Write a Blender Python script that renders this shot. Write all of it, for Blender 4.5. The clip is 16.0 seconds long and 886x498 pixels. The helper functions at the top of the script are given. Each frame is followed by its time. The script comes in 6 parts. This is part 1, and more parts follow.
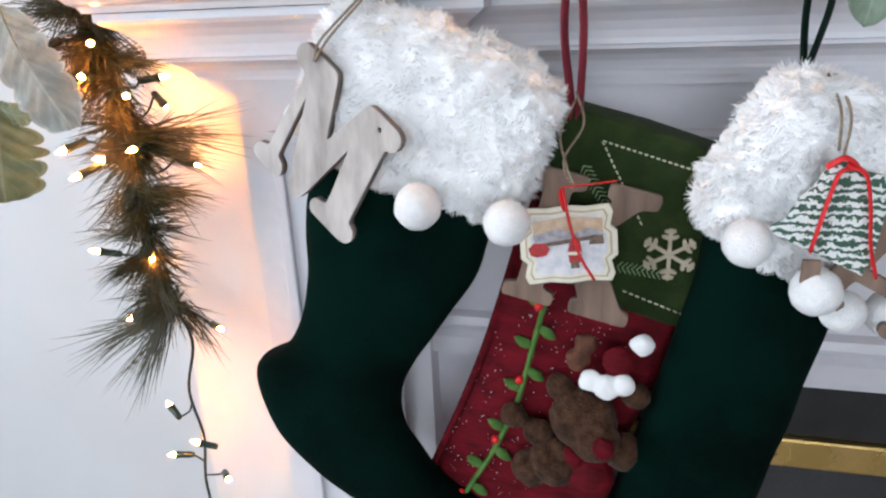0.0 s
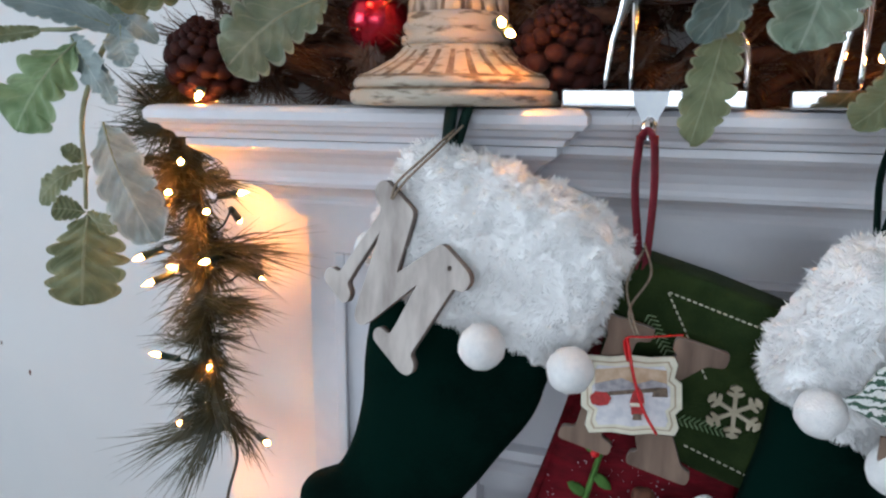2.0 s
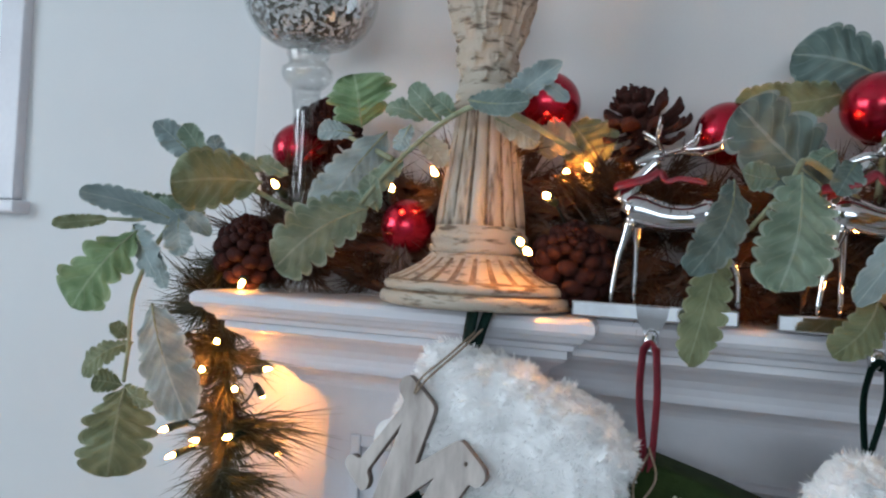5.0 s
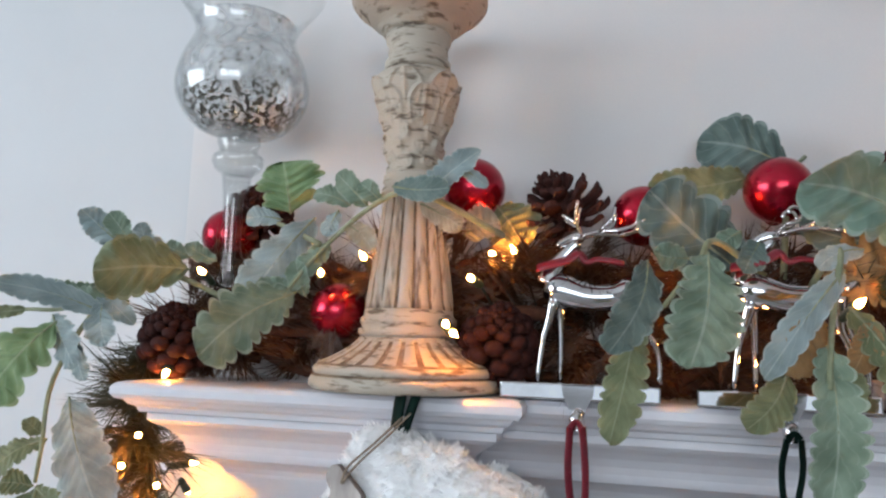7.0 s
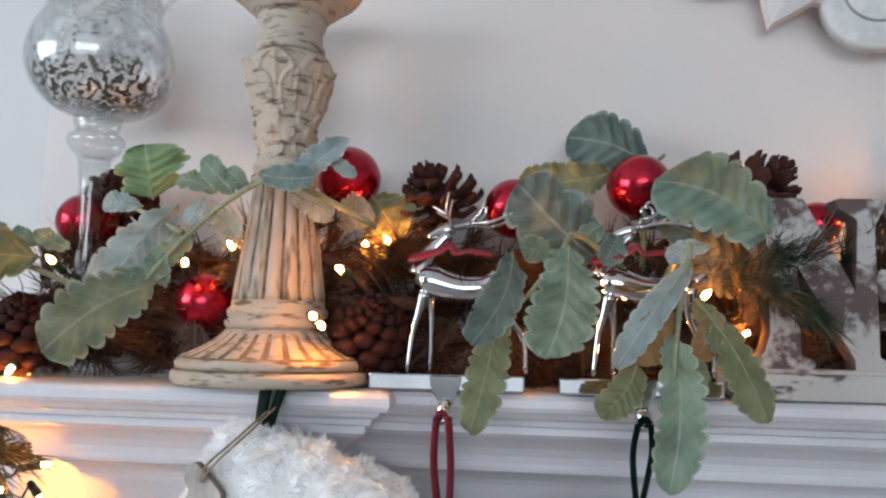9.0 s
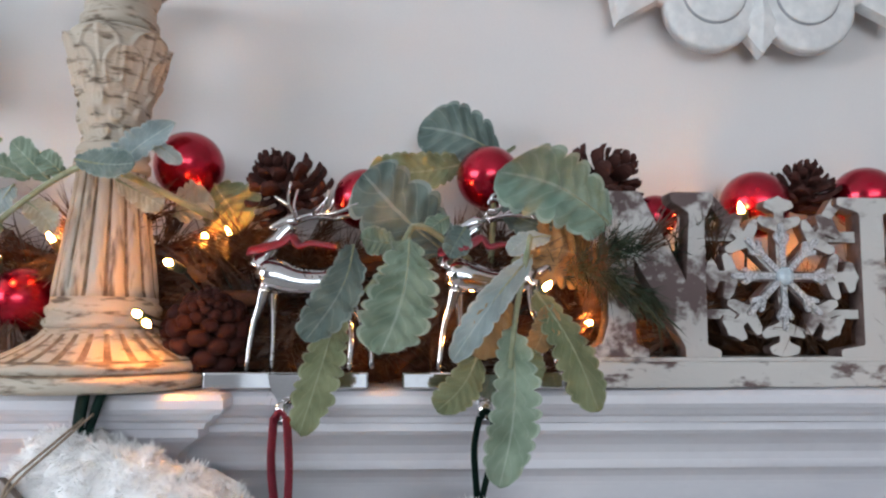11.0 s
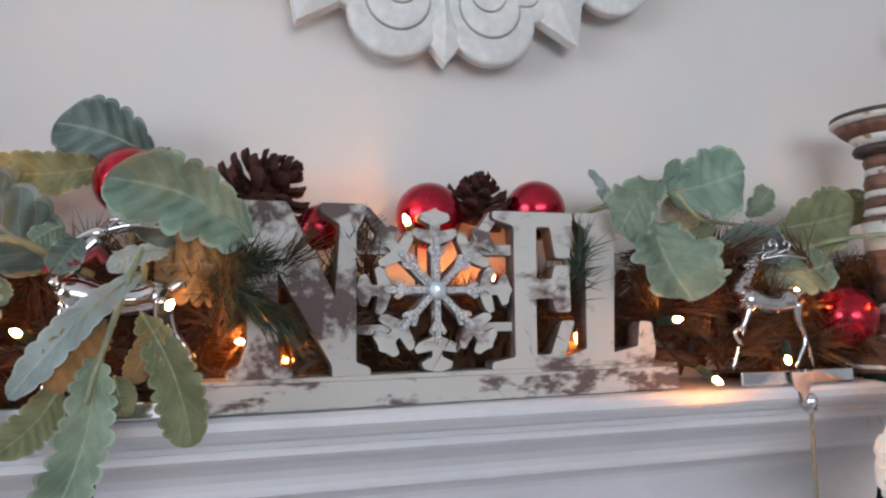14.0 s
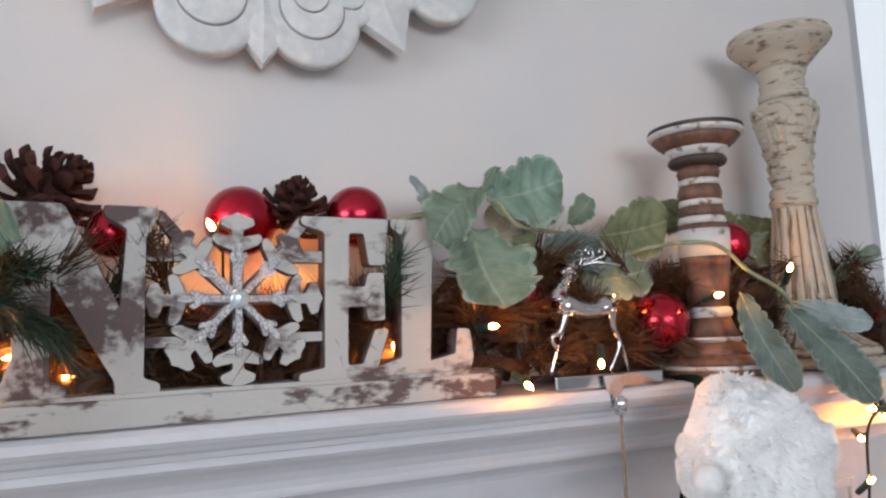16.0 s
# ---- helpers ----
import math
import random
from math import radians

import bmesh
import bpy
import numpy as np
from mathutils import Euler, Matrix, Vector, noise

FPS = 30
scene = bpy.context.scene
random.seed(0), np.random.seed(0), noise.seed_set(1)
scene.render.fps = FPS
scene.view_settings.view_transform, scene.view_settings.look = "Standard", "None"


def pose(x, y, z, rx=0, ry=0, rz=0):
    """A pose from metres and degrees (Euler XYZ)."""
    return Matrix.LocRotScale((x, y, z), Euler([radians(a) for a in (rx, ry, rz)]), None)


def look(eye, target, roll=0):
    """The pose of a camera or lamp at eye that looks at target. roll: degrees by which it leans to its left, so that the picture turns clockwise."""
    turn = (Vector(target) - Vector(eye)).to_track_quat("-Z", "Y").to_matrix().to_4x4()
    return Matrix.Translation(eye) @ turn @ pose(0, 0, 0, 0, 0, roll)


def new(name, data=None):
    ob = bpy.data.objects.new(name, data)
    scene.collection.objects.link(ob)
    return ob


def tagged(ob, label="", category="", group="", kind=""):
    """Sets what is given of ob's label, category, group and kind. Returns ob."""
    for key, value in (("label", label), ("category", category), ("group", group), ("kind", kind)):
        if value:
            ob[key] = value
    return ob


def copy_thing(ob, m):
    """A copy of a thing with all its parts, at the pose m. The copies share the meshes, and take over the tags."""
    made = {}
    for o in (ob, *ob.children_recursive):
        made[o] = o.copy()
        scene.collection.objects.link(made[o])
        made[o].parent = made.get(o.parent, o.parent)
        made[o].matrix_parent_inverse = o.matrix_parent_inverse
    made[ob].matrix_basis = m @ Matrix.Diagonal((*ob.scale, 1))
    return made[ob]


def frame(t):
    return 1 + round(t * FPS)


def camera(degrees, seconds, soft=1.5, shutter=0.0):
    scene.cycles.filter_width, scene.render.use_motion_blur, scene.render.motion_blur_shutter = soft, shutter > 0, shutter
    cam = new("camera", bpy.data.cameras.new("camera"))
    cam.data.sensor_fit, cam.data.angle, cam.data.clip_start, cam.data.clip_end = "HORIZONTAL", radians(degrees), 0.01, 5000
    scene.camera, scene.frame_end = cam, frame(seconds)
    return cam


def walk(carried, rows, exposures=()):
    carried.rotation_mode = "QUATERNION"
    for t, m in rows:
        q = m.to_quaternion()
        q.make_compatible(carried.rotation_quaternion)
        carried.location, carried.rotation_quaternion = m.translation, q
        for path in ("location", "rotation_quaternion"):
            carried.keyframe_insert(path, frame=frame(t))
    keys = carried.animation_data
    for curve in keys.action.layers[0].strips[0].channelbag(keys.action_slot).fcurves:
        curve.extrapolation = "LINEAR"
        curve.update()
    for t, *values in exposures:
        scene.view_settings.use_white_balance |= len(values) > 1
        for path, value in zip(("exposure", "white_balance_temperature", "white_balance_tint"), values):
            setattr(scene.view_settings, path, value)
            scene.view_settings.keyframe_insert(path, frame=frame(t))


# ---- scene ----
cam = camera(64.7, 16.0, soft=2.3)
PATH = [
    (0, (-0.005, 0.049, 1.28), (-0.486, 1.859, 0.58), -2.7),
    (0.5, (-0.013, 0.052, 1.287), (-0.539, 1.872, 0.648), -2.4),
    (1, (-0.016, 0.052, 1.293), (-0.582, 1.885, 0.726), -1.5),
    (1.5, (-0.017, 0.05, 1.297), (-0.616, 1.895, 0.81), -0.5),
    (2, (-0.021, 0.045, 1.304), (-0.629, 1.905, 0.891), 0.5),
    (2.5, (-0.031, 0.035, 1.313), (-0.652, 1.906, 0.98), 2.0),
    (3, (-0.038, 0.026, 1.322), (-0.693, 1.899, 1.076), 2.7),
    (3.5, (-0.04, 0.017, 1.328), (-0.753, 1.879, 1.173), 3.2),
    (4, (-0.034, 0.006, 1.332), (-0.796, 1.854, 1.267), 3.4),
    (4.5, (-0.025, 0.001, 1.334), (-0.745, 1.867, 1.332), 3.3),
    (4.7, (-0.023, -0.002, 1.338), (-0.706, 1.878, 1.345), 3.3),
    (7, (-0.002, -0.003, 1.341), (-0.51, 1.913, 1.608), 1.7),
    (7.5, (0.005, -0.004, 1.348), (-0.457, 1.924, 1.614), 1.2),
    (8, (0.011, -0.002, 1.345), (-0.389, 1.939, 1.612), 1.3),
    (8.5, (0.016, 0.0, 1.345), (-0.305, 1.958, 1.598), 1.3),
    (10.8, (0.045, 0.025, 1.346), (0.115, 2.012, 1.56), 0.3),
    (11, (0.056, 0.022, 1.348), (0.136, 2.009, 1.564), 0.1),
    (11.5, (0.076, 0.027, 1.355), (0.252, 2.007, 1.579), -0.0),
    (12, (0.104, 0.028, 1.357), (0.361, 1.997, 1.595), -0.6),
    (12.5, (0.137, 0.03, 1.36), (0.483, 1.986, 1.589), -0.9),
    (13, (0.161, 0.031, 1.359), (0.58, 1.974, 1.579), -1.2),
    (13.5, (0.181, 0.033, 1.36), (0.665, 1.962, 1.573), -1.2),
    (14, (0.206, 0.036, 1.361), (0.744, 1.951, 1.572), -1.2),
    (14.5, (0.231, 0.041, 1.362), (0.828, 1.938, 1.575), -1.0),
    (15, (0.254, 0.041, 1.362), (0.92, 1.915, 1.577), -1.3),
    (15.5, (0.266, 0.035, 1.36), (1.025, 1.872, 1.579), -2.0),
    (16, (0.272, 0.03, 1.358), (1.101, 1.836, 1.589), -2.2),
]
walk(cam, [(t, look(eye, target, roll)) for t, eye, target, roll in PATH],
     [(0.0, 0.12, 6350, 11), (1.0, 0.0, 6200, 9), (2.0, -0.38, 6100, 8), (3.5, -0.65, 5980, 5), (4.7, -0.58, 5980, 5), (7.0, -0.25, 6250, 9), (8.5, -0.27, 6350, 10),
      (11.0, -0.14, 6400, 11), (13.5, -0.16, 6500, 12), (16.0, -0.13, 6600, 13)])


# ---- world and light ----
world = bpy.data.worlds.new("world")
scene.world = world
world.use_nodes = True
wn, wl = world.node_tree.nodes, world.node_tree.links
sky = wn.new("ShaderNodeTexSky")
sky.sky_type, sky.sun_disc = "NISHITA", False
sky.sun_elevation, sky.sun_rotation = radians(38), radians(200)
wl.new(sky.outputs[0], wn["Background"].inputs[0])
wn["Background"].inputs[1].default_value = 0.10


def window_light(name, eye, target, w, h, watts, colour):
    lamp = bpy.data.lights.new(name, "AREA")
    lamp.shape, lamp.size, lamp.size_y, lamp.energy, lamp.color = "RECTANGLE", w, h, watts, colour
    new(name, lamp).matrix_world = look(eye, target)


window_light("daylight_south", (0.35, -3.05, 1.75), (0.45, 0.6, 1.25), 2.2, 0.85, 40, (0.88, 0.94, 1.0))
window_light("daylight_west", (-2.3, -0.9, 1.7), (0.2, 0.0, 1.2), 1.5, 0.9, 42, (0.86, 0.93, 1.0))


# ---- materials ----
def mat(name, c1, c2=None, scale=20.0, rough=0.5, metal=0.0, bump=0.0, fine=200.0, sheen=0.0, coat=0.0,
        stretch=(1, 1, 1), contrast=(0.35, 0.65), rvar=0.08, trans=0.0, random_hue=0.0, spec=0.5):
    m = bpy.data.materials.new(name)
    m.use_nodes = True
    n, l = m.node_tree.nodes, m.node_tree.links
    b = n["Principled BSDF"]
    tc = n.new("ShaderNodeTexCoord")
    mp = n.new("ShaderNodeMapping")
    mp.inputs["Scale"].default_value = stretch
    l.new(tc.outputs["Object"], mp.inputs[0])
    t1 = n.new("ShaderNodeTexNoise")
    t1.inputs["Scale"].default_value, t1.inputs["Detail"].default_value = scale, 6
    l.new(mp.outputs[0], t1.inputs["Vector"])
    t2 = n.new("ShaderNodeTexNoise")
    t2.inputs["Scale"].default_value, t2.inputs["Detail"].default_value = fine, 4
    l.new(mp.outputs[0], t2.inputs["Vector"])
    ramp = n.new("ShaderNodeValToRGB")
    ramp.color_ramp.elements[0].position, ramp.color_ramp.elements[1].position = contrast
    ramp.color_ramp.elements[0].color = (*c1, 1)
    ramp.color_ramp.elements[1].color = (*(c2 or tuple(min(1, v * 1.15) for v in c1)), 1)
    mix = n.new("ShaderNodeMath")
    mix.operation = "MULTIPLY_ADD"
    l.new(t2.outputs[0], mix.inputs[0])
    mix.inputs[1].default_value = 0.3
    sub = n.new("ShaderNodeMath")
    sub.operation = "SUBTRACT"
    l.new(t1.outputs[0], sub.inputs[0])
    sub.inputs[1].default_value = 0.15
    l.new(sub.outputs[0], mix.inputs[2])
    l.new(mix.outputs[0], ramp.inputs[0])
    col = ramp.outputs[0]
    if random_hue:
        oi = n.new("ShaderNodeObjectInfo")
        hs = n.new("ShaderNodeHueSaturation")
        mr = n.new("ShaderNodeMapRange")
        mr.inputs[3].default_value, mr.inputs[4].default_value = 1 - random_hue, 1 + random_hue
        l.new(oi.outputs["Random"], mr.inputs[0])
        l.new(mr.outputs[0], hs.inputs["Value"])
        l.new(col, hs.inputs["Color"])
        col = hs.outputs[0]
    l.new(col, b.inputs["Base Color"])
    rr = n.new("ShaderNodeMapRange")
    rr.inputs[3].default_value, rr.inputs[4].default_value = max(0.02, rough - rvar), min(1, rough + rvar)
    l.new(t1.outputs[0], rr.inputs[0])
    l.new(rr.outputs[0], b.inputs["Roughness"])
    b.inputs["Metallic"].default_value = metal
    b.inputs["Sheen Weight"].default_value = sheen
    b.inputs["Specular IOR Level"].default_value = spec
    b.inputs["Coat Weight"].default_value = coat
    if trans:
        b.inputs["Subsurface Weight"].default_value = trans
        b.inputs["Subsurface Radius"].default_value = (0.004, 0.004, 0.003)
    if bump:
        bp = n.new("ShaderNodeBump")
        bp.inputs["Strength"].default_value, bp.inputs["Distance"].default_value = bump, 0.002
        l.new(t2.outputs[0], bp.inputs["Height"])
        l.new(bp.outputs[0], b.inputs["Normal"])
    return m


WALL = mat("wall_paint", (0.66, 0.64, 0.635), (0.70, 0.68, 0.675), 3, 0.7, bump=0.05, fine=400)
SIDE_WALL = mat("side_wall_paint", (0.60, 0.61, 0.62), (0.64, 0.65, 0.66), 3, 0.7, bump=0.05, fine=400)
WHITE = mat("white_gloss_paint", (0.61, 0.61, 0.655), (0.68, 0.68, 0.72), 6, 0.34, bump=0.06, fine=90, coat=0.2)
CEIL = mat("ceiling_paint", (0.78, 0.78, 0.77), (0.82, 0.82, 0.81), 3, 0.8)
FLOOR = mat("floor_carpet", (0.30, 0.28, 0.26), (0.38, 0.36, 0.34), 30, 0.95, bump=0.4, fine=400)
BLACK = mat("black_metal", (0.012, 0.012, 0.013), (0.02, 0.02, 0.022), 30, 0.35, bump=0.05)
DARKGLASS = mat("firebox_glass", (0.03, 0.03, 0.032), (0.045, 0.045, 0.05), 8, 0.22)
BRASS = mat("brass", (0.62, 0.42, 0.14), (0.72, 0.50, 0.2), 20, 0.28, 1.0)
CHROME = mat("polished_silver", (0.60, 0.60, 0.62), (0.70, 0.70, 0.72), 20, 0.07, 1.0, rvar=0.03)
RED_BALL = mat("red_foil", (0.34, 0.004, 0.02), (0.48, 0.008, 0.035), 60, 0.24, 0.85, bump=0.55, fine=48, coat=0.4)
RED_FELT = mat("red_fabric", (0.075, 0.0025, 0.006), (0.150, 0.005, 0.012), 90, 0.8, bump=0.9, fine=260, stretch=(0.35, 1, 1), sheen=0.0, spec=0.15)
GREEN_FELT = mat("olive_felt", (0.016, 0.029, 0.009), (0.030, 0.048, 0.015), 50, 0.95, bump=0.5, fine=600, sheen=0.03, spec=0.1)
VELVET = mat("green_velvet", (0.0006, 0.0042, 0.0032), (0.0011, 0.0105, 0.0078), 11, 0.9, bump=0.15, fine=300, sheen=0.01, spec=0.02, contrast=(0.38, 0.62))
FUR = bpy.data.materials.new("white_fur")
FUR.use_nodes = True
fn, fl = FUR.node_tree.nodes, FUR.node_tree.links
fd, ft, fm = fn.new("ShaderNodeBsdfDiffuse"), fn.new("ShaderNodeBsdfTranslucent"), fn.new("ShaderNodeMixShader")
fo, fr, fc = fn.new("ShaderNodeTexNoise"), fn.new("ShaderNodeValToRGB"), fn.new("ShaderNodeTexCoord")
fo.inputs["Scale"].default_value = 45
fr.color_ramp.elements[0].color, fr.color_ramp.elements[1].color = (0.955, 0.96, 0.97, 1), (0.985, 0.985, 0.985, 1)
fl.new(fc.outputs["Object"], fo.inputs["Vector"])
fl.new(fo.outputs[0], fr.inputs[0])
fl.new(fr.outputs[0], fd.inputs[0])
fl.new(fr.outputs[0], ft.inputs[0])
fm.inputs[0].default_value = 0.22
fl.new(fd.outputs[0], fm.inputs[1])
fl.new(ft.outputs[0], fm.inputs[2])
fl.new(fm.outputs[0], fn["Material Output"].inputs[0])
PELT = mat("white_pelt", (0.93, 0.935, 0.94), (0.965, 0.965, 0.965), 60, 1.0, bump=0.5, fine=300, spec=0.05)
POM = mat("white_pompom", (0.82, 0.83, 0.84), (0.90, 0.90, 0.90), 200, 1.0, bump=0.6, fine=900, sheen=0.2)
RIB_RED = mat("red_ribbon", (0.13, 0.004, 0.014), (0.20, 0.007, 0.022), 60, 0.65, bump=0.2)
RIB_GREEN = mat("green_ribbon", (0.002, 0.010, 0.008), (0.004, 0.018, 0.013), 60, 0.7, bump=0.2, spec=0.1)
ENAMEL = mat("red_enamel", (0.15, 0.003, 0.012), (0.22, 0.005, 0.018), 60, 0.35, coat=0.2)
BRIGHT_RED = mat("red_satin", (0.60, 0.008, 0.012), (0.70, 0.015, 0.02), 60, 0.45)
TWINE = mat("jute_twine", (0.21, 0.16, 0.115), (0.34, 0.265, 0.195), 300, 0.95, bump=0.6, fine=900)
WIRE = mat("dark_green_wire", (0.008, 0.014, 0.010), (0.015, 0.025, 0.018), 60, 0.5)
SOCKET = mat("green_socket", (0.012, 0.035, 0.026), (0.02, 0.05, 0.04), 60, 0.4)
KNOB = mat("dark_maroon_cone", (0.013, 0.0036, 0.0034), (0.034, 0.0085, 0.007), 60, 0.7, bump=0.4, fine=300, spec=0.2)
CONE = mat("pine_cone", (0.020, 0.006, 0.005), (0.058, 0.019, 0.015), 60, 0.75, bump=0.4, fine=300, spec=0.25)
NEEDLE = mat("pine_needle", (0.042, 0.040, 0.017), (0.095, 0.082, 0.036), 30, 0.42, spec=0.5)
SHELF_NEEDLE = mat("brown_pine_needle", (0.042, 0.018, 0.008), (0.100, 0.041, 0.015), 30, 0.42)
GREEN_NEEDLE = mat("dark_green_needle", (0.010, 0.022, 0.012), (0.030, 0.050, 0.026), 30, 0.5)
BARK = mat("branch_bark", (0.075, 0.026, 0.014), (0.150, 0.056, 0.028), 80, 0.9, bump=0.5)
LETTER = mat("whitewashed_wood", (0.29, 0.25, 0.23), (0.56, 0.51, 0.475), 60, 0.75, bump=0.35, fine=160, stretch=(1, 1, 0.3), contrast=(0.30, 0.66))
LETTER_EDGE = mat("burnt_wood_edge", (0.14, 0.11, 0.095), (0.24, 0.19, 0.165), 60, 0.8, bump=0.3)
LETTER_TAN = mat("tan_wood", (0.105, 0.066, 0.048), (0.23, 0.155, 0.115), 45, 0.75, bump=0.35, fine=160, stretch=(1, 1, 0.18))
SIGN_WOOD = mat("bare_brown_wood", (0.075, 0.045, 0.040), (0.16, 0.11, 0.10), 60, 0.8, bump=0.3)
WORN = mat("heavily_chipped_white_wood", (0.115, 0.08, 0.078), (0.48, 0.465, 0.45), 22, 0.8, bump=0.5, fine=150, contrast=(0.44, 0.53))
PLINTH = mat("chipped_white_plinth", (0.12, 0.085, 0.082), (0.52, 0.505, 0.485), 26, 0.8, bump=0.5, fine=150, stretch=(0.7, 1, 1.5), contrast=(0.405, 0.485))
DISTRESSED = mat("chipped_white_wood", (0.12, 0.085, 0.082), (0.52, 0.505, 0.485), 24, 0.8, bump=0.5, fine=150,
                 stretch=(0.6, 1, 1), contrast=(0.41, 0.51))
ANTIQUE = mat("antiqued_cream_wood", (0.15, 0.115, 0.085), (0.47, 0.415, 0.34), 90, 0.75, bump=0.5, fine=260,
              stretch=(1, 1, 0.14), contrast=(0.34, 0.47))
ANTIQUE_BASE = mat("antiqued_cream_turning", (0.15, 0.115, 0.085), (0.47, 0.415, 0.34), 120, 0.75, bump=0.45, fine=300, contrast=(0.33, 0.47), stretch=(0.4, 0.4, 1.6))
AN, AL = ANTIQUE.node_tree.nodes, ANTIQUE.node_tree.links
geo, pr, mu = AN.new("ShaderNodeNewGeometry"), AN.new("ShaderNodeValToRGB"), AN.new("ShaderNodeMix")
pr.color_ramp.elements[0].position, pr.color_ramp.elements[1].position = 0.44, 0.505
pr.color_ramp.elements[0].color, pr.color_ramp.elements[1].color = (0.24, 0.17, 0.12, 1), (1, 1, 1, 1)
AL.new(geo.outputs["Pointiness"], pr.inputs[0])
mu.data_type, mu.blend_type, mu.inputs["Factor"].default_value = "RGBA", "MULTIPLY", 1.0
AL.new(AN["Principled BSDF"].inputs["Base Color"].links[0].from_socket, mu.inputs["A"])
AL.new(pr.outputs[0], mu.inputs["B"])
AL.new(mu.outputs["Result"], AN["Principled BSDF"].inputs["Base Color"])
ANTIQUE_GROOVE = mat("dark_groove", (0.13, 0.09, 0.06), (0.34, 0.25, 0.17), 50, 0.85, bump=0.4)
BROWN_TURNED = mat("turned_brown_wood", (0.085, 0.040, 0.028), (0.21, 0.105, 0.072), 60, 0.5, bump=0.35, stretch=(1, 1, 0.5))
WHITE_RING = mat("worn_white_paint", (0.24, 0.16, 0.12), (0.60, 0.58, 0.56), 70, 0.7, bump=0.4, contrast=(0.33, 0.43))
DARK_TURNED = mat("dark_stained_wood", (0.030, 0.020, 0.018), (0.075, 0.048, 0.042), 40, 0.55, bump=0.3)
MEDALLION = mat("carved_white_wood", (0.58, 0.60, 0.61), (0.74, 0.75, 0.75), 30, 0.65, bump=0.35, fine=120)
# grey that paints shade into the grooves between the scroll discs
MEDALLION_SHADE = mat("grey_groove_shade", (0.25, 0.27, 0.29), (0.36, 0.38, 0.40), 30, 0.8)
GLITTER = mat("silver_glitter", (0.30, 0.31, 0.33), (0.80, 0.80, 0.83), 700, 0.35, 0.8, bump=0.6, fine=900)
GEM = mat("crystal_gem", (0.55, 0.66, 0.72), (0.80, 0.88, 0.95), 160, 0.08, 0.5, coat=1.0)

GLASS = bpy.data.materials.new("clear_glass")
GLASS.use_nodes = True
g = GLASS.node_tree.nodes["Principled BSDF"]
g.inputs["Transmission Weight"].default_value, g.inputs["Roughness"].default_value, g.inputs["IOR"].default_value = 1.0, 0.01, 1.38

THIN_GLASS = bpy.data.materials.new("thin_blown_glass")
THIN_GLASS.use_nodes = True
n, l = THIN_GLASS.node_tree.nodes, THIN_GLASS.node_tree.links
clear, shine, mixed, facing_edge = (n.new(k) for k in ("ShaderNodeBsdfTransparent", "ShaderNodeBsdfGlossy", "ShaderNodeMixShader", "ShaderNodeLayerWeight"))
rim, gloss = n.new("ShaderNodeMath"), n.new("ShaderNodeMapRange")
clear.inputs[0].default_value = (0.965, 0.975, 0.975, 1)
shine.inputs["Roughness"].default_value, facing_edge.inputs["Blend"].default_value = 0.02, 0.5
rim.operation, rim.inputs[1].default_value = "POWER", 3.5
gloss.inputs[3].default_value, gloss.inputs[4].default_value = 0.05, 0.55
l.new(facing_edge.outputs["Facing"], rim.inputs[0])
l.new(rim.outputs[0], gloss.inputs[0])
l.new(gloss.outputs[0], mixed.inputs[0])
l.new(clear.outputs[0], mixed.inputs[1])
l.new(shine.outputs[0], mixed.inputs[2])
l.new(mixed.outputs[0], n["Material Output"].inputs[0])

BULB = bpy.data.materials.new("lit_bulb")
BULB.use_nodes = True
g = BULB.node_tree.nodes["Principled BSDF"]
g.inputs["Base Color"].default_value = (1.0, 0.75, 0.4, 1)
g.inputs["Emission Color"].default_value = (1.0, 0.31, 0.052, 1)
g.inputs["Emission Strength"].default_value = 340.0


# ---- building helpers ----
def mesh_of(bm, material, smooth=True, name="m"):
    me = bpy.data.meshes.new(name)
    bmesh.ops.recalc_face_normals(bm, faces=bm.faces)
    bm.to_mesh(me)
    bm.free()
    for mm in (material if isinstance(material, (list, tuple)) else [material]):
        me.materials.append(mm)
    if smooth:
        me.polygons.foreach_set("use_smooth", [True] * len(me.polygons))
    return me


def part(name, bm, material, parent=None, label="", smooth=True):
    """One mesh object, under a thing or a part."""
    ob = new(name, mesh_of(bm, material, smooth, name) if isinstance(bm, bmesh.types.BMesh) else bm)
    if parent:
        ob.parent = parent
    return tagged(ob, label)


def thing(name, label, category, at=(0, 0, 0), group="", kind="", turn=0):
    ob = new(name)
    ob.empty_display_size = 0.02
    ob.matrix_world = pose(*at, 0, 0, turn)
    return tagged(ob, label, category, group, kind)


def box(bm, x0, x1, y0, y1, z0, z1, bevel=0.0):
    vs = [bm.verts.new((x, y, z)) for x in (x0, x1) for y in (y0, y1) for z in (z0, z1)]
    fs = [bm.faces.new([vs[i] for i in f]) for f in
          ((0, 1, 3, 2), (4, 6, 7, 5), (0, 4, 5, 1), (2, 3, 7, 6), (0, 2, 6, 4), (1, 5, 7, 3))]
    if bevel:
        es = list({e for f in fs for e in f.edges})
        bmesh.ops.bevel(bm, geom=es, offset=bevel, segments=2, affect="EDGES", profile=0.6)
    return bm


def boxes(*dims, bevel=0.0):
    bm = bmesh.new()
    for d in dims:
        box(bm, *d, bevel=bevel)
    return bm


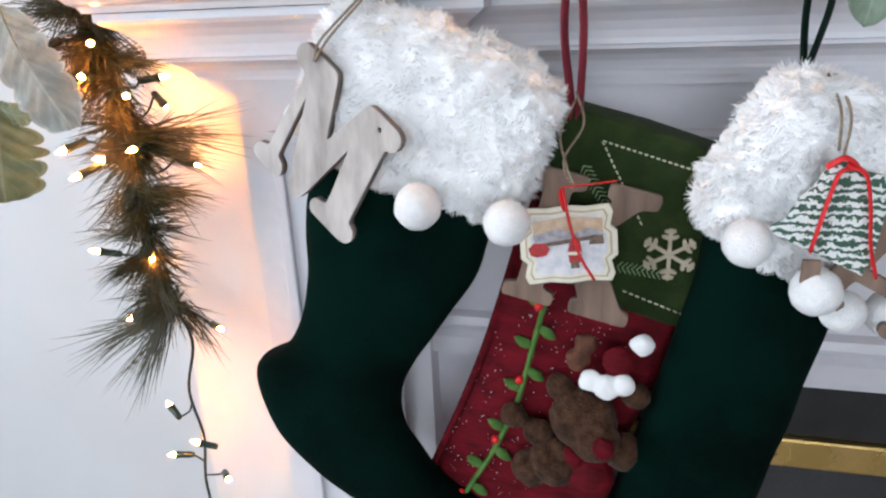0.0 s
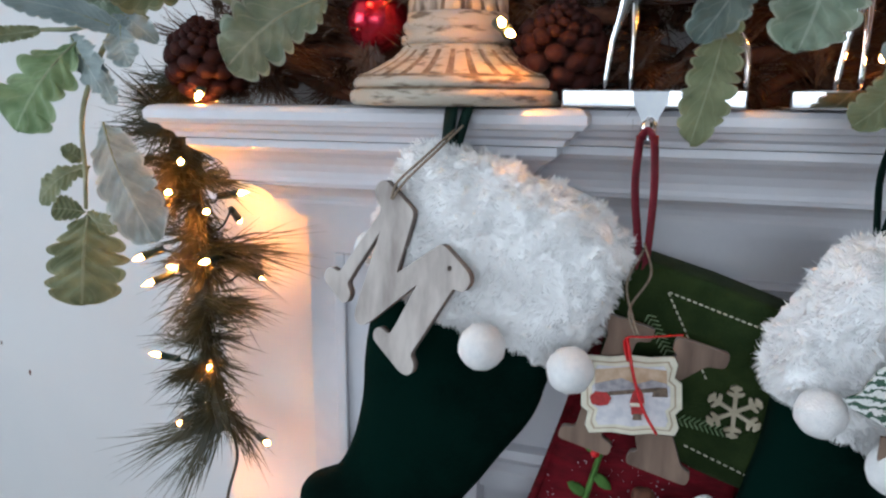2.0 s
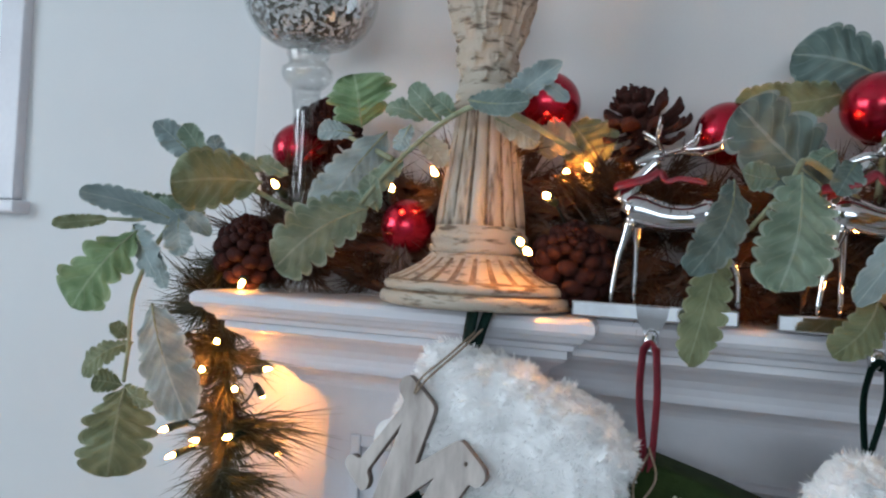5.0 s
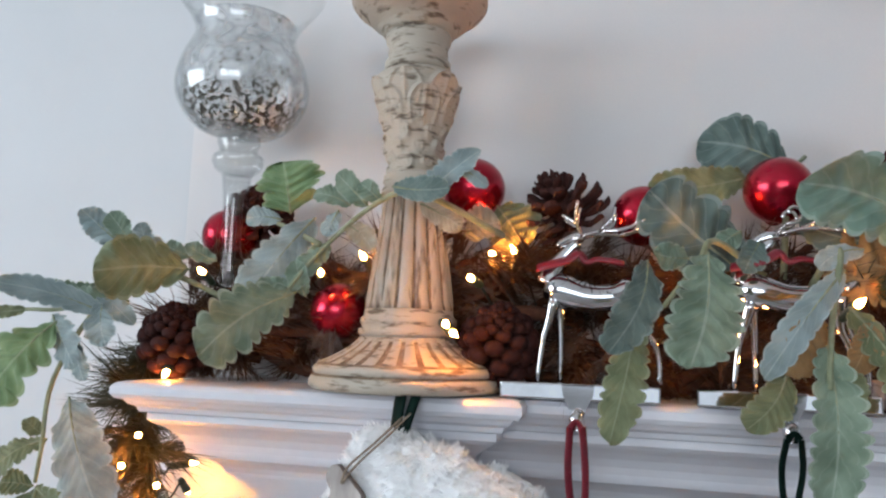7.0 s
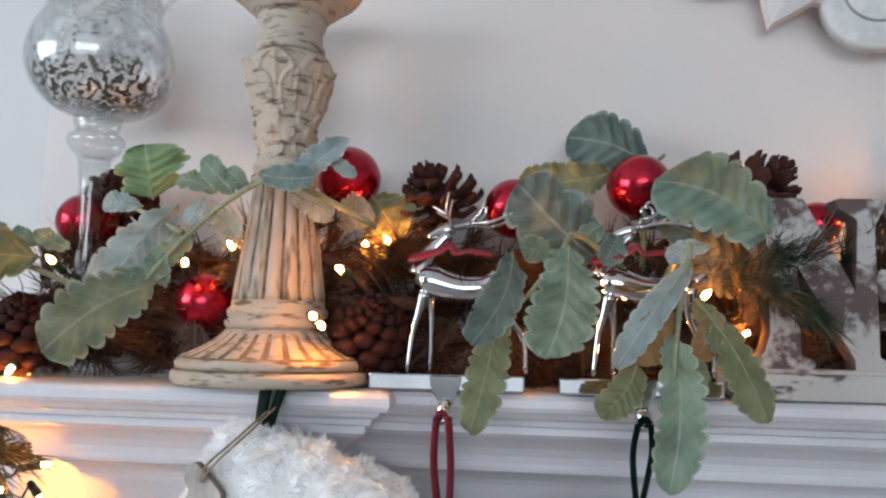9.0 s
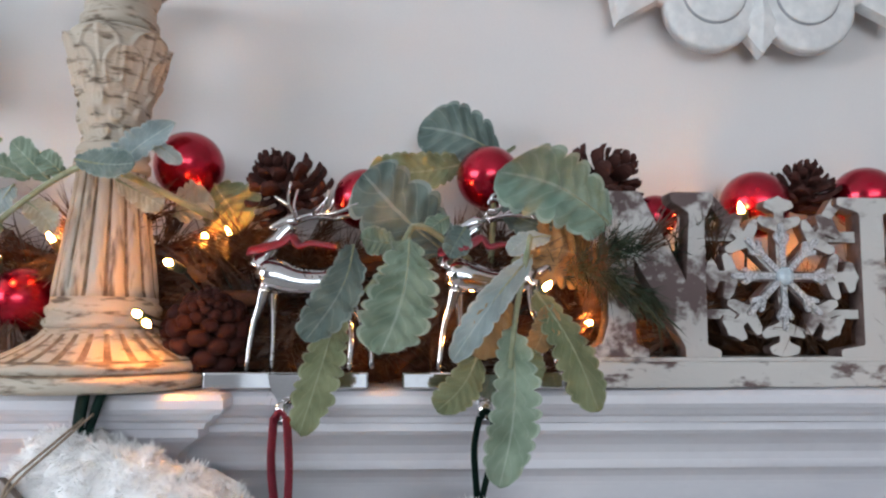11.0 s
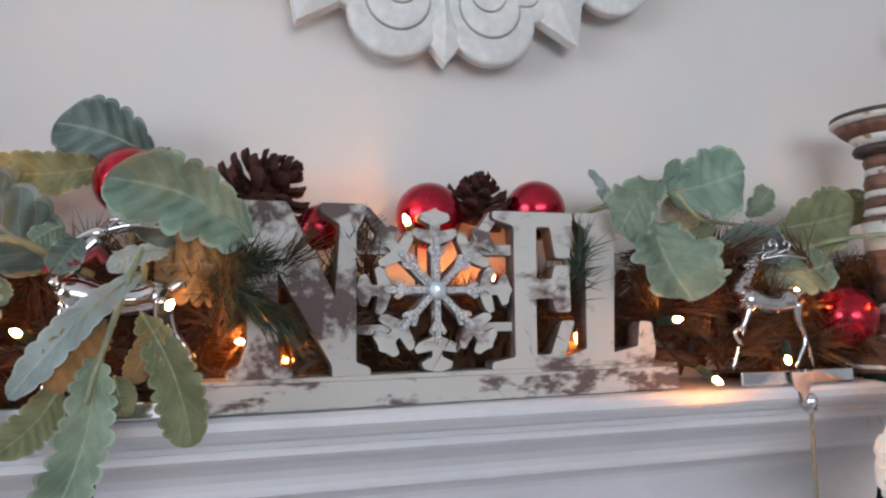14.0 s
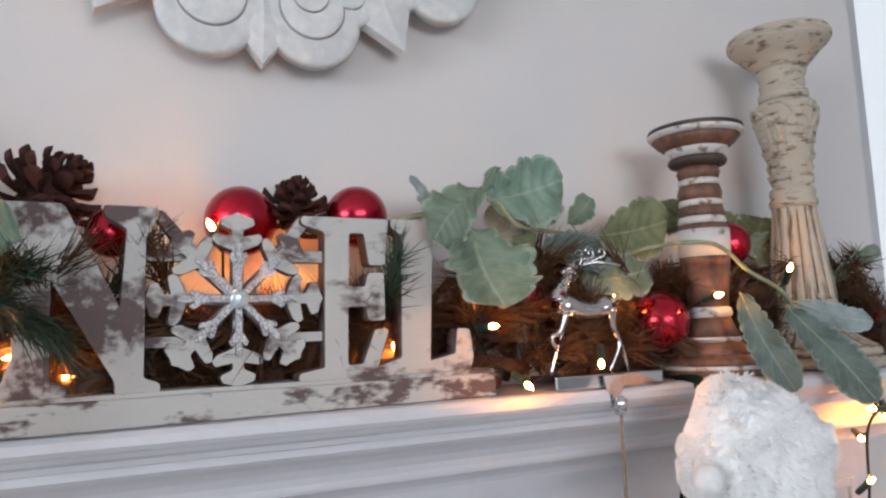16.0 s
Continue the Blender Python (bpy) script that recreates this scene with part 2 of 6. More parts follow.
def lathe(profile, seg=48, radius=None, bm=None, at=(0, 0, 0), groove=None):
    """Turn (r, z) pairs round z; radius(r, z, angle) may carve it."""
    bm = bm or bmesh.new()
    rings = []
    for r, z in profile:
        ring = []
        for i in range(seg):
            a = 2 * math.pi * i / seg
            rr = radius(r, z, a) if radius else r
            ring.append(bm.verts.new((at[0] + rr * math.cos(a), at[1] + rr * math.sin(a), at[2] + z)))
        rings.append(ring)
    for p, q in zip(rings, rings[1:]):
        for i in range(seg):
            f = bm.faces.new((p[i], p[(i + 1) % seg], q[(i + 1) % seg], q[i]))
            if groove and groove((p[i].co.z + q[i].co.z) / 2, 2 * math.pi * (i + 0.5) / seg):
                f.material_index = 1
    for ring, (r, z) in ((rings[0], profile[0]), (rings[-1], profile[-1])):
        if r > 1e-5:
            bm.faces.new(ring)
    return bm


def tube(points, radii, seg=8, bm=None, flat=1.0):
    """A tube through points with a radius at each; flat squeezes it along its second axis."""
    bm = bm or bmesh.new()
    pts = [Vector(p) for p in points]
    if not isinstance(radii, (list, tuple)):
        radii = [radii] * len(pts)
    up, rings = None, []
    for i, p in enumerate(pts):
        d = (pts[min(i + 1, len(pts) - 1)] - pts[max(i - 1, 0)]).normalized()
        if up is None:
            up = d.orthogonal().normalized()
        up = (up - d * up.dot(d)).normalized()
        side = d.cross(up)
        rings.append([bm.verts.new(p + radii[i] * (math.cos(a) * up + flat * math.sin(a) * side))
                      for a in (2 * math.pi * k / seg for k in range(seg))])
    for p, q in zip(rings, rings[1:]):
        for k in range(seg):
            bm.faces.new((p[k], p[(k + 1) % seg], q[(k + 1) % seg], q[k]))
    bm.faces.new(rings[0]), bm.faces.new(rings[-1])
    return bm


def smooth_line(points, n=8):
    """Catmull-Rom through the points (any number of coordinates)."""
    p = [np.array(q, float) for q in points]
    p = [2 * p[0] - p[1]] + p + [2 * p[-1] - p[-2]]
    out = []
    for i in range(1, len(p) - 2):
        for k in range(n):
            t = k / n
            out.append(0.5 * (2 * p[i] + (p[i + 1] - p[i - 1]) * t + (2 * p[i - 1] - 5 * p[i] + 4 * p[i + 1] - p[i + 2]) * t * t
                              + (3 * p[i] - p[i - 1] - 3 * p[i + 1] + p[i + 2]) * t ** 3))
    return out + [p[-2]]


def ball(bm, c, r, u=20, v=12, squash=(1, 1, 1)):
    bmesh.ops.create_uvsphere(bm, u_segments=u, v_segments=v, radius=r,
                              matrix=Matrix.Translation(c) @ Matrix.Diagonal((*squash, 1)))
    return bm


def rounded(o, r):
    """Cut the corners of an outline by r."""
    out = []
    for i, p in enumerate(o):
        p, a, c = Vector(p), Vector(o[i - 1]), Vector(o[(i + 1) % len(o)])
        ra, rc = min(r, (a - p).length * 0.45), min(r, (c - p).length * 0.45)
        s, e = p + (a - p).normalized() * ra, p + (c - p).normalized() * rc
        out += [tuple(s), tuple((s + e) / 4 + p / 2), tuple(e)]
    return out


def flat_shape(outlines, depth, bevel=0.0008):
    """A filled 2D shape with holes, extruded, as a mesh in x and y with its thickness along z."""
    cu = bpy.data.curves.new("shape", "CURVE")
    cu.dimensions, cu.fill_mode, cu.extrude, cu.bevel_depth, cu.bevel_resolution = "2D", "BOTH", depth / 2 - bevel, bevel, 1
    for o in outlines:
        sp = cu.splines.new("POLY")
        sp.points.add(len(o) - 1)
        for q, (x, y) in zip(sp.points, o):
            q.co = (x, y, 0, 1)
        sp.use_cyclic_u = True
    ob = bpy.data.objects.new("shape", cu)
    scene.collection.objects.link(ob)
    me = bpy.data.meshes.new_from_object(ob.evaluated_get(bpy.context.evaluated_depsgraph_get()))
    bpy.data.objects.remove(ob)
    bpy.data.curves.remove(cu)
    bm = bmesh.new()
    bm.from_mesh(me)
    bpy.data.meshes.remove(me)
    bmesh.ops.remove_doubles(bm, verts=bm.verts, dist=1e-6)
    return bm


# ---- the room ----
def structure(name, bm, material, label, category, smooth=False):
    return tagged(part(name, bm, material, smooth=smooth), label, category, "", "structure")


ZC, WY = 2.5, 0.68
structure("floor", boxes((-2.5, 3.2, -3.3, 1.1, -0.1, 0.0)), FLOOR, "plain pale carpeted floor of the room", "floor")
structure("ceiling", boxes((-2.5, 3.2, -3.3, 1.1, ZC, ZC + 0.1)), CEIL, "plain white painted ceiling of the room", "ceiling")
LY = 0.95


def wall(name, length, z1, holes, at, turn, thick, label, material, notch=None):
    """One wall slab in x and z with holes cut through it."""
    outer = [(0, 0), (length, 0), (length, z1), (0, z1)]
    if notch:
        outer[1:1] = [(notch[0], 0), (notch[0], notch[2]), (notch[1], notch[2]), (notch[1], 0)]
    bm = flat_shape([outer] + [[(a, c), (e, c), (e, d), (a, d)] for a, e, c, d in holes], thick, 0.0)
    bm.transform(pose(*at, 0, 0, turn) @ pose(0, 0, 0, 90))
    structure(name, bm, material, label, "wall")


wall("wall_chimney_breast", 1.733, ZC, [], (-0.485, WY + 0.1, 0), 0, 0.2, "warm grey painted chimney breast above the mantel", WALL, (0.435, 1.295, 0.95))
structure("chimney_back", boxes((-0.48, 1.24, 0.90, 1.05, 0, ZC)), WALL, "hidden masonry behind the chimney breast", "wall")
wall("wall_left_recess", 1.915, ZC, [(0.45, 1.192, 1.426, 2.2)], (-2.4, LY + 0.06, 0), 0, 0.12, "pale painted recess wall with small scuff marks", SIDE_WALL)
wall("wall_right_recess", 1.85, ZC, [(0.40, 1.15, 0.9, 2.2)], (1.25, LY + 0.06, 0), 0, 0.12, "pale painted recess wall beside the chimney breast", SIDE_WALL)
wall("wall_west", 4.27, ZC, [(1.5, 3.1, 0.8, 2.2)], (-2.45, -3.2, 0), 90, 0.1, "plain pale side wall with a window opening", SIDE_WALL)
structure("wall_east", boxes((3.1, 3.2, -3.2, 1.07, 0, ZC)), SIDE_WALL, "plain pale side wall of the room", "wall")
wall("wall_south", 5.7, ZC, [(1.5, 3.9, 0.7, 2.2)], (-2.5, -3.25, 0), 0, 0.1, "plain pale rear wall with a wide window opening", SIDE_WALL)


def window(name, x0, x1, z0, z1, label):
    w = tagged(new(name), label, "window", "", "structure")
    w.location = ((x0 + x1) / 2, LY, z0)
    cx, c = (x0 + x1) / 2, 0.055
    h = z1 - z0
    hw = (x1 - x0) / 2
    part("window_frame", boxes((-hw - c, -hw, -0.02, 0.10, -0.02, h + c), (hw, hw + c, -0.02, 0.10, -0.02, h + c),
                               (-hw, hw, -0.02, 0.10, h, h + c), bevel=0.004), WHITE, w, smooth=False)
    part("window_sill", boxes((-hw - c - 0.02, hw + c + 0.02, -0.035, 0.10, -0.045, -0.022), bevel=0.005), WHITE, w, smooth=False)
    part("sash_rail", boxes((-hw, hw, -0.012, 0.06, 0.075, 0.105), bevel=0.004), WHITE, w, smooth=False)
    part("glazing_bar", boxes((-0.012, 0.012, 0.0, 0.05, 0.105, h), bevel=0.003), WHITE, w, smooth=False)
    for z in (0.0, 0.105):
        p = part("pane", boxes((-hw, hw, 0.03, 0.034, z + 0.002, (0.073 if z == 0 else h))), GLASS, w, smooth=False)
        p.visible_shadow = False


window("window_1", -1.95, -1.208, 1.426, 2.2, "white painted sash window in the recess wall")
# added window: its bright pane stands in for the pale right recess
window("window_added", 1.65, 2.40, 0.9, 2.2, "sash window added for a bright strip beside the chimney breast")
SKY = bpy.data.materials.new("bright_outdoors")
SKY.use_nodes = True
g = SKY.node_tree.nodes["Principled BSDF"]
g.inputs["Base Color"].default_value, g.inputs["Emission Color"].default_value, g.inputs["Emission Strength"].default_value = (0.8, 0.85, 0.88, 1), (0.88, 0.95, 1.0, 1), 0.9
structure("backdrop", boxes((-9, 12, 6.0, 6.05, -3, 6)), SKY, "bright overcast daylight outside the windows", "outdoors")
structure("backdrop_south", boxes((-12, 12, -9.05, -9.0, -3, 7)), SKY, "bright overcast daylight outside the rear window", "outdoors")

structure("scuff_marks", ball(ball(bmesh.new(), (-1.105, LY, 0.815), 0.004, 8, 6, (0.7, 0.1, 1.4)), (-1.165, LY, 0.865), 0.003, 8, 6, (0.7, 0.1, 1.2)), BARK, "small dark scuff marks on the wall", "wall mark")


# ---- the mantelpiece ----
FB, FCN = 0.624, 0.652          # faces of the pilasters and of the middle
XL, XLI, XRI, XR = -0.344, -0.175, 0.937, 1.106
PLAN = [(XL, WY - 0.001), (XL, FB), (XLI, FB), (XLI, FCN), (XRI, FCN), (XRI, FB), (XR, FB), (XR, WY - 0.001)]


def swept(profile, plan):
    """Sweep a moulding profile (out, z) along the plan with mitred corners."""
    bm = bmesh.new()
    cols = []
    for i, (x, y) in enumerate(plan):
        dirs = []
        if i > 0:
            dirs.append((Vector(plan[i]) - Vector(plan[i - 1])).normalized())
        if i < len(plan) - 1:
            dirs.append((Vector(plan[i + 1]) - Vector(plan[i])).normalized())
        ns = [Vector((d.y, -d.x)) for d in dirs]
        m = ns[0] if len(ns) == 1 else (ns[0] + ns[1]) / (1 + ns[0].dot(ns[1]))
        cols.append([bm.verts.new((x + m.x * o, y + m.y * o, z)) for o, z in profile])
    for a, b in zip(cols, cols[1:]):
        for k in range(len(profile) - 1):
            bm.faces.new((a[k], a[k + 1], b[k + 1], b[k]))
    return bm


mantel = thing("mantelpiece", "white painted wooden mantelpiece with stepped crown moulding and pilasters", "mantelpiece", (0.381, 0.65, 0))


def mpart(name, bm, material=WHITE, label=""):
    bm.transform(Matrix.Translation((-0.381, -0.65, 0)))
    return part(name, bm, material, mantel, label, smooth=False)


SHELF = [(0.0, 1.300), (0.088, 1.300), (0.094, 1.2985), (0.097, 1.295), (0.097, 1.289), (0.094, 1.285), (0.089, 1.284), (0.086, 1.280),
         (0.081, 1.2775), (0.079, 1.273), (0.074, 1.2725), (0.0, 1.2725)]
CROWN = [(0.0, 1.272), (0.074, 1.272), (0.074, 1.266), (0.070, 1.2625), (0.062, 1.258), (0.055, 1.252), (0.0505, 1.245), (0.049, 1.239),
         (0.049, 1.235), (0.043, 1.234), (0.043, 1.231), (0.037, 1.230), (0.030, 1.226), (0.025, 1.221), (0.0225, 1.216), (0.022, 1.213), (0.016, 1.2125),
         (0.016, 1.208), (0.008, 1.207), (0.008, 1.200), (0.0, 1.199)]
mpart("shelf", swept(SHELF, PLAN))
mpart("shelf_top", boxes((XL, XR, FCN - 0.002, WY - 0.002, 1.28, 1.2995)))
mpart("crown_moulding", swept(CROWN, PLAN))
mpart("frieze_moulding", swept([(0, 1.163), (0.006, 1.162), (0.009, 1.158), (0.006, 1.154), (0.006, 1.151), (0.010, 1.148), (0.006, 1.143), (0, 1.142)],
                               [(XLI, FCN), (XRI, FCN)]))
mpart("frieze_panel", boxes((XLI, XRI, FCN, WY - 0.002, 0.96, 1.21)))
mpart("frieze_lower_edge", swept([(0, 0.985), (0.012, 0.983), (0.014, 0.975), (0.008, 0.968), (0.016, 0.962), (0.016, 0.945), (0, 0.943)], [(XLI, FCN), (XRI, FCN)]))
mpart("frieze_lower_panel", boxes((XLI, -0.02, FCN, WY - 0.002, 0.0, 0.96), (0.78, XRI, FCN, WY - 0.002, 0.0, 0.96), (-0.02, 0.78, FCN, WY - 0.002, 0.93, 0.96)))
for x0, x1 in ((XL, XLI), (XRI, XR)):
    mpart("pilaster", boxes((x0, x1, FB, WY - 0.002, 0.0, 1.21)))
    t = 0.011
    for zz in ((0.30, 1.165),):
        mpart("pilaster_panel_trim", boxes((x0 + 0.028, x0 + 0.028 + t, FB - 0.006, FB - 0.0005, zz[0], zz[1]), (x1 - 0.028 - t, x1 - 0.028, FB - 0.006, FB - 0.0005, zz[0], zz[1]),
                                           (x0 + 0.028 + t, x1 - 0.028 - t, FB - 0.006, FB - 0.0005, zz[1] - t, zz[1]), (x0 + 0.028 + t, x1 - 0.028 - t, FB - 0.006, FB - 0.0005, zz[0], zz[0] + t), bevel=0.002))
    mpart("plinth", boxes((x0 - 0.012, x1 + 0.012, FB - 0.014, WY - 0.002, 0.0, 0.22), bevel=0.004))

fire = thing("fireplace_insert", "black metal fireplace insert with a brass trim strip", "fireplace", (0.38, 0.70, 0.0))
bm = flat_shape([[(-0.40, 0.0), (-0.34, 0.0), (-0.34, 0.866), (0.34, 0.866), (0.34, 0.0), (0.40, 0.0), (0.40, 0.93), (-0.40, 0.93)]], 0.028, 0.002)
bm.transform(Matrix.Translation((0, -0.014, 0)) @ pose(0, 0, 0, 90))
part("surround", bm, BLACK, fire, smooth=False)
part("brass_trim", boxes((-0.40, 0.40, -0.034, 0.0, 0.832, 0.864), bevel=0.003), BRASS, fire, "polished brass strip", smooth=False)
part("glass_front", boxes((-0.338, 0.338, -0.016, 0.0, 0.0, 0.83)), DARKGLASS, fire, "dark glass front", smooth=False)
part("firebox", boxes((-0.40, 0.40, 0.01, 0.2, 0.0, 0.92)), BLACK, fire, smooth=False)

# ---- candlesticks ----
def carved_candlestick(name, at, label):
    ob = thing(name, label, "candlestick", at)

    def flute(r, z, a):
        if 0.068 < z < 0.163:
            k = abs(math.sin(a * 8))
            return r * (0.86 + 0.14 * k ** 0.4)
        if 0.0215 < z < 0.043:
            return r * (0.94 + 0.06 * abs(math.sin(a * 14)) ** 0.45)
        return r

    def dark_flute(z, a):
        return abs(math.sin(a * 8)) < 0.16 and noise.noise((math.cos(a) * 3, math.sin(a) * 3, z * 60)) > -0.25

    def dark_rib(z, a):
        return (0.022 < z < 0.042 and abs(math.sin(a * 14)) < 0.28) or 0.0118 < z < 0.0133 or 0.0203 < z < 0.0220

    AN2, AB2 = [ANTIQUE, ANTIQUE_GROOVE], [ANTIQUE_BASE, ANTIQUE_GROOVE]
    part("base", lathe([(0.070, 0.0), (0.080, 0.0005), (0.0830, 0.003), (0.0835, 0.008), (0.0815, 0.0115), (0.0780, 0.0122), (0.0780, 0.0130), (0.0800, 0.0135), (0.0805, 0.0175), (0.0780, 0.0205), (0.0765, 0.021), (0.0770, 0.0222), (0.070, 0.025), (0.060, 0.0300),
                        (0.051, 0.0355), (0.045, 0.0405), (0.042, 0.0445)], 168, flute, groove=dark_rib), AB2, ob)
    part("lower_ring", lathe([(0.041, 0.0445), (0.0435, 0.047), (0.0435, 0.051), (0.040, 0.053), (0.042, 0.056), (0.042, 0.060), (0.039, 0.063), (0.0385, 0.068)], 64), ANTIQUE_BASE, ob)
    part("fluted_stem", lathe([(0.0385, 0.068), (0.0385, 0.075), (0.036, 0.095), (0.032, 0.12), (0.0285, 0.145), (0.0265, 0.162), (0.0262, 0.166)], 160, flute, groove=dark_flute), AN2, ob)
    part("collar", lathe([(0.0255, 0.166), (0.0285, 0.169), (0.0285, 0.174), (0.0255, 0.177), (0.0275, 0.181), (0.0265, 0.186), (0.025, 0.188)], 48), ANTIQUE_BASE, ob)
    bulge = [(0.025, 0.188), (0.0265, 0.200), (0.0295, 0.220), (0.0335, 0.240), (0.0380, 0.258), (0.0402, 0.270), (0.0405, 0.276), (0.037, 0.280), (0.030, 0.283)]
    curls = []
    crnd = random.Random(4)
    for row, (cz, around) in enumerate(((0.197, 8), (0.210, 8), (0.224, 8), (0.239, 8))):
        for k in range(around):
            curls.append(((k + 0.5 * (row % 2)) * 2 * math.pi / around + crnd.uniform(-0.09, 0.09), cz + crnd.uniform(-0.002, 0.002), crnd.uniform(0.0040, 0.0056)))

    def relief(r, z, a):
        """Curled tendrils low on the knop, a row of broad arched leaves above."""
        h = 0.0
        for ca, cz, cr in curls:
            da = (a - ca + math.pi) % (2 * math.pi) - math.pi
            if abs(da) < 0.6 and abs(z - cz) < 0.013:
                d = math.hypot(da * r, z - cz)
                turn = 0.55 + 0.45 * math.sin(math.atan2(z - cz, da * r) + ca * 3)
                h = max(h, turn * math.exp(-((d - cr) / 0.0016) ** 2), 0.45 * math.exp(-(d / 0.0024) ** 2))
        for shift, top, deep in ((0.0, 0.2755, 0.030), (0.5, 0.262, 0.034)):
            u = ((a * 6 / (2 * math.pi) + shift) % 1 - 0.5) * 2
            v = (top - z) / deep
            if 0 < v < 1:
                edge = math.sqrt(max(0.0, 1 - (1 - v) ** 2)) * (1 - 0.55 * max(0.0, v - 0.35))
                rim = abs(u) - edge * 0.95
                h = max(h, math.exp(-(rim / 0.13) ** 2) * (1 - v * 0.6), (0.55 if rim < 0 else 0) * (1 - v) + (0.35 * math.exp(-(u / 0.10) ** 2) if rim < 0 else 0))
        return h

    def carve(r, z, a):
        return r - 0.0034 + 0.0046 * relief(r, z, a)

    fine = smooth_line(bulge, 9)
    part("carved_knop", lathe([tuple(q) for q in fine], 200, carve), ANTIQUE_BASE, ob, "knop carved with leaves and curled tendrils")
    part("neck", lathe([(0.028, 0.283), (0.030, 0.286), (0.030, 0.292), (0.0265, 0.295), (0.0275, 0.301), (0.0265, 0.307), (0.030, 0.313), (0.030, 0.318)], 48), ANTIQUE_BASE, ob)
    part("drip_cup", lathe([(0.030, 0.318), (0.0335, 0.321), (0.0345, 0.3225), (0.042, 0.3300), (0.0435, 0.3305), (0.052, 0.3385), (0.0595, 0.3440), (0.0600, 0.3452), (0.0590, 0.3462), (0.0625, 0.3480), (0.0630, 0.3520),
                            (0.0610, 0.3560), (0.058, 0.3565), (0.054, 0.3520), (0.0, 0.3510)], 64), ANTIQUE_BASE, ob)
    return ob


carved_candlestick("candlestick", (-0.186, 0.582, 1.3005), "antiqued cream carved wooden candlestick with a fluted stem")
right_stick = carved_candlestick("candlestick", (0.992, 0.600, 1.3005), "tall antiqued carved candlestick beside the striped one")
right_stick.scale = (0.93, 0.93, 1.11)

striped = thing("striped_candlestick", "brown turned wooden candlestick with worn white rings", "candlestick", (0.836, 0.590, 1.3005))
SEGS = [  # (profile, white?)
    ([(0.062, 0.0), (0.068, 0.002), (0.068, 0.008)], 0), ([(0.068, 0.008), (0.0685, 0.010), (0.067, 0.012)], 1), ([(0.067, 0.012), (0.064, 0.018), (0.056, 0.022)], 0),
    ([(0.056, 0.022), (0.044, 0.030), (0.036, 0.035)], 0), ([(0.036, 0.035), (0.038, 0.0375), (0.035, 0.040)], 1), ([(0.035, 0.040), (0.030, 0.052), (0.026, 0.060)], 0),
    ([(0.026, 0.060), (0.029, 0.063), (0.0285, 0.068), (0.026, 0.071)], 1), ([(0.025, 0.071), (0.027, 0.09), (0.031, 0.115)], 0), ([(0.031, 0.115), (0.0325, 0.124)], 0), ([(0.0325, 0.124), (0.0335, 0.135), (0.034, 0.153)], 1),
    ([(0.034, 0.153), (0.032, 0.157), (0.030, 0.159)], 0), ([(0.029, 0.159), (0.0315, 0.162), (0.029, 0.167)], 1), ([(0.029, 0.167), (0.030, 0.172), (0.028, 0.178)], 0),
    ([(0.026, 0.178), (0.029, 0.180), (0.027, 0.185)], 1), ([(0.027, 0.185), (0.029, 0.193), (0.026, 0.201)], 0), ([(0.025, 0.201), (0.0275, 0.203), (0.025, 0.208)], 1),
    ([(0.025, 0.208), (0.028, 0.215), (0.026, 0.221)], 0), ([(0.025, 0.221), (0.036, 0.2235), (0.0385, 0.2275), (0.036, 0.2315)], 2), ([(0.033, 0.2315), (0.0345, 0.236), (0.041, 0.2405)], 1),
    ([(0.041, 0.2405), (0.0505, 0.2465), (0.0575, 0.2530)], 0), ([(0.0575, 0.2530), (0.0615, 0.2555), (0.0625, 0.2590)], 1), ([(0.0625, 0.2590), (0.0615, 0.2635), (0.056, 0.2645), (0.052, 0.2615), (0.0, 0.2600)], 2)]
RING_MATS = (("turned_section", BROWN_TURNED), ("white_ring", WHITE_RING), ("dark_ring", DARK_TURNED))
for prof, white in SEGS:
    part(RING_MATS[white][0], lathe([(r * 0.80, z) for r, z in prof], 48), RING_MATS[white][1], striped)

# ---- hurricane glass ----
hurricane = thing("hurricane_glass", "clear stemmed glass hurricane with silver mercury speckles", "candle holder", (-0.374, 0.598, 1.3005))
part("foot", lathe([(0.0, 0.0), (0.045, 0.0), (0.046, 0.003), (0.030, 0.008), (0.012, 0.016), (0.0, 0.018)], 48), THIN_GLASS, hurricane)
part("stem", lathe([(0.0, 0.018), (0.011, 0.018), (0.009, 0.035), (0.013, 0.050), (0.010, 0.066), (0.008, 0.085), (0.012, 0.102), (0.0095, 0.122), (0.0105, 0.145), (0.0115, 0.172), (0.0145, 0.1965), (0.0130, 0.1965),
                    (0.0100, 0.172), (0.0090, 0.145), (0.0080, 0.122), (0.0103, 0.102), (0.0065, 0.085), (0.0085, 0.066), (0.0113, 0.050), (0.0075, 0.035), (0.0, 0.024)], 40), THIN_GLASS, hurricane)
part("knop", lathe([(0.0, 0.1975), (0.0145, 0.198), (0.022, 0.2045), (0.0252, 0.211), (0.0245, 0.217), (0.0192, 0.221), (0.0187, 0.226), (0.0212, 0.231), (0.0205, 0.236), (0.0, 0.2372), (0.0, 0.2355), (0.0190, 0.2345),
                    (0.0195, 0.231), (0.0170, 0.226), (0.0175, 0.221), (0.0228, 0.217), (0.0235, 0.211), (0.0205, 0.206), (0.0125, 0.200), (0.0, 0.1995)], 40), THIN_GLASS, hurricane)
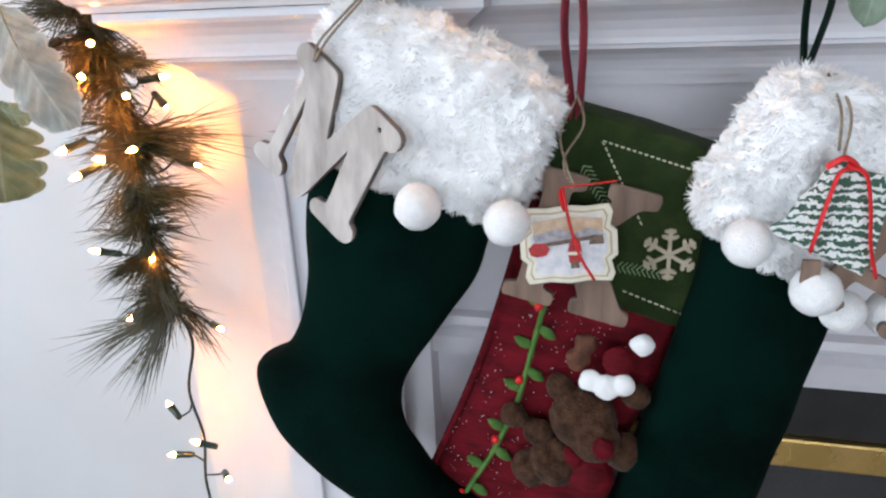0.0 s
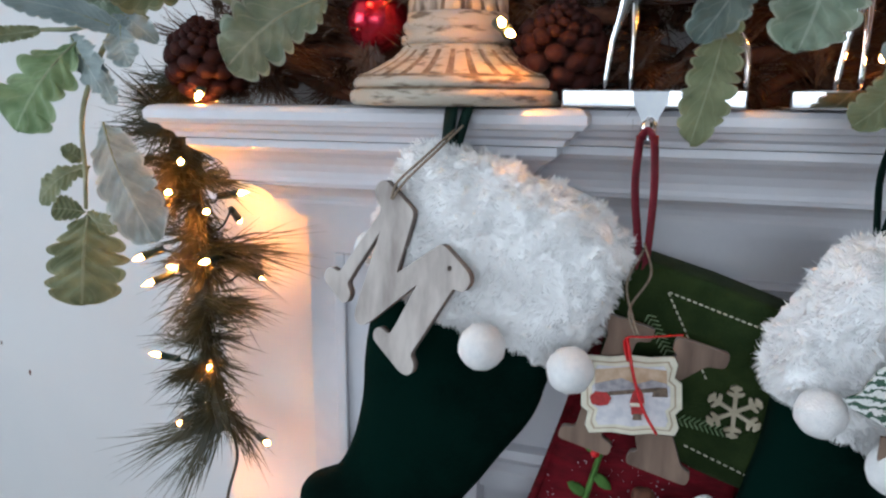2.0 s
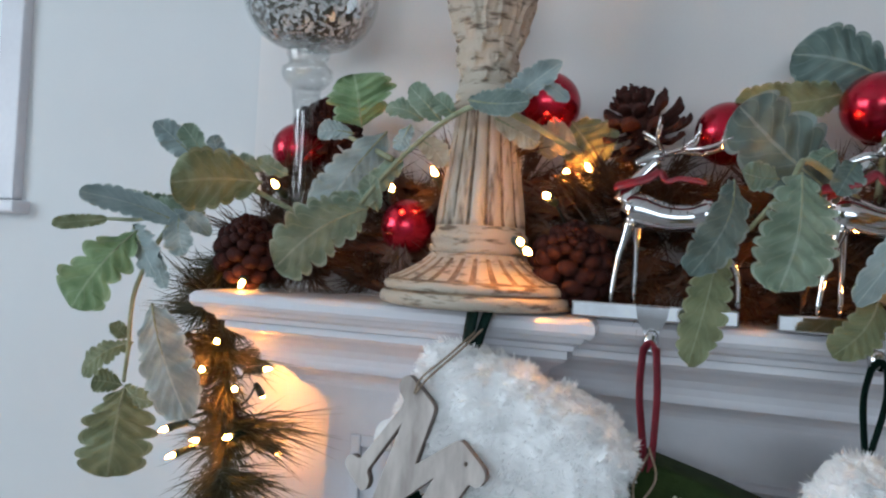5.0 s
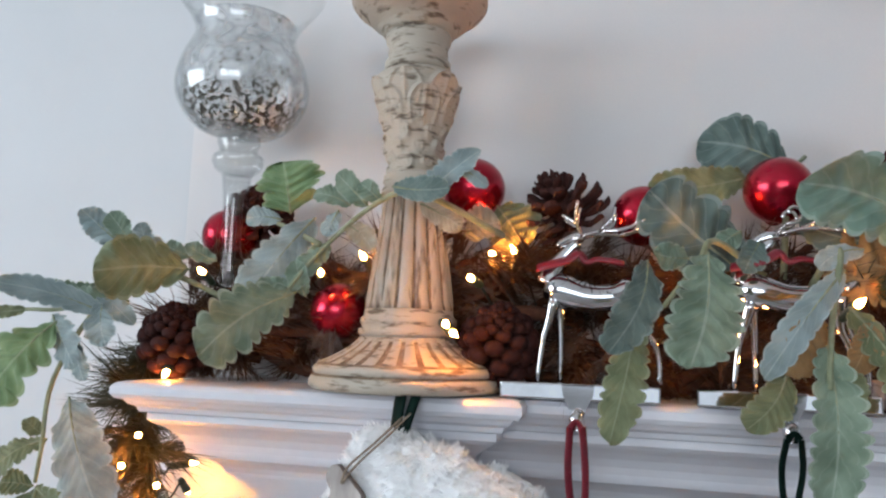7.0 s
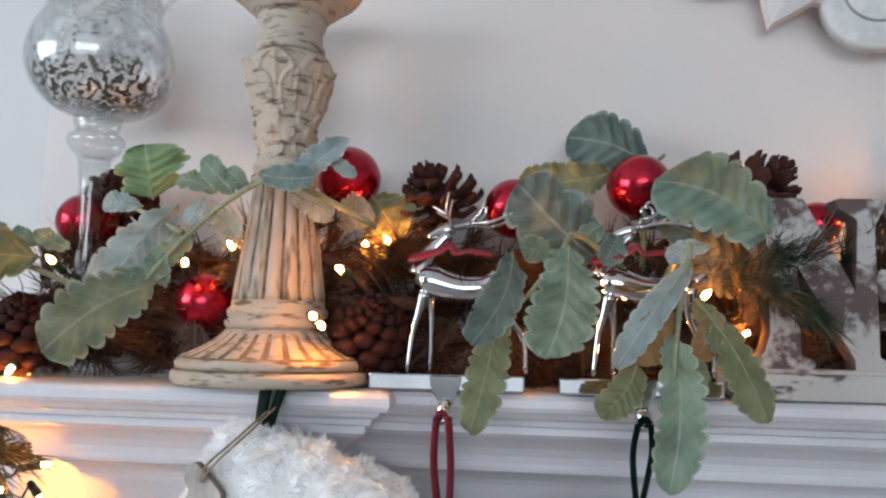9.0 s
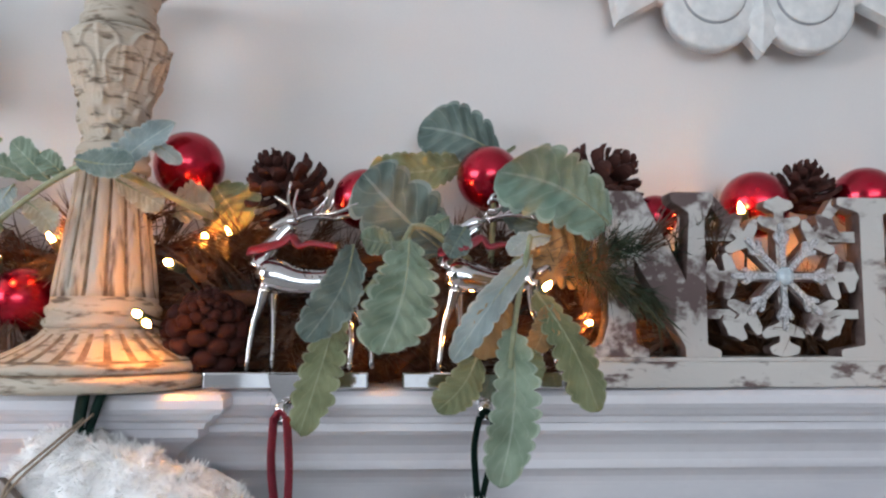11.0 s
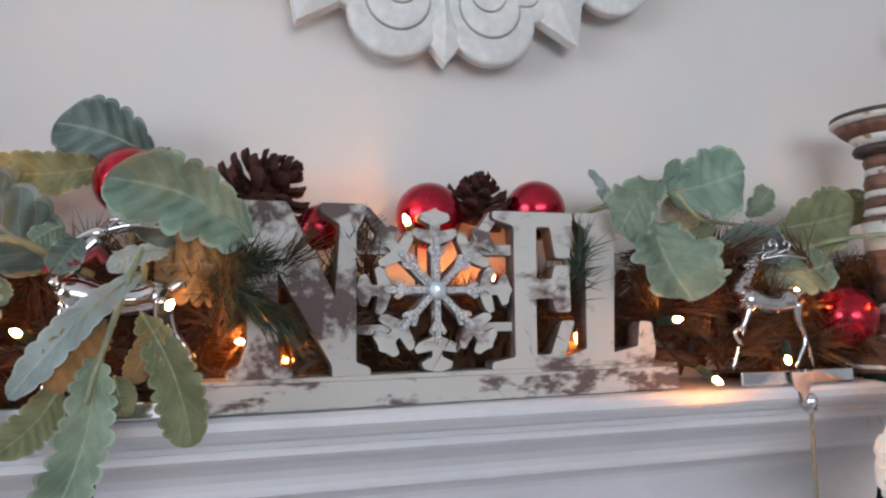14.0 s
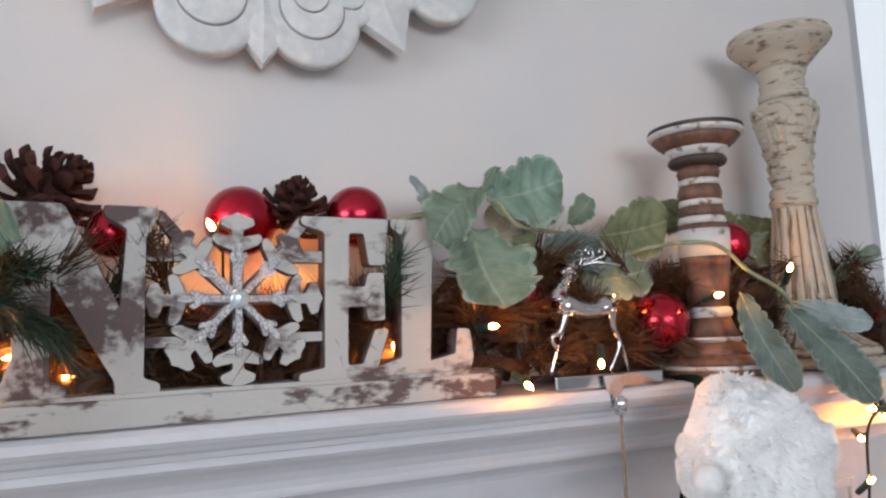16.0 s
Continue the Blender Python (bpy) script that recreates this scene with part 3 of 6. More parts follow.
BOWL = smooth_line([(0.020, 0.238), (0.042, 0.245), (0.058, 0.262), (0.0652, 0.285), (0.061, 0.310), (0.0508, 0.334), (0.0495, 0.346), (0.056, 0.361), (0.069, 0.379), (0.076, 0.388)], 5)
inner = [(max(0.001, r - 0.002), z + (0.002 if k < 6 else 0)) for k, (r, z) in enumerate(BOWL)]
part("bowl", lathe([(0.001, 0.2375)] + [tuple(q) for q in BOWL] + inner[::-1] + [(0.001, 0.2405)], 56), THIN_GLASS, hurricane)
MERCURY = bpy.data.materials.new("mercury_silver")
MERCURY.use_nodes = True
n, l = MERCURY.node_tree.nodes, MERCURY.node_tree.links
b = n["Principled BSDF"]
b.inputs["Metallic"].default_value, b.inputs["Roughness"].default_value = 0.25, 0.3
tc, ns, mr, sx, ad, veil = (n.new(k) for k in ("ShaderNodeTexCoord", "ShaderNodeTexNoise", "ShaderNodeMapRange", "ShaderNodeSeparateXYZ", "ShaderNodeMath", "ShaderNodeTexNoise"))
ns.inputs["Scale"].default_value, ns.inputs["Detail"].default_value = 210, 2
veil.inputs["Scale"].default_value, veil.inputs["Detail"].default_value = 60, 3
l.new(tc.outputs["Object"], ns.inputs["Vector"])
l.new(tc.outputs["Object"], veil.inputs["Vector"])
l.new(tc.outputs["Object"], sx.inputs[0])
# the dark flecks crowd together low in the bowl
mr.inputs[1].default_value, mr.inputs[2].default_value, mr.inputs[3].default_value, mr.inputs[4].default_value = 0.262, 0.286, 0.075, -0.085
l.new(sx.outputs[2], mr.inputs[0])
ad.operation = "ADD"
l.new(ns.outputs[0], ad.inputs[0])
l.new(mr.outputs[0], ad.inputs[1])
fleck, sheer, cover, tone = n.new("ShaderNodeMath"), n.new("ShaderNodeMapRange"), n.new("ShaderNodeMath"), n.new("ShaderNodeValToRGB")
fleck.operation, fleck.inputs[1].default_value = "GREATER_THAN", 0.575
l.new(ad.outputs[0], fleck.inputs[0])
tone.color_ramp.elements[0].color, tone.color_ramp.elements[1].color = (0.90, 0.91, 0.93, 1), (0.10, 0.09, 0.075, 1)
l.new(fleck.outputs[0], tone.inputs[0])
l.new(tone.outputs[0], b.inputs["Base Color"])
sheer.inputs[1].default_value, sheer.inputs[2].default_value, sheer.inputs[3].default_value, sheer.inputs[4].default_value = 0.35, 0.65, 0.12, 0.55
l.new(veil.outputs[0], sheer.inputs[0])
cover.operation = "MAXIMUM"
l.new(fleck.outputs[0], cover.inputs[0])
l.new(sheer.outputs[0], cover.inputs[1])
l.new(cover.outputs[0], b.inputs["Alpha"])
part("mercury_lining", lathe([(r - 0.0030, z) for r, z in BOWL[4:34]], 56), MERCURY, hurricane, "speckled silver lining")

# ---- baubles ----
def bauble(c, r, label, tilt=(0, 0, 0), rough=None):
    ob = thing("bauble", label, "ornament", c, "red baubles in the garland")
    ob.matrix_world = pose(*c, *tilt)
    part("ball", ball(bmesh.new(), (0, 0, 0), r, 32, 20), RED_BALL, ob)
    part("cap", lathe([(0.0, r - 0.001), (0.007, r - 0.001), (0.0072, r + 0.005), (0.004, r + 0.006), (0.0, r + 0.006)], 16), RED_BALL, ob)


PLAIN, SHINY = "glossy red foil bauble tucked into the pine garland", "mottled red glass bauble nested in the garland"
for c, r, tilt in (((-0.390, 0.618, 1.442), 0.027, (-90, 0, 0)), ((-0.262, 0.605, 1.368), 0.026, (-120, 20, 0)), ((-0.142, 0.632, 1.486), 0.030, (-110, 0, 0)),
                   ((0.012, 0.622, 1.456), 0.0265, (-100, 0, 0)), ((0.119, 0.612, 1.474), 0.0275, (-130, 0, 0)), ((0.263, 0.612, 1.441), 0.019, (-70, 10, 0)),
                   ((0.361, 0.632, 1.456), 0.030, (-120, 0, 0)), ((0.463, 0.632, 1.463), 0.028, (-120, 0, 0)), ((0.618, 0.612, 1.387), 0.026, (-90, 0, 0)),
                   ((0.780, 0.604, 1.359), 0.031, (-90, 30, 0)), ((0.925, 0.642, 1.447), 0.027, (-90, 0, 0)), ((1.150, 0.625, 1.340), 0.030, (-90, 0, 0))):
    bauble(c, r, PLAIN if r < 0.03 else SHINY, tilt)

# ---- pine cones ----
def scale_mesh(w, l, t):
    """A woody scale along x with a broad rounded tip that turns up."""
    bm = bmesh.new()
    rows = [(0.0, 0.30, 0.5), (0.5, 0.62, 0.7), (0.78, 1.0, 1.0), (0.93, 0.85, 1.25), (1.0, 0.40, 0.9)]
    lo, hi = [], []
    for u, k, th in rows:
        z = 0.30 * l * u ** 3
        lo.append([bm.verts.new((l * u, s * w * k / 2, z - t * th / 2 - (0.10 * t if s == 0 else 0))) for s in (-1, 0, 1)])
        hi.append([bm.verts.new((l * u * 0.985, s * w * k / 2 * 0.85, z + t * th / 2 + (0.35 * t if s == 0 else 0))) for s in (-1, 0, 1)])
    for a, b in zip(range(4), range(1, 5)):
        for s in (0, 1):
            bm.faces.new((hi[a][s], hi[a][s + 1], hi[b][s + 1], hi[b][s]))
            bm.faces.new((lo[a][s + 1], lo[a][s], lo[b][s], lo[b][s + 1]))
        for s in (0, 2):
            bm.faces.new((lo[a][s], hi[a][s], hi[b][s], lo[b][s]))
    for s in (0, 1):
        bm.faces.new((lo[4][s], lo[4][s + 1], hi[4][s + 1], hi[4][s]))
    return mesh_of(bm, CONE, False, "scale")


def knob_mesh(w, l):
    """A closed scale along x: a narrow neck and a round swollen tip with a small point."""
    bm = lathe([(0.0, 0.0), (w * 0.22, 0.0), (w * 0.40, l * 0.55), (w * 0.52, l * 0.76), (w * 0.47, l * 0.90), (w * 0.22, l * 0.985), (0.0, l)], 9)
    bm.transform(Matrix.Rotation(math.pi / 2, 4, "Y") @ Matrix.Diagonal((0.78, 1.0, 1.0, 1.0)))
    return mesh_of(bm, KNOB, True, "scale")


def pine_cone(m, r, length, label, tight=False):
    """An open cone along its own z, stem end at the origin."""
    ob = thing("pine_cone", label, "pine cone", (0, 0, 0), "pine cones in the garland")
    ob.matrix_world = m
    part("core", lathe([(0.0, 0.0), (r * 0.35, 0.003), (r * 0.40, length * 0.4), (r * 0.22, length * 0.8), (0.0, length * 0.95)], 12), KNOB if tight else CONE, ob)
    me = knob_mesh(r * 0.50, r * 0.78) if tight else scale_mesh(r * 0.46, r * 0.88, r * 0.11)
    n = 64 if tight else 48
    rnd = random.Random(int(r * 1e5))
    for i in range(n):
        u = (i + 0.5) / n
        k = (0.72 + 0.28 * math.sin(math.pi * min(1, 0.25 + u))) * (1 - 0.55 * max(0, u - 0.45) / 0.55)
        a = i * 2.39996 + rnd.uniform(-0.1, 0.1)
        s = part("scale", me, None, ob)
        lift = (-14 + 88 * u if tight else -22 + 84 * u ** 1.25) + rnd.uniform(-1, 1) * (4 if tight else 8)
        s.matrix_basis = (Matrix.Rotation(a, 4, "Z") @ Matrix.Translation((r * 0.24 * (1 - 0.7 * u), 0, length * (0.06 + 0.80 * u)))
                          @ Matrix.Rotation(-radians(lift), 4, "Y") @ Matrix.Scale(k, 4))
    return ob


def cone_pose(c, d):
    """The pose of a cone whose middle is c and whose tip points along d."""
    q = Vector(d).normalized().to_track_quat("Z", "Y").to_matrix().to_4x4()
    return Matrix.Translation(c) @ q @ Matrix.Translation((0, 0, -0.026))


closed_cone = pine_cone(cone_pose((-0.413, 0.575, 1.343), (0.25, -0.6, 0.8)), 0.037, 0.060, "dark brown pine cone resting on the mantel shelf", True)
copy_thing(closed_cone, cone_pose((-0.105, 0.578, 1.347), (0.2, -0.6, 0.8)))
open_cone = pine_cone(cone_pose((-0.060, 0.632, 1.470), (-0.45, -0.35, 0.8)), 0.037, 0.058, "brown open pine cone wedged upright in the garland")
for c, d in (((0.222, 0.62, 1.474), (0.75, -0.25, 0.7)), ((0.409, 0.636, 1.474), (0.1, -0.45, 1.0)), ((-0.364, 0.622, 1.468), (0.2, -0.8, 0.4)), ((1.12, 0.632, 1.386), (0.1, -0.9, 0.3))):
    k = copy_thing(open_cone, cone_pose(c, d))
    if c[0] > 0.4 or c[0] < -0.3:
        k.scale = (0.86, 0.86, 0.86)


# ---- pine needles ----
def needle_mesh(tufts, name, seed, material):
    """tufts: (base, direction, count, length, spread)."""
    rnd = random.Random(seed)
    verts, faces = [], []
    for base, d, count, length, spread in tufts:
        d, b = Vector(d).normalized(), Vector(base)
        for _ in range(count):
            v = (d + Vector((rnd.gauss(0, spread), rnd.gauss(0, spread), rnd.gauss(0, spread)))).normalized()
            le = length * rnd.uniform(0.6, 1.1)
            p0 = b + d * rnd.uniform(-0.25, 0.3) * length + Vector((rnd.gauss(0, 0.003), rnd.gauss(0, 0.003), rnd.gauss(0, 0.003)))
            p1 = p0 + v * le * 0.5 + Vector((0, 0, rnd.uniform(-0.002, 0.001)))
            p2 = p0 + v * le + Vector((rnd.gauss(0, 0.003), rnd.gauss(0, 0.003), rnd.uniform(-0.007, 0.001)))
            s = v.orthogonal().normalized()
            s2 = v.cross(s)
            w = rnd.uniform(0.00045, 0.0007)
            k = len(verts)
            for p, ww in ((p0, w), (p1, w * 0.9)):
                verts += [p + s * ww, p - s * ww * 0.5 + s2 * ww * 0.87, p - s * ww * 0.5 - s2 * ww * 0.87]
            verts.append(p2)
            for i in range(3):
                j = (i + 1) % 3
                faces += [(k + i, k + j, k + 3 + j, k + 3 + i), (k + 3 + i, k + 3 + j, k + 6)]
    me = bpy.data.meshes.new(name)
    me.from_pydata([tuple(v) for v in verts], [], faces)
    me.materials.append(material)
    return me


rnd = random.Random(5)
shelf_garland = thing("pine_garland", "brown-green artificial pine garland lying along the mantel shelf", "garland", (0.35, 0.63, 1.30))
INV = Matrix.Translation((-0.35, -0.63, -1.30))
core = [(-0.46 + 0.1 * i, 0.638 + 0.010 * math.sin(i * 1.9), 1.338 + 0.012 * math.sin(i * 1.3)) for i in range(17)]
bm = tube(smooth_line(core, 4), 0.007, 8)
bm.transform(INV)
part("branch", bm, BARK, shelf_garland)
for i in range(210):
    x, y, z = rnd.uniform(-0.43, 1.12), rnd.uniform(0.635, 0.672), rnd.uniform(1.305, 1.415)
    z = min(z, 1.375) if 0.2 < x < 0.56 else z
    a = rnd.gauss(0, 0.5)
    le = rnd.uniform(0.05, 0.10)
    pts = [(x - le / 2 * math.cos(a), y, z - le / 2 * math.sin(a)), (x, y - rnd.uniform(0, 0.012), z + rnd.gauss(0, 0.006)), (x + le / 2 * math.cos(a), y, z + le / 2 * math.sin(a))]
    pts = [(px, py, max(1.304, pz)) for px, py, pz in pts]
    bm = tube(smooth_line(pts, 3), rnd.uniform(0.003, 0.0075), 6)
    bm.transform(INV)
    part("twig", bm, BARK, shelf_garland)
tufts = []
for i in range(640):
    x = rnd.uniform(-0.44, 1.15)
    z = rnd.uniform(1.312, 1.425)
    if 0.20 < x < 0.56:
        z = min(z, 1.375) - 0.01
    y = rnd.uniform(0.590, 0.666)
    d = (rnd.gauss(0, 0.9), rnd.uniform(-0.5, 0.25), rnd.gauss(0.15, 0.45))
    tufts.append(((x, y, z), d, 48, rnd.uniform(0.035, 0.058), 0.30))
for b, d in (((-0.07, 0.60, 1.40), (-0.5, -0.4, 0.6)), ((-0.10, 0.60, 1.40), (0.5, -0.3, 0.6)), ((0.222, 0.575, 1.385), (-0.3, -0.5, 0.6)), ((0.225, 0.57, 1.40), (0.5, -0.3, 0.5)),
             ((0.30, 0.59, 1.40), (-0.2, -0.5, 0.7)), ((0.545, 0.575, 1.37), (-0.6, -0.5, 0.5)), ((0.19, 0.56, 1.365), (0.2, -0.3, 0.9)), ((0.635, 0.60, 1.335), (0.3, -0.6, 0.2)),
             ((0.72, 0.60, 1.335), (0.1, -0.6, 0.1)), ((-0.22, 0.60, 1.38), (0.2, -0.5, 0.8)), ((-0.30, 0.58, 1.33), (-0.4, -0.7, 0.2))):
    tufts.append((b, d, 55, 0.055, 0.22))
sprigs = []
for line in ([(0.165, 0.590, 1.385), (0.190, 0.553, 1.388), (0.212, 0.543, 1.378), (0.232, 0.541, 1.360)], [(0.165, 0.590, 1.385), (0.195, 0.560, 1.400), (0.216, 0.545, 1.408)],
             [(0.255, 0.600, 1.385), (0.270, 0.585, 1.405), (0.288, 0.578, 1.430)], [(0.470, 0.600, 1.365), (0.476, 0.580, 1.395), (0.480, 0.575, 1.425)]):
    pts = smooth_line(line, 5)
    bm = tube(pts, 0.0013, 6)
    bm.transform(INV)
    part("sprig_stem", bm, BARK, shelf_garland)
    for p, e in zip(pts[2:], pts[3:]):
        d = Vector(e) - Vector(p)
        sprigs.append((tuple(p), (d.normalized() + Vector((0, -0.12, 0.0))), 20, 0.034, 0.42))
me = needle_mesh(sprigs, "sprig_needles", 13, GREEN_NEEDLE)
me.transform(INV)
tagged(part("sprig_needles", me, None, shelf_garland, "dark green pine needles"), "dark green pine needles", "", "", "stuff")
me = needle_mesh(tufts, "needles", 11, SHELF_NEEDLE)
me.transform(INV)
tagged(part("needles", me, None, shelf_garland), "", "", "", "stuff")

hang = thing("pine_garland", "brown-green artificial pine garland hanging past the mantel end", "garland", (-0.45, 0.60, 0.93))
INVH = Matrix.Translation((0.45, -0.60, -0.93))
stemline = smooth_line([(-0.40, 0.61, 1.335), (-0.452, 0.60, 1.325), (-0.464, 0.593, 1.29), (-0.448, 0.592, 1.23), (-0.443, 0.598, 1.15), (-0.446, 0.60, 1.06), (-0.440, 0.603, 0.985)], 6)
bm = tube(stemline, 0.0035, 8)
bm.transform(INVH)
part("branch", bm, BARK, hang)
tufts = []
for i in range(120):
    p = stemline[6 + int(rnd.random() * (len(stemline) - 7))]
    a = rnd.uniform(0, 6.28)
    d = (0.55 * math.cos(a), 0.55 * math.sin(a) - 0.15, rnd.uniform(-0.9, 0.1))
    tufts.append((tuple(p), d, 36, rnd.uniform(0.036, 0.062), 0.28))
for b, d, c, le, sp in (((-0.435, 0.595, 1.167), (1, -0.15, 0.05), 110, 0.095, 0.16), ((-0.43, 0.595, 1.157), (1, -0.2, -0.12), 70, 0.08, 0.15), ((-0.438, 0.595, 1.115), (1, -0.25, -0.02), 95, 0.078, 0.17),
                        ((-0.44, 0.598, 0.985), (-1, -0.25, -0.42), 80, 0.105, 0.13), ((-0.44, 0.598, 0.985), (-0.45, -0.25, -0.9), 90, 0.09, 0.16), ((-0.435, 0.59, 1.235), (1, -0.2, -0.05), 60, 0.062, 0.2),
                        ((-0.455, 0.585, 1.275), (-0.9, -0.3, 0.1), 80, 0.06, 0.2), ((-0.45, 0.59, 1.07), (-1, -0.3, 0.1), 30, 0.055, 0.25), ((-0.42, 0.598, 0.99), (0.6, -0.1, -0.6), 45, 0.05, 0.2),
                        ((-0.46, 0.585, 1.29), (-0.5, -0.5, 0.5), 60, 0.055, 0.3)):
    tufts.append((b, d, c, le, sp))
me = needle_mesh(tufts, "needles", 12, NEEDLE)
me.transform(INVH)
tagged(part("needles", me, None, hang), "", "", "", "stuff")


# ---- leaves ----
def leaf_material(name, dark, light, vein):
    m = bpy.data.materials.new(name)
    m.use_nodes = True
    n, l = m.node_tree.nodes, m.node_tree.links
    b = n["Principled BSDF"]

    def math_node(op, a, c=None):
        k = n.new("ShaderNodeMath")
        k.operation = op
        for i, v in enumerate((a, c)):
            if v is None:
                continue
            if isinstance(v, (int, float)):
                k.inputs[i].default_value = v
            else:
                l.new(v, k.inputs[i])
        return k.outputs[0]

    uv, sep = n.new("ShaderNodeUVMap"), n.new("ShaderNodeSeparateXYZ")
    l.new(uv.outputs[0], sep.inputs[0])
    u, v = sep.outputs[0], math_node("ABSOLUTE", math_node("SUBTRACT", sep.outputs[1], 0.5))
    side = math_node("FRACT", math_node("MULTIPLY", math_node("SUBTRACT", u, math_node("MULTIPLY", v, 0.55)), 7.0))
    veins = math_node("LESS_THAN", math_node("ABSOLUTE", math_node("SUBTRACT", side, 0.5)), 0.055)
    mid = math_node("LESS_THAN", v, 0.022)
    edge = math_node("GREATER_THAN", v, 0.44)
    mask = math_node("MINIMUM", math_node("ADD", math_node("ADD", math_node("MULTIPLY", veins, 0.16), math_node("MULTIPLY", mid, 0.45)), math_node("MULTIPLY", edge, 0.42)), 1.0)
    tc, t1, t2 = n.new("ShaderNodeTexCoord"), n.new("ShaderNodeTexNoise"), n.new("ShaderNodeTexNoise")
    t1.inputs["Scale"].default_value, t2.inputs["Scale"].default_value = 45, 500
    l.new(tc.outputs["Object"], t1.inputs["Vector"])
    l.new(tc.outputs["Object"], t2.inputs["Vector"])
    ramp = n.new("ShaderNodeValToRGB")
    ramp.color_ramp.elements[0].position, ramp.color_ramp.elements[1].position = 0.36, 0.64
    ramp.color_ramp.elements[0].color, ramp.color_ramp.elements[1].color = (*dark, 1), (*light, 1)
    l.new(t1.outputs[0], ramp.inputs[0])
    mx = n.new("ShaderNodeMix")
    mx.data_type = "RGBA"
    l.new(mask, mx.inputs["Factor"])
    l.new(ramp.outputs[0], mx.inputs["A"])
    mx.inputs["B"].default_value = (*vein, 1)
    l.new(mx.outputs["Result"], b.inputs["Base Color"])
    b.inputs["Roughness"].default_value, b.inputs["Sheen Weight"].default_value = 0.75, 0.25
    bp = n.new("ShaderNodeBump")
    bp.inputs["Strength"].default_value, bp.inputs["Distance"].default_value = 0.5, 0.001
    l.new(math_node("ADD", math_node("MULTIPLY", t2.outputs[0], 0.4), mask), bp.inputs["Height"])
    l.new(bp.outputs[0], b.inputs["Normal"])
    tl, ms = n.new("ShaderNodeBsdfTranslucent"), n.new("ShaderNodeMixShader")
    l.new(mx.outputs["Result"], tl.inputs[0])
    ms.inputs[0].default_value = 0.16
    l.new(b.outputs[0], ms.inputs[1])
    l.new(tl.outputs[0], ms.inputs[2])
    l.new(ms.outputs[0], n["Material Output"].inputs[0])
    return m


LEAF = {"grey": leaf_material("grey_leaf", (0.22, 0.29, 0.29), (0.34, 0.41, 0.41), (0.50, 0.56, 0.55)),
        "green": leaf_material("sage_leaf", (0.135, 0.195, 0.135), (0.23, 0.305, 0.225), (0.42, 0.48, 0.40)),
        "olive": leaf_material("olive_leaf", (0.125, 0.15, 0.072), (0.20, 0.225, 0.12), (0.32, 0.34, 0.22)),
        "teal": leaf_material("blue_green_leaf", (0.082, 0.125, 0.112), (0.145, 0.20, 0.18), (0.33, 0.39, 0.36)),
        "mint": leaf_material("mint_leaf", (0.155, 0.25, 0.19), (0.24, 0.345, 0.275), (0.40, 0.48, 0.42)),
        "beige": leaf_material("beige_leaf", (0.33, 0.29, 0.21), (0.44, 0.40, 0.30), (0.55, 0.5, 0.4)),
        "fresh": leaf_material("fresh_green_leaf", (0.125, 0.205, 0.085), (0.21, 0.31, 0.145), (0.38, 0.46, 0.30)),
        # amber puts the warm light of nearby bulbs into the leaf colour
        "amber_lit": leaf_material("amber_lit_leaf", (0.24, 0.15, 0.06), (0.36, 0.23, 0.10), (0.42, 0.30, 0.15))}
STEM = mat("leaf_stem", (0.20, 0.22, 0.13), (0.32, 0.34, 0.22), 60, 0.8, bump=0.3)


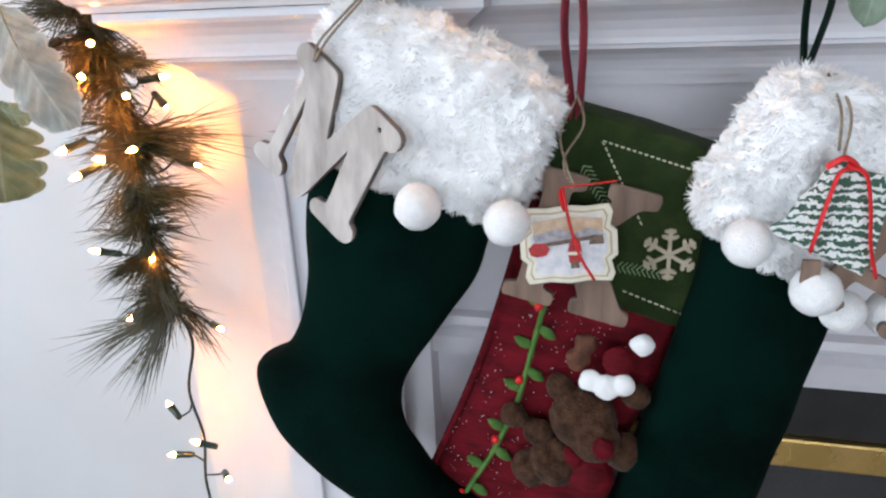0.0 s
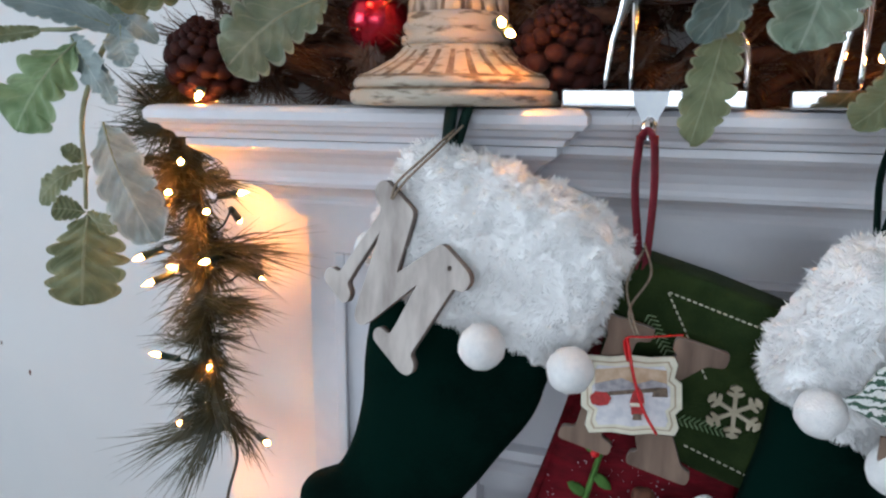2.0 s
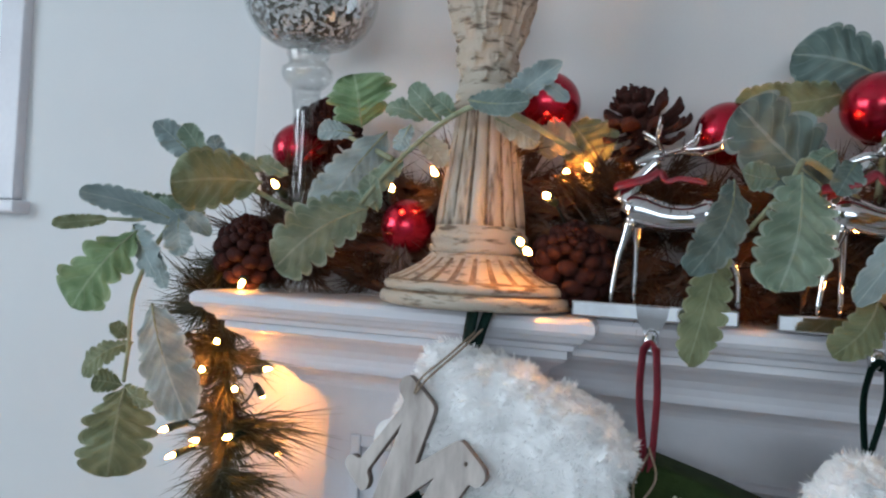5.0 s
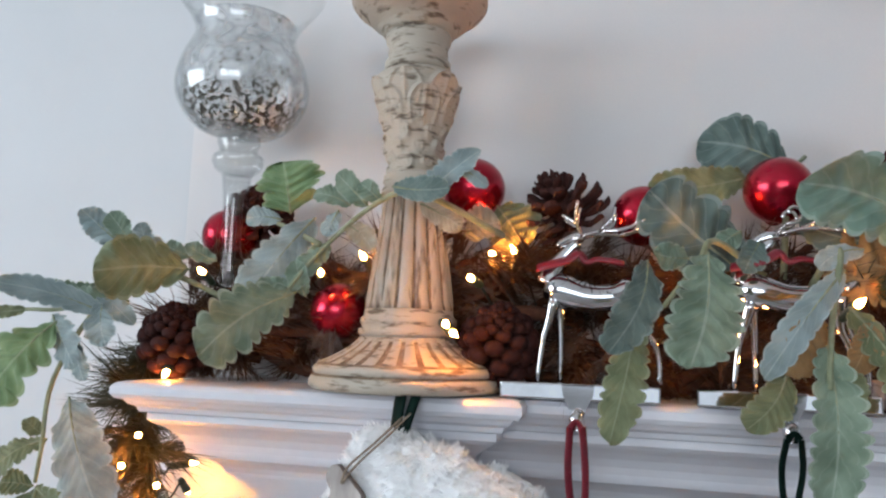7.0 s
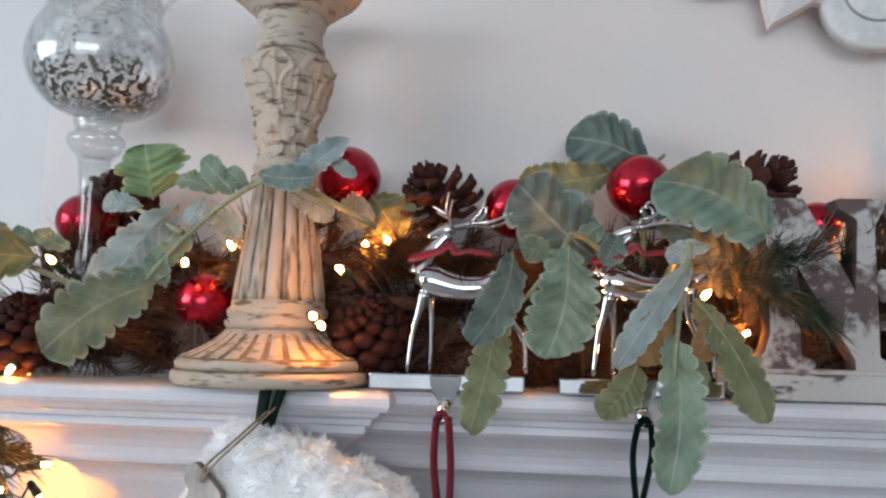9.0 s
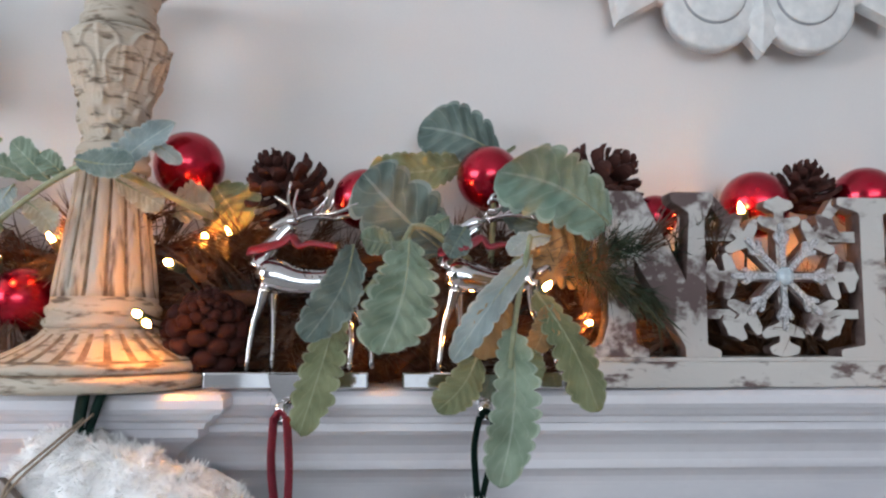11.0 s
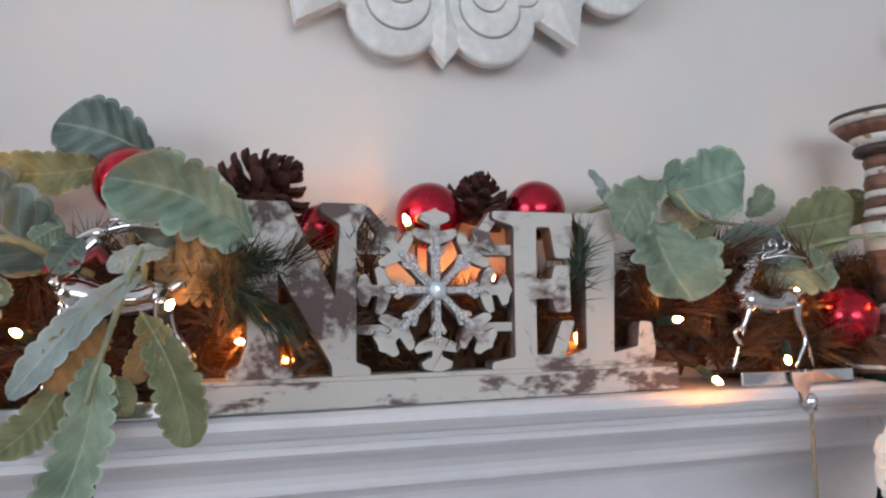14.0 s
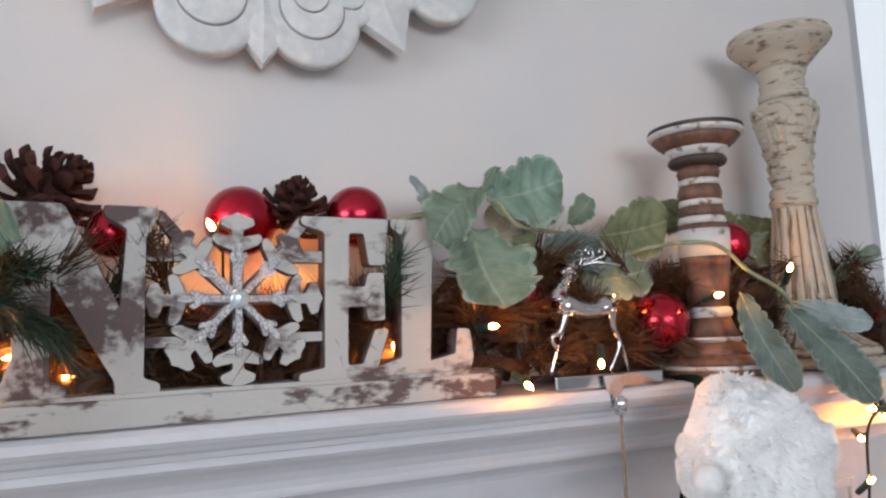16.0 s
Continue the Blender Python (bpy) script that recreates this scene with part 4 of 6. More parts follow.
def leaf_bmesh(base, tip, width, seed, deep=False):
    """A soft scalloped leaf, broadest past its middle, quilted between the side veins and ruffled at the edge."""
    rnd = random.Random(seed)
    b, t = Vector(base), Vector(tip)
    axis = t - b
    le = axis.length * 1.06
    axis.normalize()
    to = Vector((0.1, -1.2, 1.55)) - (b + t) / 2
    nrm = (to - axis * to.dot(axis)).normalized()
    turn = 0.25 if width > 0.6 * le else 0.5
    nrm = (Matrix.Rotation(rnd.uniform(-turn, turn), 3, axis) @ nrm).normalized()
    side = axis.cross(nrm)
    n = max(6, min(11, round(le / width * 4.4)))
    cup, ruffle, curl = rnd.uniform(-0.25, 0.45), rnd.uniform(0.05, 0.11) * width, rnd.uniform(-0.30, 0.12) * le
    bend, ph, full = rnd.uniform(-0.09, 0.09) * le, rnd.uniform(0, 6), rnd.uniform(0.26, 0.42)
    bm = bmesh.new()
    uvl = bm.loops.layers.uv.new("UVMap")
    nu, nv = 96, 12
    grid, uvs = [], {}
    for i in range(nu + 1):
        u = i / nu
        prof = u ** full * math.sqrt(max(0.0, 1 - u ** 4.0)) / 0.80 + 0.02
        row = []
        for j in range(nv + 1):
            v = 2 * j / nv - 1
            s = 1 if v > 0 else -1
            k = abs(math.sin(math.pi * (n * (u + 0.025 * math.sin(ph + 5 * u)) + (0.2 if s > 0 else 0.55)))) ** 0.42
            cut = 0.20 + 0.08 * math.sin(ph + 3 * s + 7 * u) + ((0.30 * (1 - u) ** 0.9) if deep else 0.0)
            edge = prof * (1 - cut * (1 - k)) * (1 + 0.07 * math.sin(ph * 2 + 4 * u + s))
            w = width / 2 * edge * v
            quilt = 0.030 * width * math.cos(2 * math.pi * n * (u - 0.22 * abs(v))) * math.sin(math.pi * abs(v) ** 0.8)
            h = (cup * abs(w) + curl * (u - 0.35) ** 2 * 2 + quilt + ruffle * math.sin(ph + 2.3 * n * u + 1.7 * s) * v * v
                 + 0.02 * width * math.exp(-(v / 0.12) ** 2))
            p = b + axis * (u * le + 0.10 * width * abs(v) * (1 - u)) + side * (w + bend * math.sin(math.pi * u)) + nrm * h
            vert = bm.verts.new(p)
            uvs[vert] = (u, j / nv)
            row.append(vert)
        grid.append(row)
    for i in range(nu):
        for j in range(nv):
            f = bm.faces.new((grid[i][j], grid[i + 1][j], grid[i + 1][j + 1], grid[i][j + 1]))
            for lp in f.loops:
                lp[uvl].uv = uvs[lp.vert]
    spine = [grid[i][nv // 2].co - nrm * 0.0006 for i in range(0, nu + 1, 6)]
    return bm, [tuple(p) for p in spine]


def spray(leaves, stems, label, seed):
    root = Vector(stems[0][0])
    ob = thing("leaf_spray", label, "foliage", tuple(root), "faux leaf sprays")
    inv = Matrix.Translation(-root)
    for line in stems:
        pts = smooth_line(line, 5)
        bm = tube(pts, [0.0028 - 0.0012 * i / len(pts) for i in range(len(pts))], 7)
        bm.transform(inv)
        part("stem", bm, STEM, ob)
    for i, (base, tip, width, kind, deep) in enumerate(leaves):
        bm, spine = leaf_bmesh(base, tip, width * (1.38 if width > 0.03 else 1.2), seed + i, deep)
        bm.transform(inv)
        lf = part("leaf", bm, LEAF[kind], ob)
        rib = tube(spine, [0.0011 * (1 - 0.8 * k / len(spine)) for k in range(len(spine))], 6)
        rib.transform(inv)
        part("midrib", rib, STEM, lf)


SPRAY_A = [
    ((-0.399, 0.570, 1.403), (-0.458, 0.520, 1.396), 0.043, "olive", 0),
    ((-0.472, 0.565, 1.425), (-0.506, 0.550, 1.456), 0.023, "grey", 0),
    ((-0.462, 0.565, 1.426), (-0.481, 0.555, 1.454), 0.020, "green", 0),
    ((-0.442, 0.570, 1.419), (-0.450, 0.560, 1.445), 0.016, "grey", 0),
    ((-0.403, 0.575, 1.415), (-0.424, 0.565, 1.426), 0.015, "green", 0),
    ((-0.375, 0.575, 1.411), (-0.403, 0.570, 1.425), 0.015, "green", 0),
    ((-0.470, 0.550, 1.358), (-0.540, 0.500, 1.380), 0.023, "grey", 0),
    ((-0.542, 0.530, 1.361), (-0.587, 0.510, 1.354), 0.012, "olive", 0),
    ((-0.479, 0.560, 1.383), (-0.533, 0.540, 1.383), 0.017, "green", 1),
    ((-0.452, 0.555, 1.371), (-0.502, 0.535, 1.373), 0.020, "green", 1),
    ((-0.512, 0.535, 1.353), (-0.543, 0.490, 1.287), 0.046, "fresh", 1),
    ((-0.523, 0.540, 1.357), (-0.480, 0.520, 1.314), 0.024, "grey", 0),
    ((-0.475, 0.550, 1.373), (-0.452, 0.530, 1.333), 0.024, "grey", 0),
    ((-0.484, 0.550, 1.380), (-0.440, 0.540, 1.359), 0.018, "grey", 0),
    ((-0.478, 0.520, 1.287), (-0.411, 0.485, 1.207), 0.036, "grey", 0),
    ((-0.501, 0.525, 1.248), (-0.536, 0.500, 1.223), 0.025, "olive", 1),
    ((-0.505, 0.525, 1.250), (-0.509, 0.510, 1.262), 0.013, "olive", 0),
    ((-0.502, 0.520, 1.208), (-0.486, 0.485, 1.143), 0.051, "olive", 1),
    ((-0.504, 0.520, 1.207), (-0.524, 0.505, 1.211), 0.020, "olive", 0),
    ((-0.502, 0.520, 1.206), (-0.460, 0.505, 1.201), 0.016, "olive", 0),
    ((-0.492, 0.535, 1.336), (-0.464, 0.520, 1.302), 0.013, "grey", 0),
    ((-0.427, 0.570, 1.421), (-0.440, 0.560, 1.429), 0.014, "grey", 0),
    ((-0.521, 0.550, 1.372), (-0.534, 0.530, 1.384), 0.016, "grey", 0),
]
SPRAY_B = [
    ((-0.297, 0.565, 1.453), (-0.305, 0.555, 1.497), 0.047, "fresh", 0),
    ((-0.211, 0.535, 1.452), (-0.239, 0.530, 1.478), 0.020, "green", 0),
    ((-0.228, 0.540, 1.455), (-0.259, 0.535, 1.467), 0.016, "green", 0),
    ((-0.197, 0.530, 1.454), (-0.214, 0.525, 1.469), 0.016, "green", 0),
    ((-0.262, 0.545, 1.448), (-0.299, 0.500, 1.374), 0.031, "grey", 0),
    ((-0.299, 0.555, 1.446), (-0.331, 0.550, 1.447), 0.017, "grey", 0),
    ((-0.267, 0.525, 1.379), (-0.317, 0.475, 1.329), 0.037, "green", 1),
    ((-0.265, 0.530, 1.385), (-0.293, 0.510, 1.383), 0.018, "green", 0),
    ((-0.260, 0.530, 1.376), (-0.265, 0.520, 1.404), 0.017, "green", 0),
    ((-0.243, 0.535, 1.423), (-0.270, 0.515, 1.384), 0.019, "green", 0),
    ((-0.230, 0.540, 1.438), (-0.205, 0.530, 1.417), 0.017, "beige", 0),
    ((-0.178, 0.505, 1.461), (-0.125, 0.475, 1.451), 0.019, "teal", 0),
    ((-0.152, 0.495, 1.448), (-0.112, 0.475, 1.478), 0.018, "grey", 0),
    ((-0.123, 0.485, 1.472), (-0.100, 0.480, 1.456), 0.010, "grey", 0),
    ((-0.168, 0.545, 1.456), (-0.133, 0.540, 1.436), 0.018, "beige", 0),
    ((-0.143, 0.600, 1.437), (-0.113, 0.600, 1.449), 0.030, "beige", 0),
    ((-0.118, 0.625, 1.469), (-0.092, 0.615, 1.430), 0.038, "olive", 0),
    ((-0.239, 0.540, 1.451), (-0.246, 0.530, 1.430), 0.014, "grey", 0),
]
SPRAY_C = [
    ((0.136, 0.635, 1.497), (0.065, 0.625, 1.523), 0.042, "teal", 0),
    ((0.098, 0.625, 1.489), (0.022, 0.610, 1.479), 0.030, "olive", 0),
    ((0.083, 0.575, 1.404), (0.022, 0.550, 1.461), 0.051, "teal", 0),
    ((0.211, 0.565, 1.427), (0.121, 0.535, 1.463), 0.045, "mint", 0),
    ((0.207, 0.585, 1.424), (0.131, 0.570, 1.436), 0.027, "teal", 0),
    ((0.014, 0.515, 1.406), (-0.007, 0.470, 1.346), 0.027, "teal", 0),
    ((0.052, 0.505, 1.408), (0.036, 0.460, 1.334), 0.036, "green", 1),
    ((0.005, 0.505, 1.363), (-0.012, 0.455, 1.290), 0.024, "olive", 1),
    ((0.042, 0.535, 1.408), (0.018, 0.520, 1.410), 0.018, "green", 0),
    ((0.046, 0.530, 1.399), (0.060, 0.520, 1.377), 0.018, "green", 0),
    ((0.141, 0.515, 1.400), (0.087, 0.465, 1.336), 0.018, "grey", 0),
    ((0.156, 0.530, 1.414), (0.125, 0.510, 1.401), 0.015, "grey", 0),
    ((0.209, 0.585, 1.396), (0.148, 0.570, 1.407), 0.051, "amber_lit", 0),
    ((0.121, 0.495, 1.346), (0.107, 0.450, 1.256), 0.028, "green", 1),
    ((0.141, 0.515, 1.373), (0.174, 0.480, 1.298), 0.028, "olive", 1),
    ((0.100, 0.505, 1.329), (0.073, 0.485, 1.295), 0.022, "olive", 0),
    ((0.123, 0.510, 1.368), (0.101, 0.485, 1.331), 0.026, "amber_lit", 1),
    ((0.129, 0.500, 1.334), (0.137, 0.490, 1.313), 0.017, "olive", 0),
    ((0.083, 0.565, 1.433), (0.068, 0.555, 1.422), 0.016, "green", 0),
    ((0.096, 0.565, 1.425), (0.083, 0.550, 1.401), 0.019, "teal", 0),
    ((0.153, 0.510, 1.363), (0.139, 0.500, 1.332), 0.017, "amber_lit", 0),
    ((0.012, 0.615, 1.469), (0.040, 0.610, 1.488), 0.019, "olive", 0),
]
SPRAY_D = [
    ((0.574, 0.590, 1.476), (0.646, 0.575, 1.496), 0.052, "mint", 0),
    ((0.570, 0.590, 1.487), (0.509, 0.560, 1.435), 0.036, "green", 0),
    ((0.533, 0.605, 1.463), (0.508, 0.600, 1.496), 0.009, "grey", 0),
    ((0.528, 0.605, 1.461), (0.511, 0.600, 1.478), 0.008, "grey", 0),
    ((0.543, 0.600, 1.463), (0.549, 0.595, 1.490), 0.013, "green", 0),
    ((0.550, 0.575, 1.446), (0.558, 0.540, 1.377), 0.061, "green", 0),
    ((0.630, 0.610, 1.441), (0.591, 0.605, 1.471), 0.030, "beige", 0),
    ((0.649, 0.605, 1.454), (0.650, 0.600, 1.482), 0.030, "green", 0),
    ((0.678, 0.610, 1.460), (0.706, 0.605, 1.486), 0.022, "green", 0),
    ((0.715, 0.615, 1.448), (0.791, 0.605, 1.463), 0.049, "olive", 0),
    ((0.642, 0.605, 1.436), (0.718, 0.600, 1.429), 0.035, "teal", 0),
    ((0.679, 0.595, 1.401), (0.757, 0.585, 1.417), 0.034, "green", 0),
    ((0.606, 0.595, 1.481), (0.571, 0.585, 1.498), 0.027, "mint", 0),
    ((0.637, 0.610, 1.430), (0.616, 0.605, 1.451), 0.021, "olive", 0),
]
SPRAY_E = [
    ((0.834, 0.545, 1.386), (0.844, 0.500, 1.297), 0.030, "teal", 0),
    ((0.890, 0.540, 1.368), (0.948, 0.500, 1.278), 0.033, "teal", 0),
    ((0.910, 0.545, 1.372), (0.985, 0.520, 1.351), 0.026, "grey", 0),
    ((0.908, 0.640, 1.482), (0.937, 0.640, 1.461), 0.033, "olive", 0),
    ((0.835, 0.640, 1.455), (0.847, 0.635, 1.493), 0.031, "olive", 0),
    ((0.961, 0.640, 1.428), (0.986, 0.640, 1.477), 0.047, "olive", 0),
    ((1.043, 0.600, 1.397), (1.153, 0.600, 1.440), 0.020, "green", 0),
    ((0.934, 0.630, 1.447), (0.988, 0.630, 1.434), 0.032, "green", 0),
]

spray(SPRAY_A, [[(-0.36, 0.60, 1.37), (-0.43, 0.565, 1.40), (-0.478, 0.55, 1.368), (-0.499, 0.525, 1.30), (-0.50, 0.52, 1.24), (-0.503, 0.52, 1.21)],
                [(-0.43, 0.565, 1.40), (-0.50, 0.54, 1.365), (-0.543, 0.53, 1.361)]],
      "dusty grey-green velvet leaf spray drooping over the shelf end", 100)
spray(SPRAY_B, [[(-0.10, 0.56, 1.43), (-0.156, 0.505, 1.455), (-0.20, 0.525, 1.452), (-0.25, 0.525, 1.41), (-0.285, 0.515, 1.36)], [(-0.25, 0.53, 1.42), (-0.324, 0.565, 1.452)]],
      "sage green lobed leaf spray wound round the candlestick", 200)
spray(SPRAY_C, [[(0.13, 0.60, 1.38), (0.14, 0.53, 1.415), (0.126, 0.50, 1.36), (0.118, 0.48, 1.32)], [(0.10, 0.58, 1.40), (0.06, 0.53, 1.42), (0.045, 0.505, 1.40), (0.022, 0.50, 1.37)],
                [(0.12, 0.61, 1.40), (0.125, 0.60, 1.48), (0.144, 0.63, 1.506)]],
      "large sage green lobed leaf spray hanging over the stocking holders", 300)
spray(SPRAY_D, [[(0.48, 0.625, 1.455), (0.536, 0.605, 1.468), (0.58, 0.595, 1.482), (0.60, 0.58, 1.452), (0.65, 0.61, 1.452), (0.70, 0.62, 1.45)]],
      "pale green rounded leaf spray beside the letters sign", 400)
spray(SPRAY_E, [[(0.69, 0.615, 1.41), (0.765, 0.60, 1.434), (0.81, 0.555, 1.435), (0.837, 0.535, 1.405), (0.88, 0.535, 1.385), (0.917, 0.545, 1.355)], [(0.89, 0.64, 1.37), (0.95, 0.645, 1.43)]],
      "blue-green narrow leaf spray crossing the striped candlestick", 500)


# ---- string lights ----
SOCKET_ME = mesh_of(lathe([(0.0, -0.020), (0.0030, -0.020), (0.0036, -0.016), (0.0036, -0.004), (0.0042, -0.003), (0.0042, 0.0), (0.0, 0.0)], 12), SOCKET, True, "socket")
BULB_ME = mesh_of(lathe([(0.0, 0.0), (0.0022, 0.0005), (0.0026, 0.003), (0.0022, 0.0055), (0.0012, 0.0078), (0.0003, 0.0098), (0.0, 0.010)], 12), BULB, True, "bulb")


def string_lights(bulbs, label, seed, wires):
    """Bulbs in sockets on short leads, and the wires that carry them."""
    root = Vector(bulbs[0])
    ob = thing("string_lights", label, "string lights", tuple(root))
    inv = Matrix.Translation(-root)
    rnd = random.Random(seed)
    dense = [Vector(q) for w in wires for q in smooth_line(w, 8)]
    bm = bmesh.new()
    for w in wires:
        tube([tuple(q) for q in smooth_line(w, 6)], 0.0016, 6, bm)
    for p in bulbs:
        near = min(dense, key=lambda q: (q - Vector(p)).length)
        out = Vector(p) - near
        d = (out.normalized() * 0.8 + Vector((rnd.gauss(-0.1, 0.35), -0.15 + rnd.gauss(0, 0.25), rnd.gauss(0.1, 0.3)))).normalized()
        m = inv @ Matrix.Translation(p) @ d.to_track_quat("Z", "Y").to_matrix().to_4x4() @ Matrix.Translation((0, 0, -0.005))
        s = part("socket", SOCKET_ME, None, ob)
        s.matrix_basis = m
        part("bulb", BULB_ME, None, s, "lit warm white mini bulb")
        e = Vector(p) - d * 0.024
        tube([tuple(q) for q in smooth_line([tuple(e), tuple((e + near) / 2 + Vector((0, 0.006, -0.006))), tuple(near)], 4)], 0.0011, 6, bm)
    bm.transform(inv)
    part("wire", bm, WIRE, ob)


HANGING = [(-0.49, 0.56, 1.242), (-0.433, 0.56, 1.25), (-0.432, 0.650, 1.212), (-0.441, 0.55, 1.224), (-0.417, 0.57, 1.205), (-0.434, 0.645, 1.184), (-0.423, 0.57, 1.158), (-0.415, 0.652, 1.125), (-0.467, 0.58, 1.147),
           (-0.497, 0.57, 1.156), (-0.479, 0.56, 1.135), (-0.443, 0.592, 1.045), (-0.504, 0.59, 1.052), (-0.458, 0.60, 0.999), (-0.489, 0.60, 0.974), (-0.384, 0.60, 0.97)]
string_lights(HANGING, "lit warm white mini string lights on the hanging garland", 3, [[(-0.43, 0.62, 1.33), (-0.458, 0.60, 1.28), (-0.445, 0.60, 1.2), (-0.45, 0.605, 1.1), (-0.445, 0.605, 1.0)]])
string_lights([(-0.472, 0.61, 0.867), (-0.447, 0.608, 0.822), (-0.482, 0.61, 0.799), (-0.415, 0.61, 0.774)], "lit mini lights on the dangling string end", 8,
              [[(-0.445, 0.605, 1.0), (-0.42, 0.60, 0.956), (-0.443, 0.61, 0.888), (-0.436, 0.61, 0.83), (-0.444, 0.61, 0.769), (-0.44, 0.61, 0.70)]])
ON_SHELF = [(-0.403, 0.55, 1.306), (-0.361, 0.53, 1.398), (-0.266, 0.57, 1.401), (-0.231, 0.58, 1.417), (-0.135, 0.512, 1.356), (-0.129, 0.518, 1.348), (-0.119, 0.522, 1.392), (-0.117, 0.60, 1.421),
            (-0.10, 0.61, 1.426), (0.029, 0.575, 1.438), (0.056, 0.567, 1.361), (0.099, 0.56, 1.332), (0.156, 0.543, 1.378), (0.20, 0.60, 1.35), (0.333, 0.60, 1.448), (0.345, 0.635, 1.392), (0.425, 0.642, 1.400), (0.44, 0.62, 1.36),
            (0.561, 0.56, 1.36), (0.578, 0.535, 1.309), (0.670, 0.56, 1.321), (0.726, 0.60, 1.388), (0.812, 0.55, 1.383), (0.915, 0.55, 1.411), (0.235, 0.60, 1.335), (0.485, 0.60, 1.345)]
string_lights(ON_SHELF, "lit warm white mini string lights woven through the garland", 4,
              [[(-0.44 + 0.1 * i, 0.625 + 0.008 * math.sin(i * 2.3), 1.37 + 0.02 * math.sin(i * 1.7)) for i in range(15)]])
string_lights([(1.008, 0.556, 1.223), (1.012, 0.545, 1.256), (1.052, 0.555, 1.242), (1.03, 0.565, 1.175)], "lit mini string lights hanging at the mantel end", 6,
              [[(1.03, 0.60, 1.335), (1.035, 0.535, 1.312), (1.036, 0.5235, 1.298), (1.034, 0.527, 1.27), (1.03, 0.562, 1.235), (1.032, 0.572, 1.15), (1.03, 0.59, 1.05)]])


# ---- stocking holders ----
def tubes(*specs):
    bm = bmesh.new()
    for pts, radii in specs:
        line = smooth_line([(*p, r) for p, r in zip(pts, radii)], 5)
        tube([tuple(q[:3]) for q in line], [max(0.0005, float(q[3])) for q in line], 10, bm)
    return bm


def deer_mesh(curled, walking=False):
    legs = (([(-0.028, -0.006, 0.066), (-0.037, -0.006, 0.046), (-0.047, -0.006, 0.040), (-0.040, -0.006, 0.026)], [0.0062, 0.0034, 0.0027, 0.0021]),
            ([(-0.025, 0.006, 0.068), (-0.027, 0.006, 0.042), (-0.034, 0.006, 0.026), (-0.043, 0.006, 0.0005)], [0.0065, 0.0036, 0.0027, 0.0022]),
            ([(0.032, -0.006, 0.070), (0.034, -0.006, 0.048), (0.041, -0.006, 0.030), (0.026, -0.006, 0.0005)], [0.0080, 0.0040, 0.0028, 0.0022]),
            ([(0.034, 0.006, 0.070), (0.042, 0.006, 0.046), (0.054, 0.006, 0.030), (0.060, 0.006, 0.0005)], [0.0080, 0.0040, 0.0028, 0.0022])) if walking else (
            ([(-0.028, -0.006, 0.064), (-0.033, -0.006, 0.046), (-0.037, -0.006, 0.032), (-0.041, -0.006, 0.0005)], [0.0058, 0.0032, 0.0025, 0.0020]),
            ([(-0.026, 0.006, 0.070), (-0.024, 0.006, 0.040), (-0.024, 0.006, 0.0005)], [0.0065, 0.003, 0.0022]),
            ([(0.032, -0.006, 0.070), (0.032, -0.006, 0.048), (0.038, -0.006, 0.030), (0.037, -0.006, 0.0005)], [0.0075, 0.0038, 0.0028, 0.0022]),
            ([(0.034, 0.006, 0.070), (0.040, 0.006, 0.046), (0.051, 0.006, 0.028), (0.053, 0.006, 0.001)], [0.0075, 0.0038, 0.0028, 0.0022]))
    bm = tubes(*legs,
        ([(-0.036, 0, 0.076), (-0.026, 0, 0.074), (-0.004, 0, 0.068), (0.016, 0, 0.068), (0.030, 0, 0.071), (0.037, 0, 0.069)], [0.009, 0.0145, 0.0122, 0.0110, 0.0128, 0.005]),
        ([(-0.034, 0, 0.078), (-0.029, 0, 0.090), (-0.019, 0, 0.103), (-0.010, 0, 0.112)], [0.011, 0.0085, 0.006, 0.005]),
        ([(-0.005, 0, 0.1155), (-0.012, 0, 0.1155), (-0.024, 0, 0.111), (-0.027, 0, 0.110)], [0.003, 0.005, 0.003, 0.002]),
        ([(0.038, 0, 0.076), (0.045, 0, 0.080), (0.048, 0, 0.077)], [0.004, 0.003, 0.001]))
    for s in (-1, 1):
        y = 0.004 * s
        if curled:
            for off, r0 in ((0.0, 0.0085), (0.018, 0.0065)):
                pts = [(-0.006 + off * 0.3, y, 0.117), (-0.002 + off, y * 2, 0.124)]
                c = Vector((0.003 + off, y * 2.5, 0.132))
                pts += [tuple(c + r0 * (1 - k / 9) * Vector((math.cos(-1.9 + k * 0.85), 0, math.sin(-1.9 + k * 0.85)))) for k in range(7)]
                tube([tuple(q) for q in smooth_line(pts, 4)], 0.0014, 7, bm)
            tube([tuple(q) for q in smooth_line([(-0.006, y, 0.117), (0.012, y * 3, 0.120), (0.03, y * 4, 0.118), (0.042, y * 4, 0.116)], 4)], 0.0015, 7, bm)
        else:
            for pts in ([(-0.006, y, 0.117), (0.008, y * 2, 0.120), (0.026, y * 4, 0.120), (0.043, y * 5, 0.127)], [(-0.006, y, 0.117), (-0.011, y * 3, 0.129), (-0.009, y * 4, 0.144)],
                        [(0.008, y * 2, 0.120), (0.018, y * 4, 0.129), (0.020, y * 4, 0.138)], [(0.024, y * 3, 0.120), (0.035, y * 4, 0.124), (0.038, y * 4, 0.135)], [(-0.010, y * 2.5, 0.126), (-0.022, y * 3, 0.133)]):
                tube([tuple(q) for q in smooth_line(pts, 4)], [0.0019 - 0.0008 * k / (4 * (len(pts) - 1)) for k in range(4 * (len(pts) - 1) + 1)], 7, bm)
    return bm


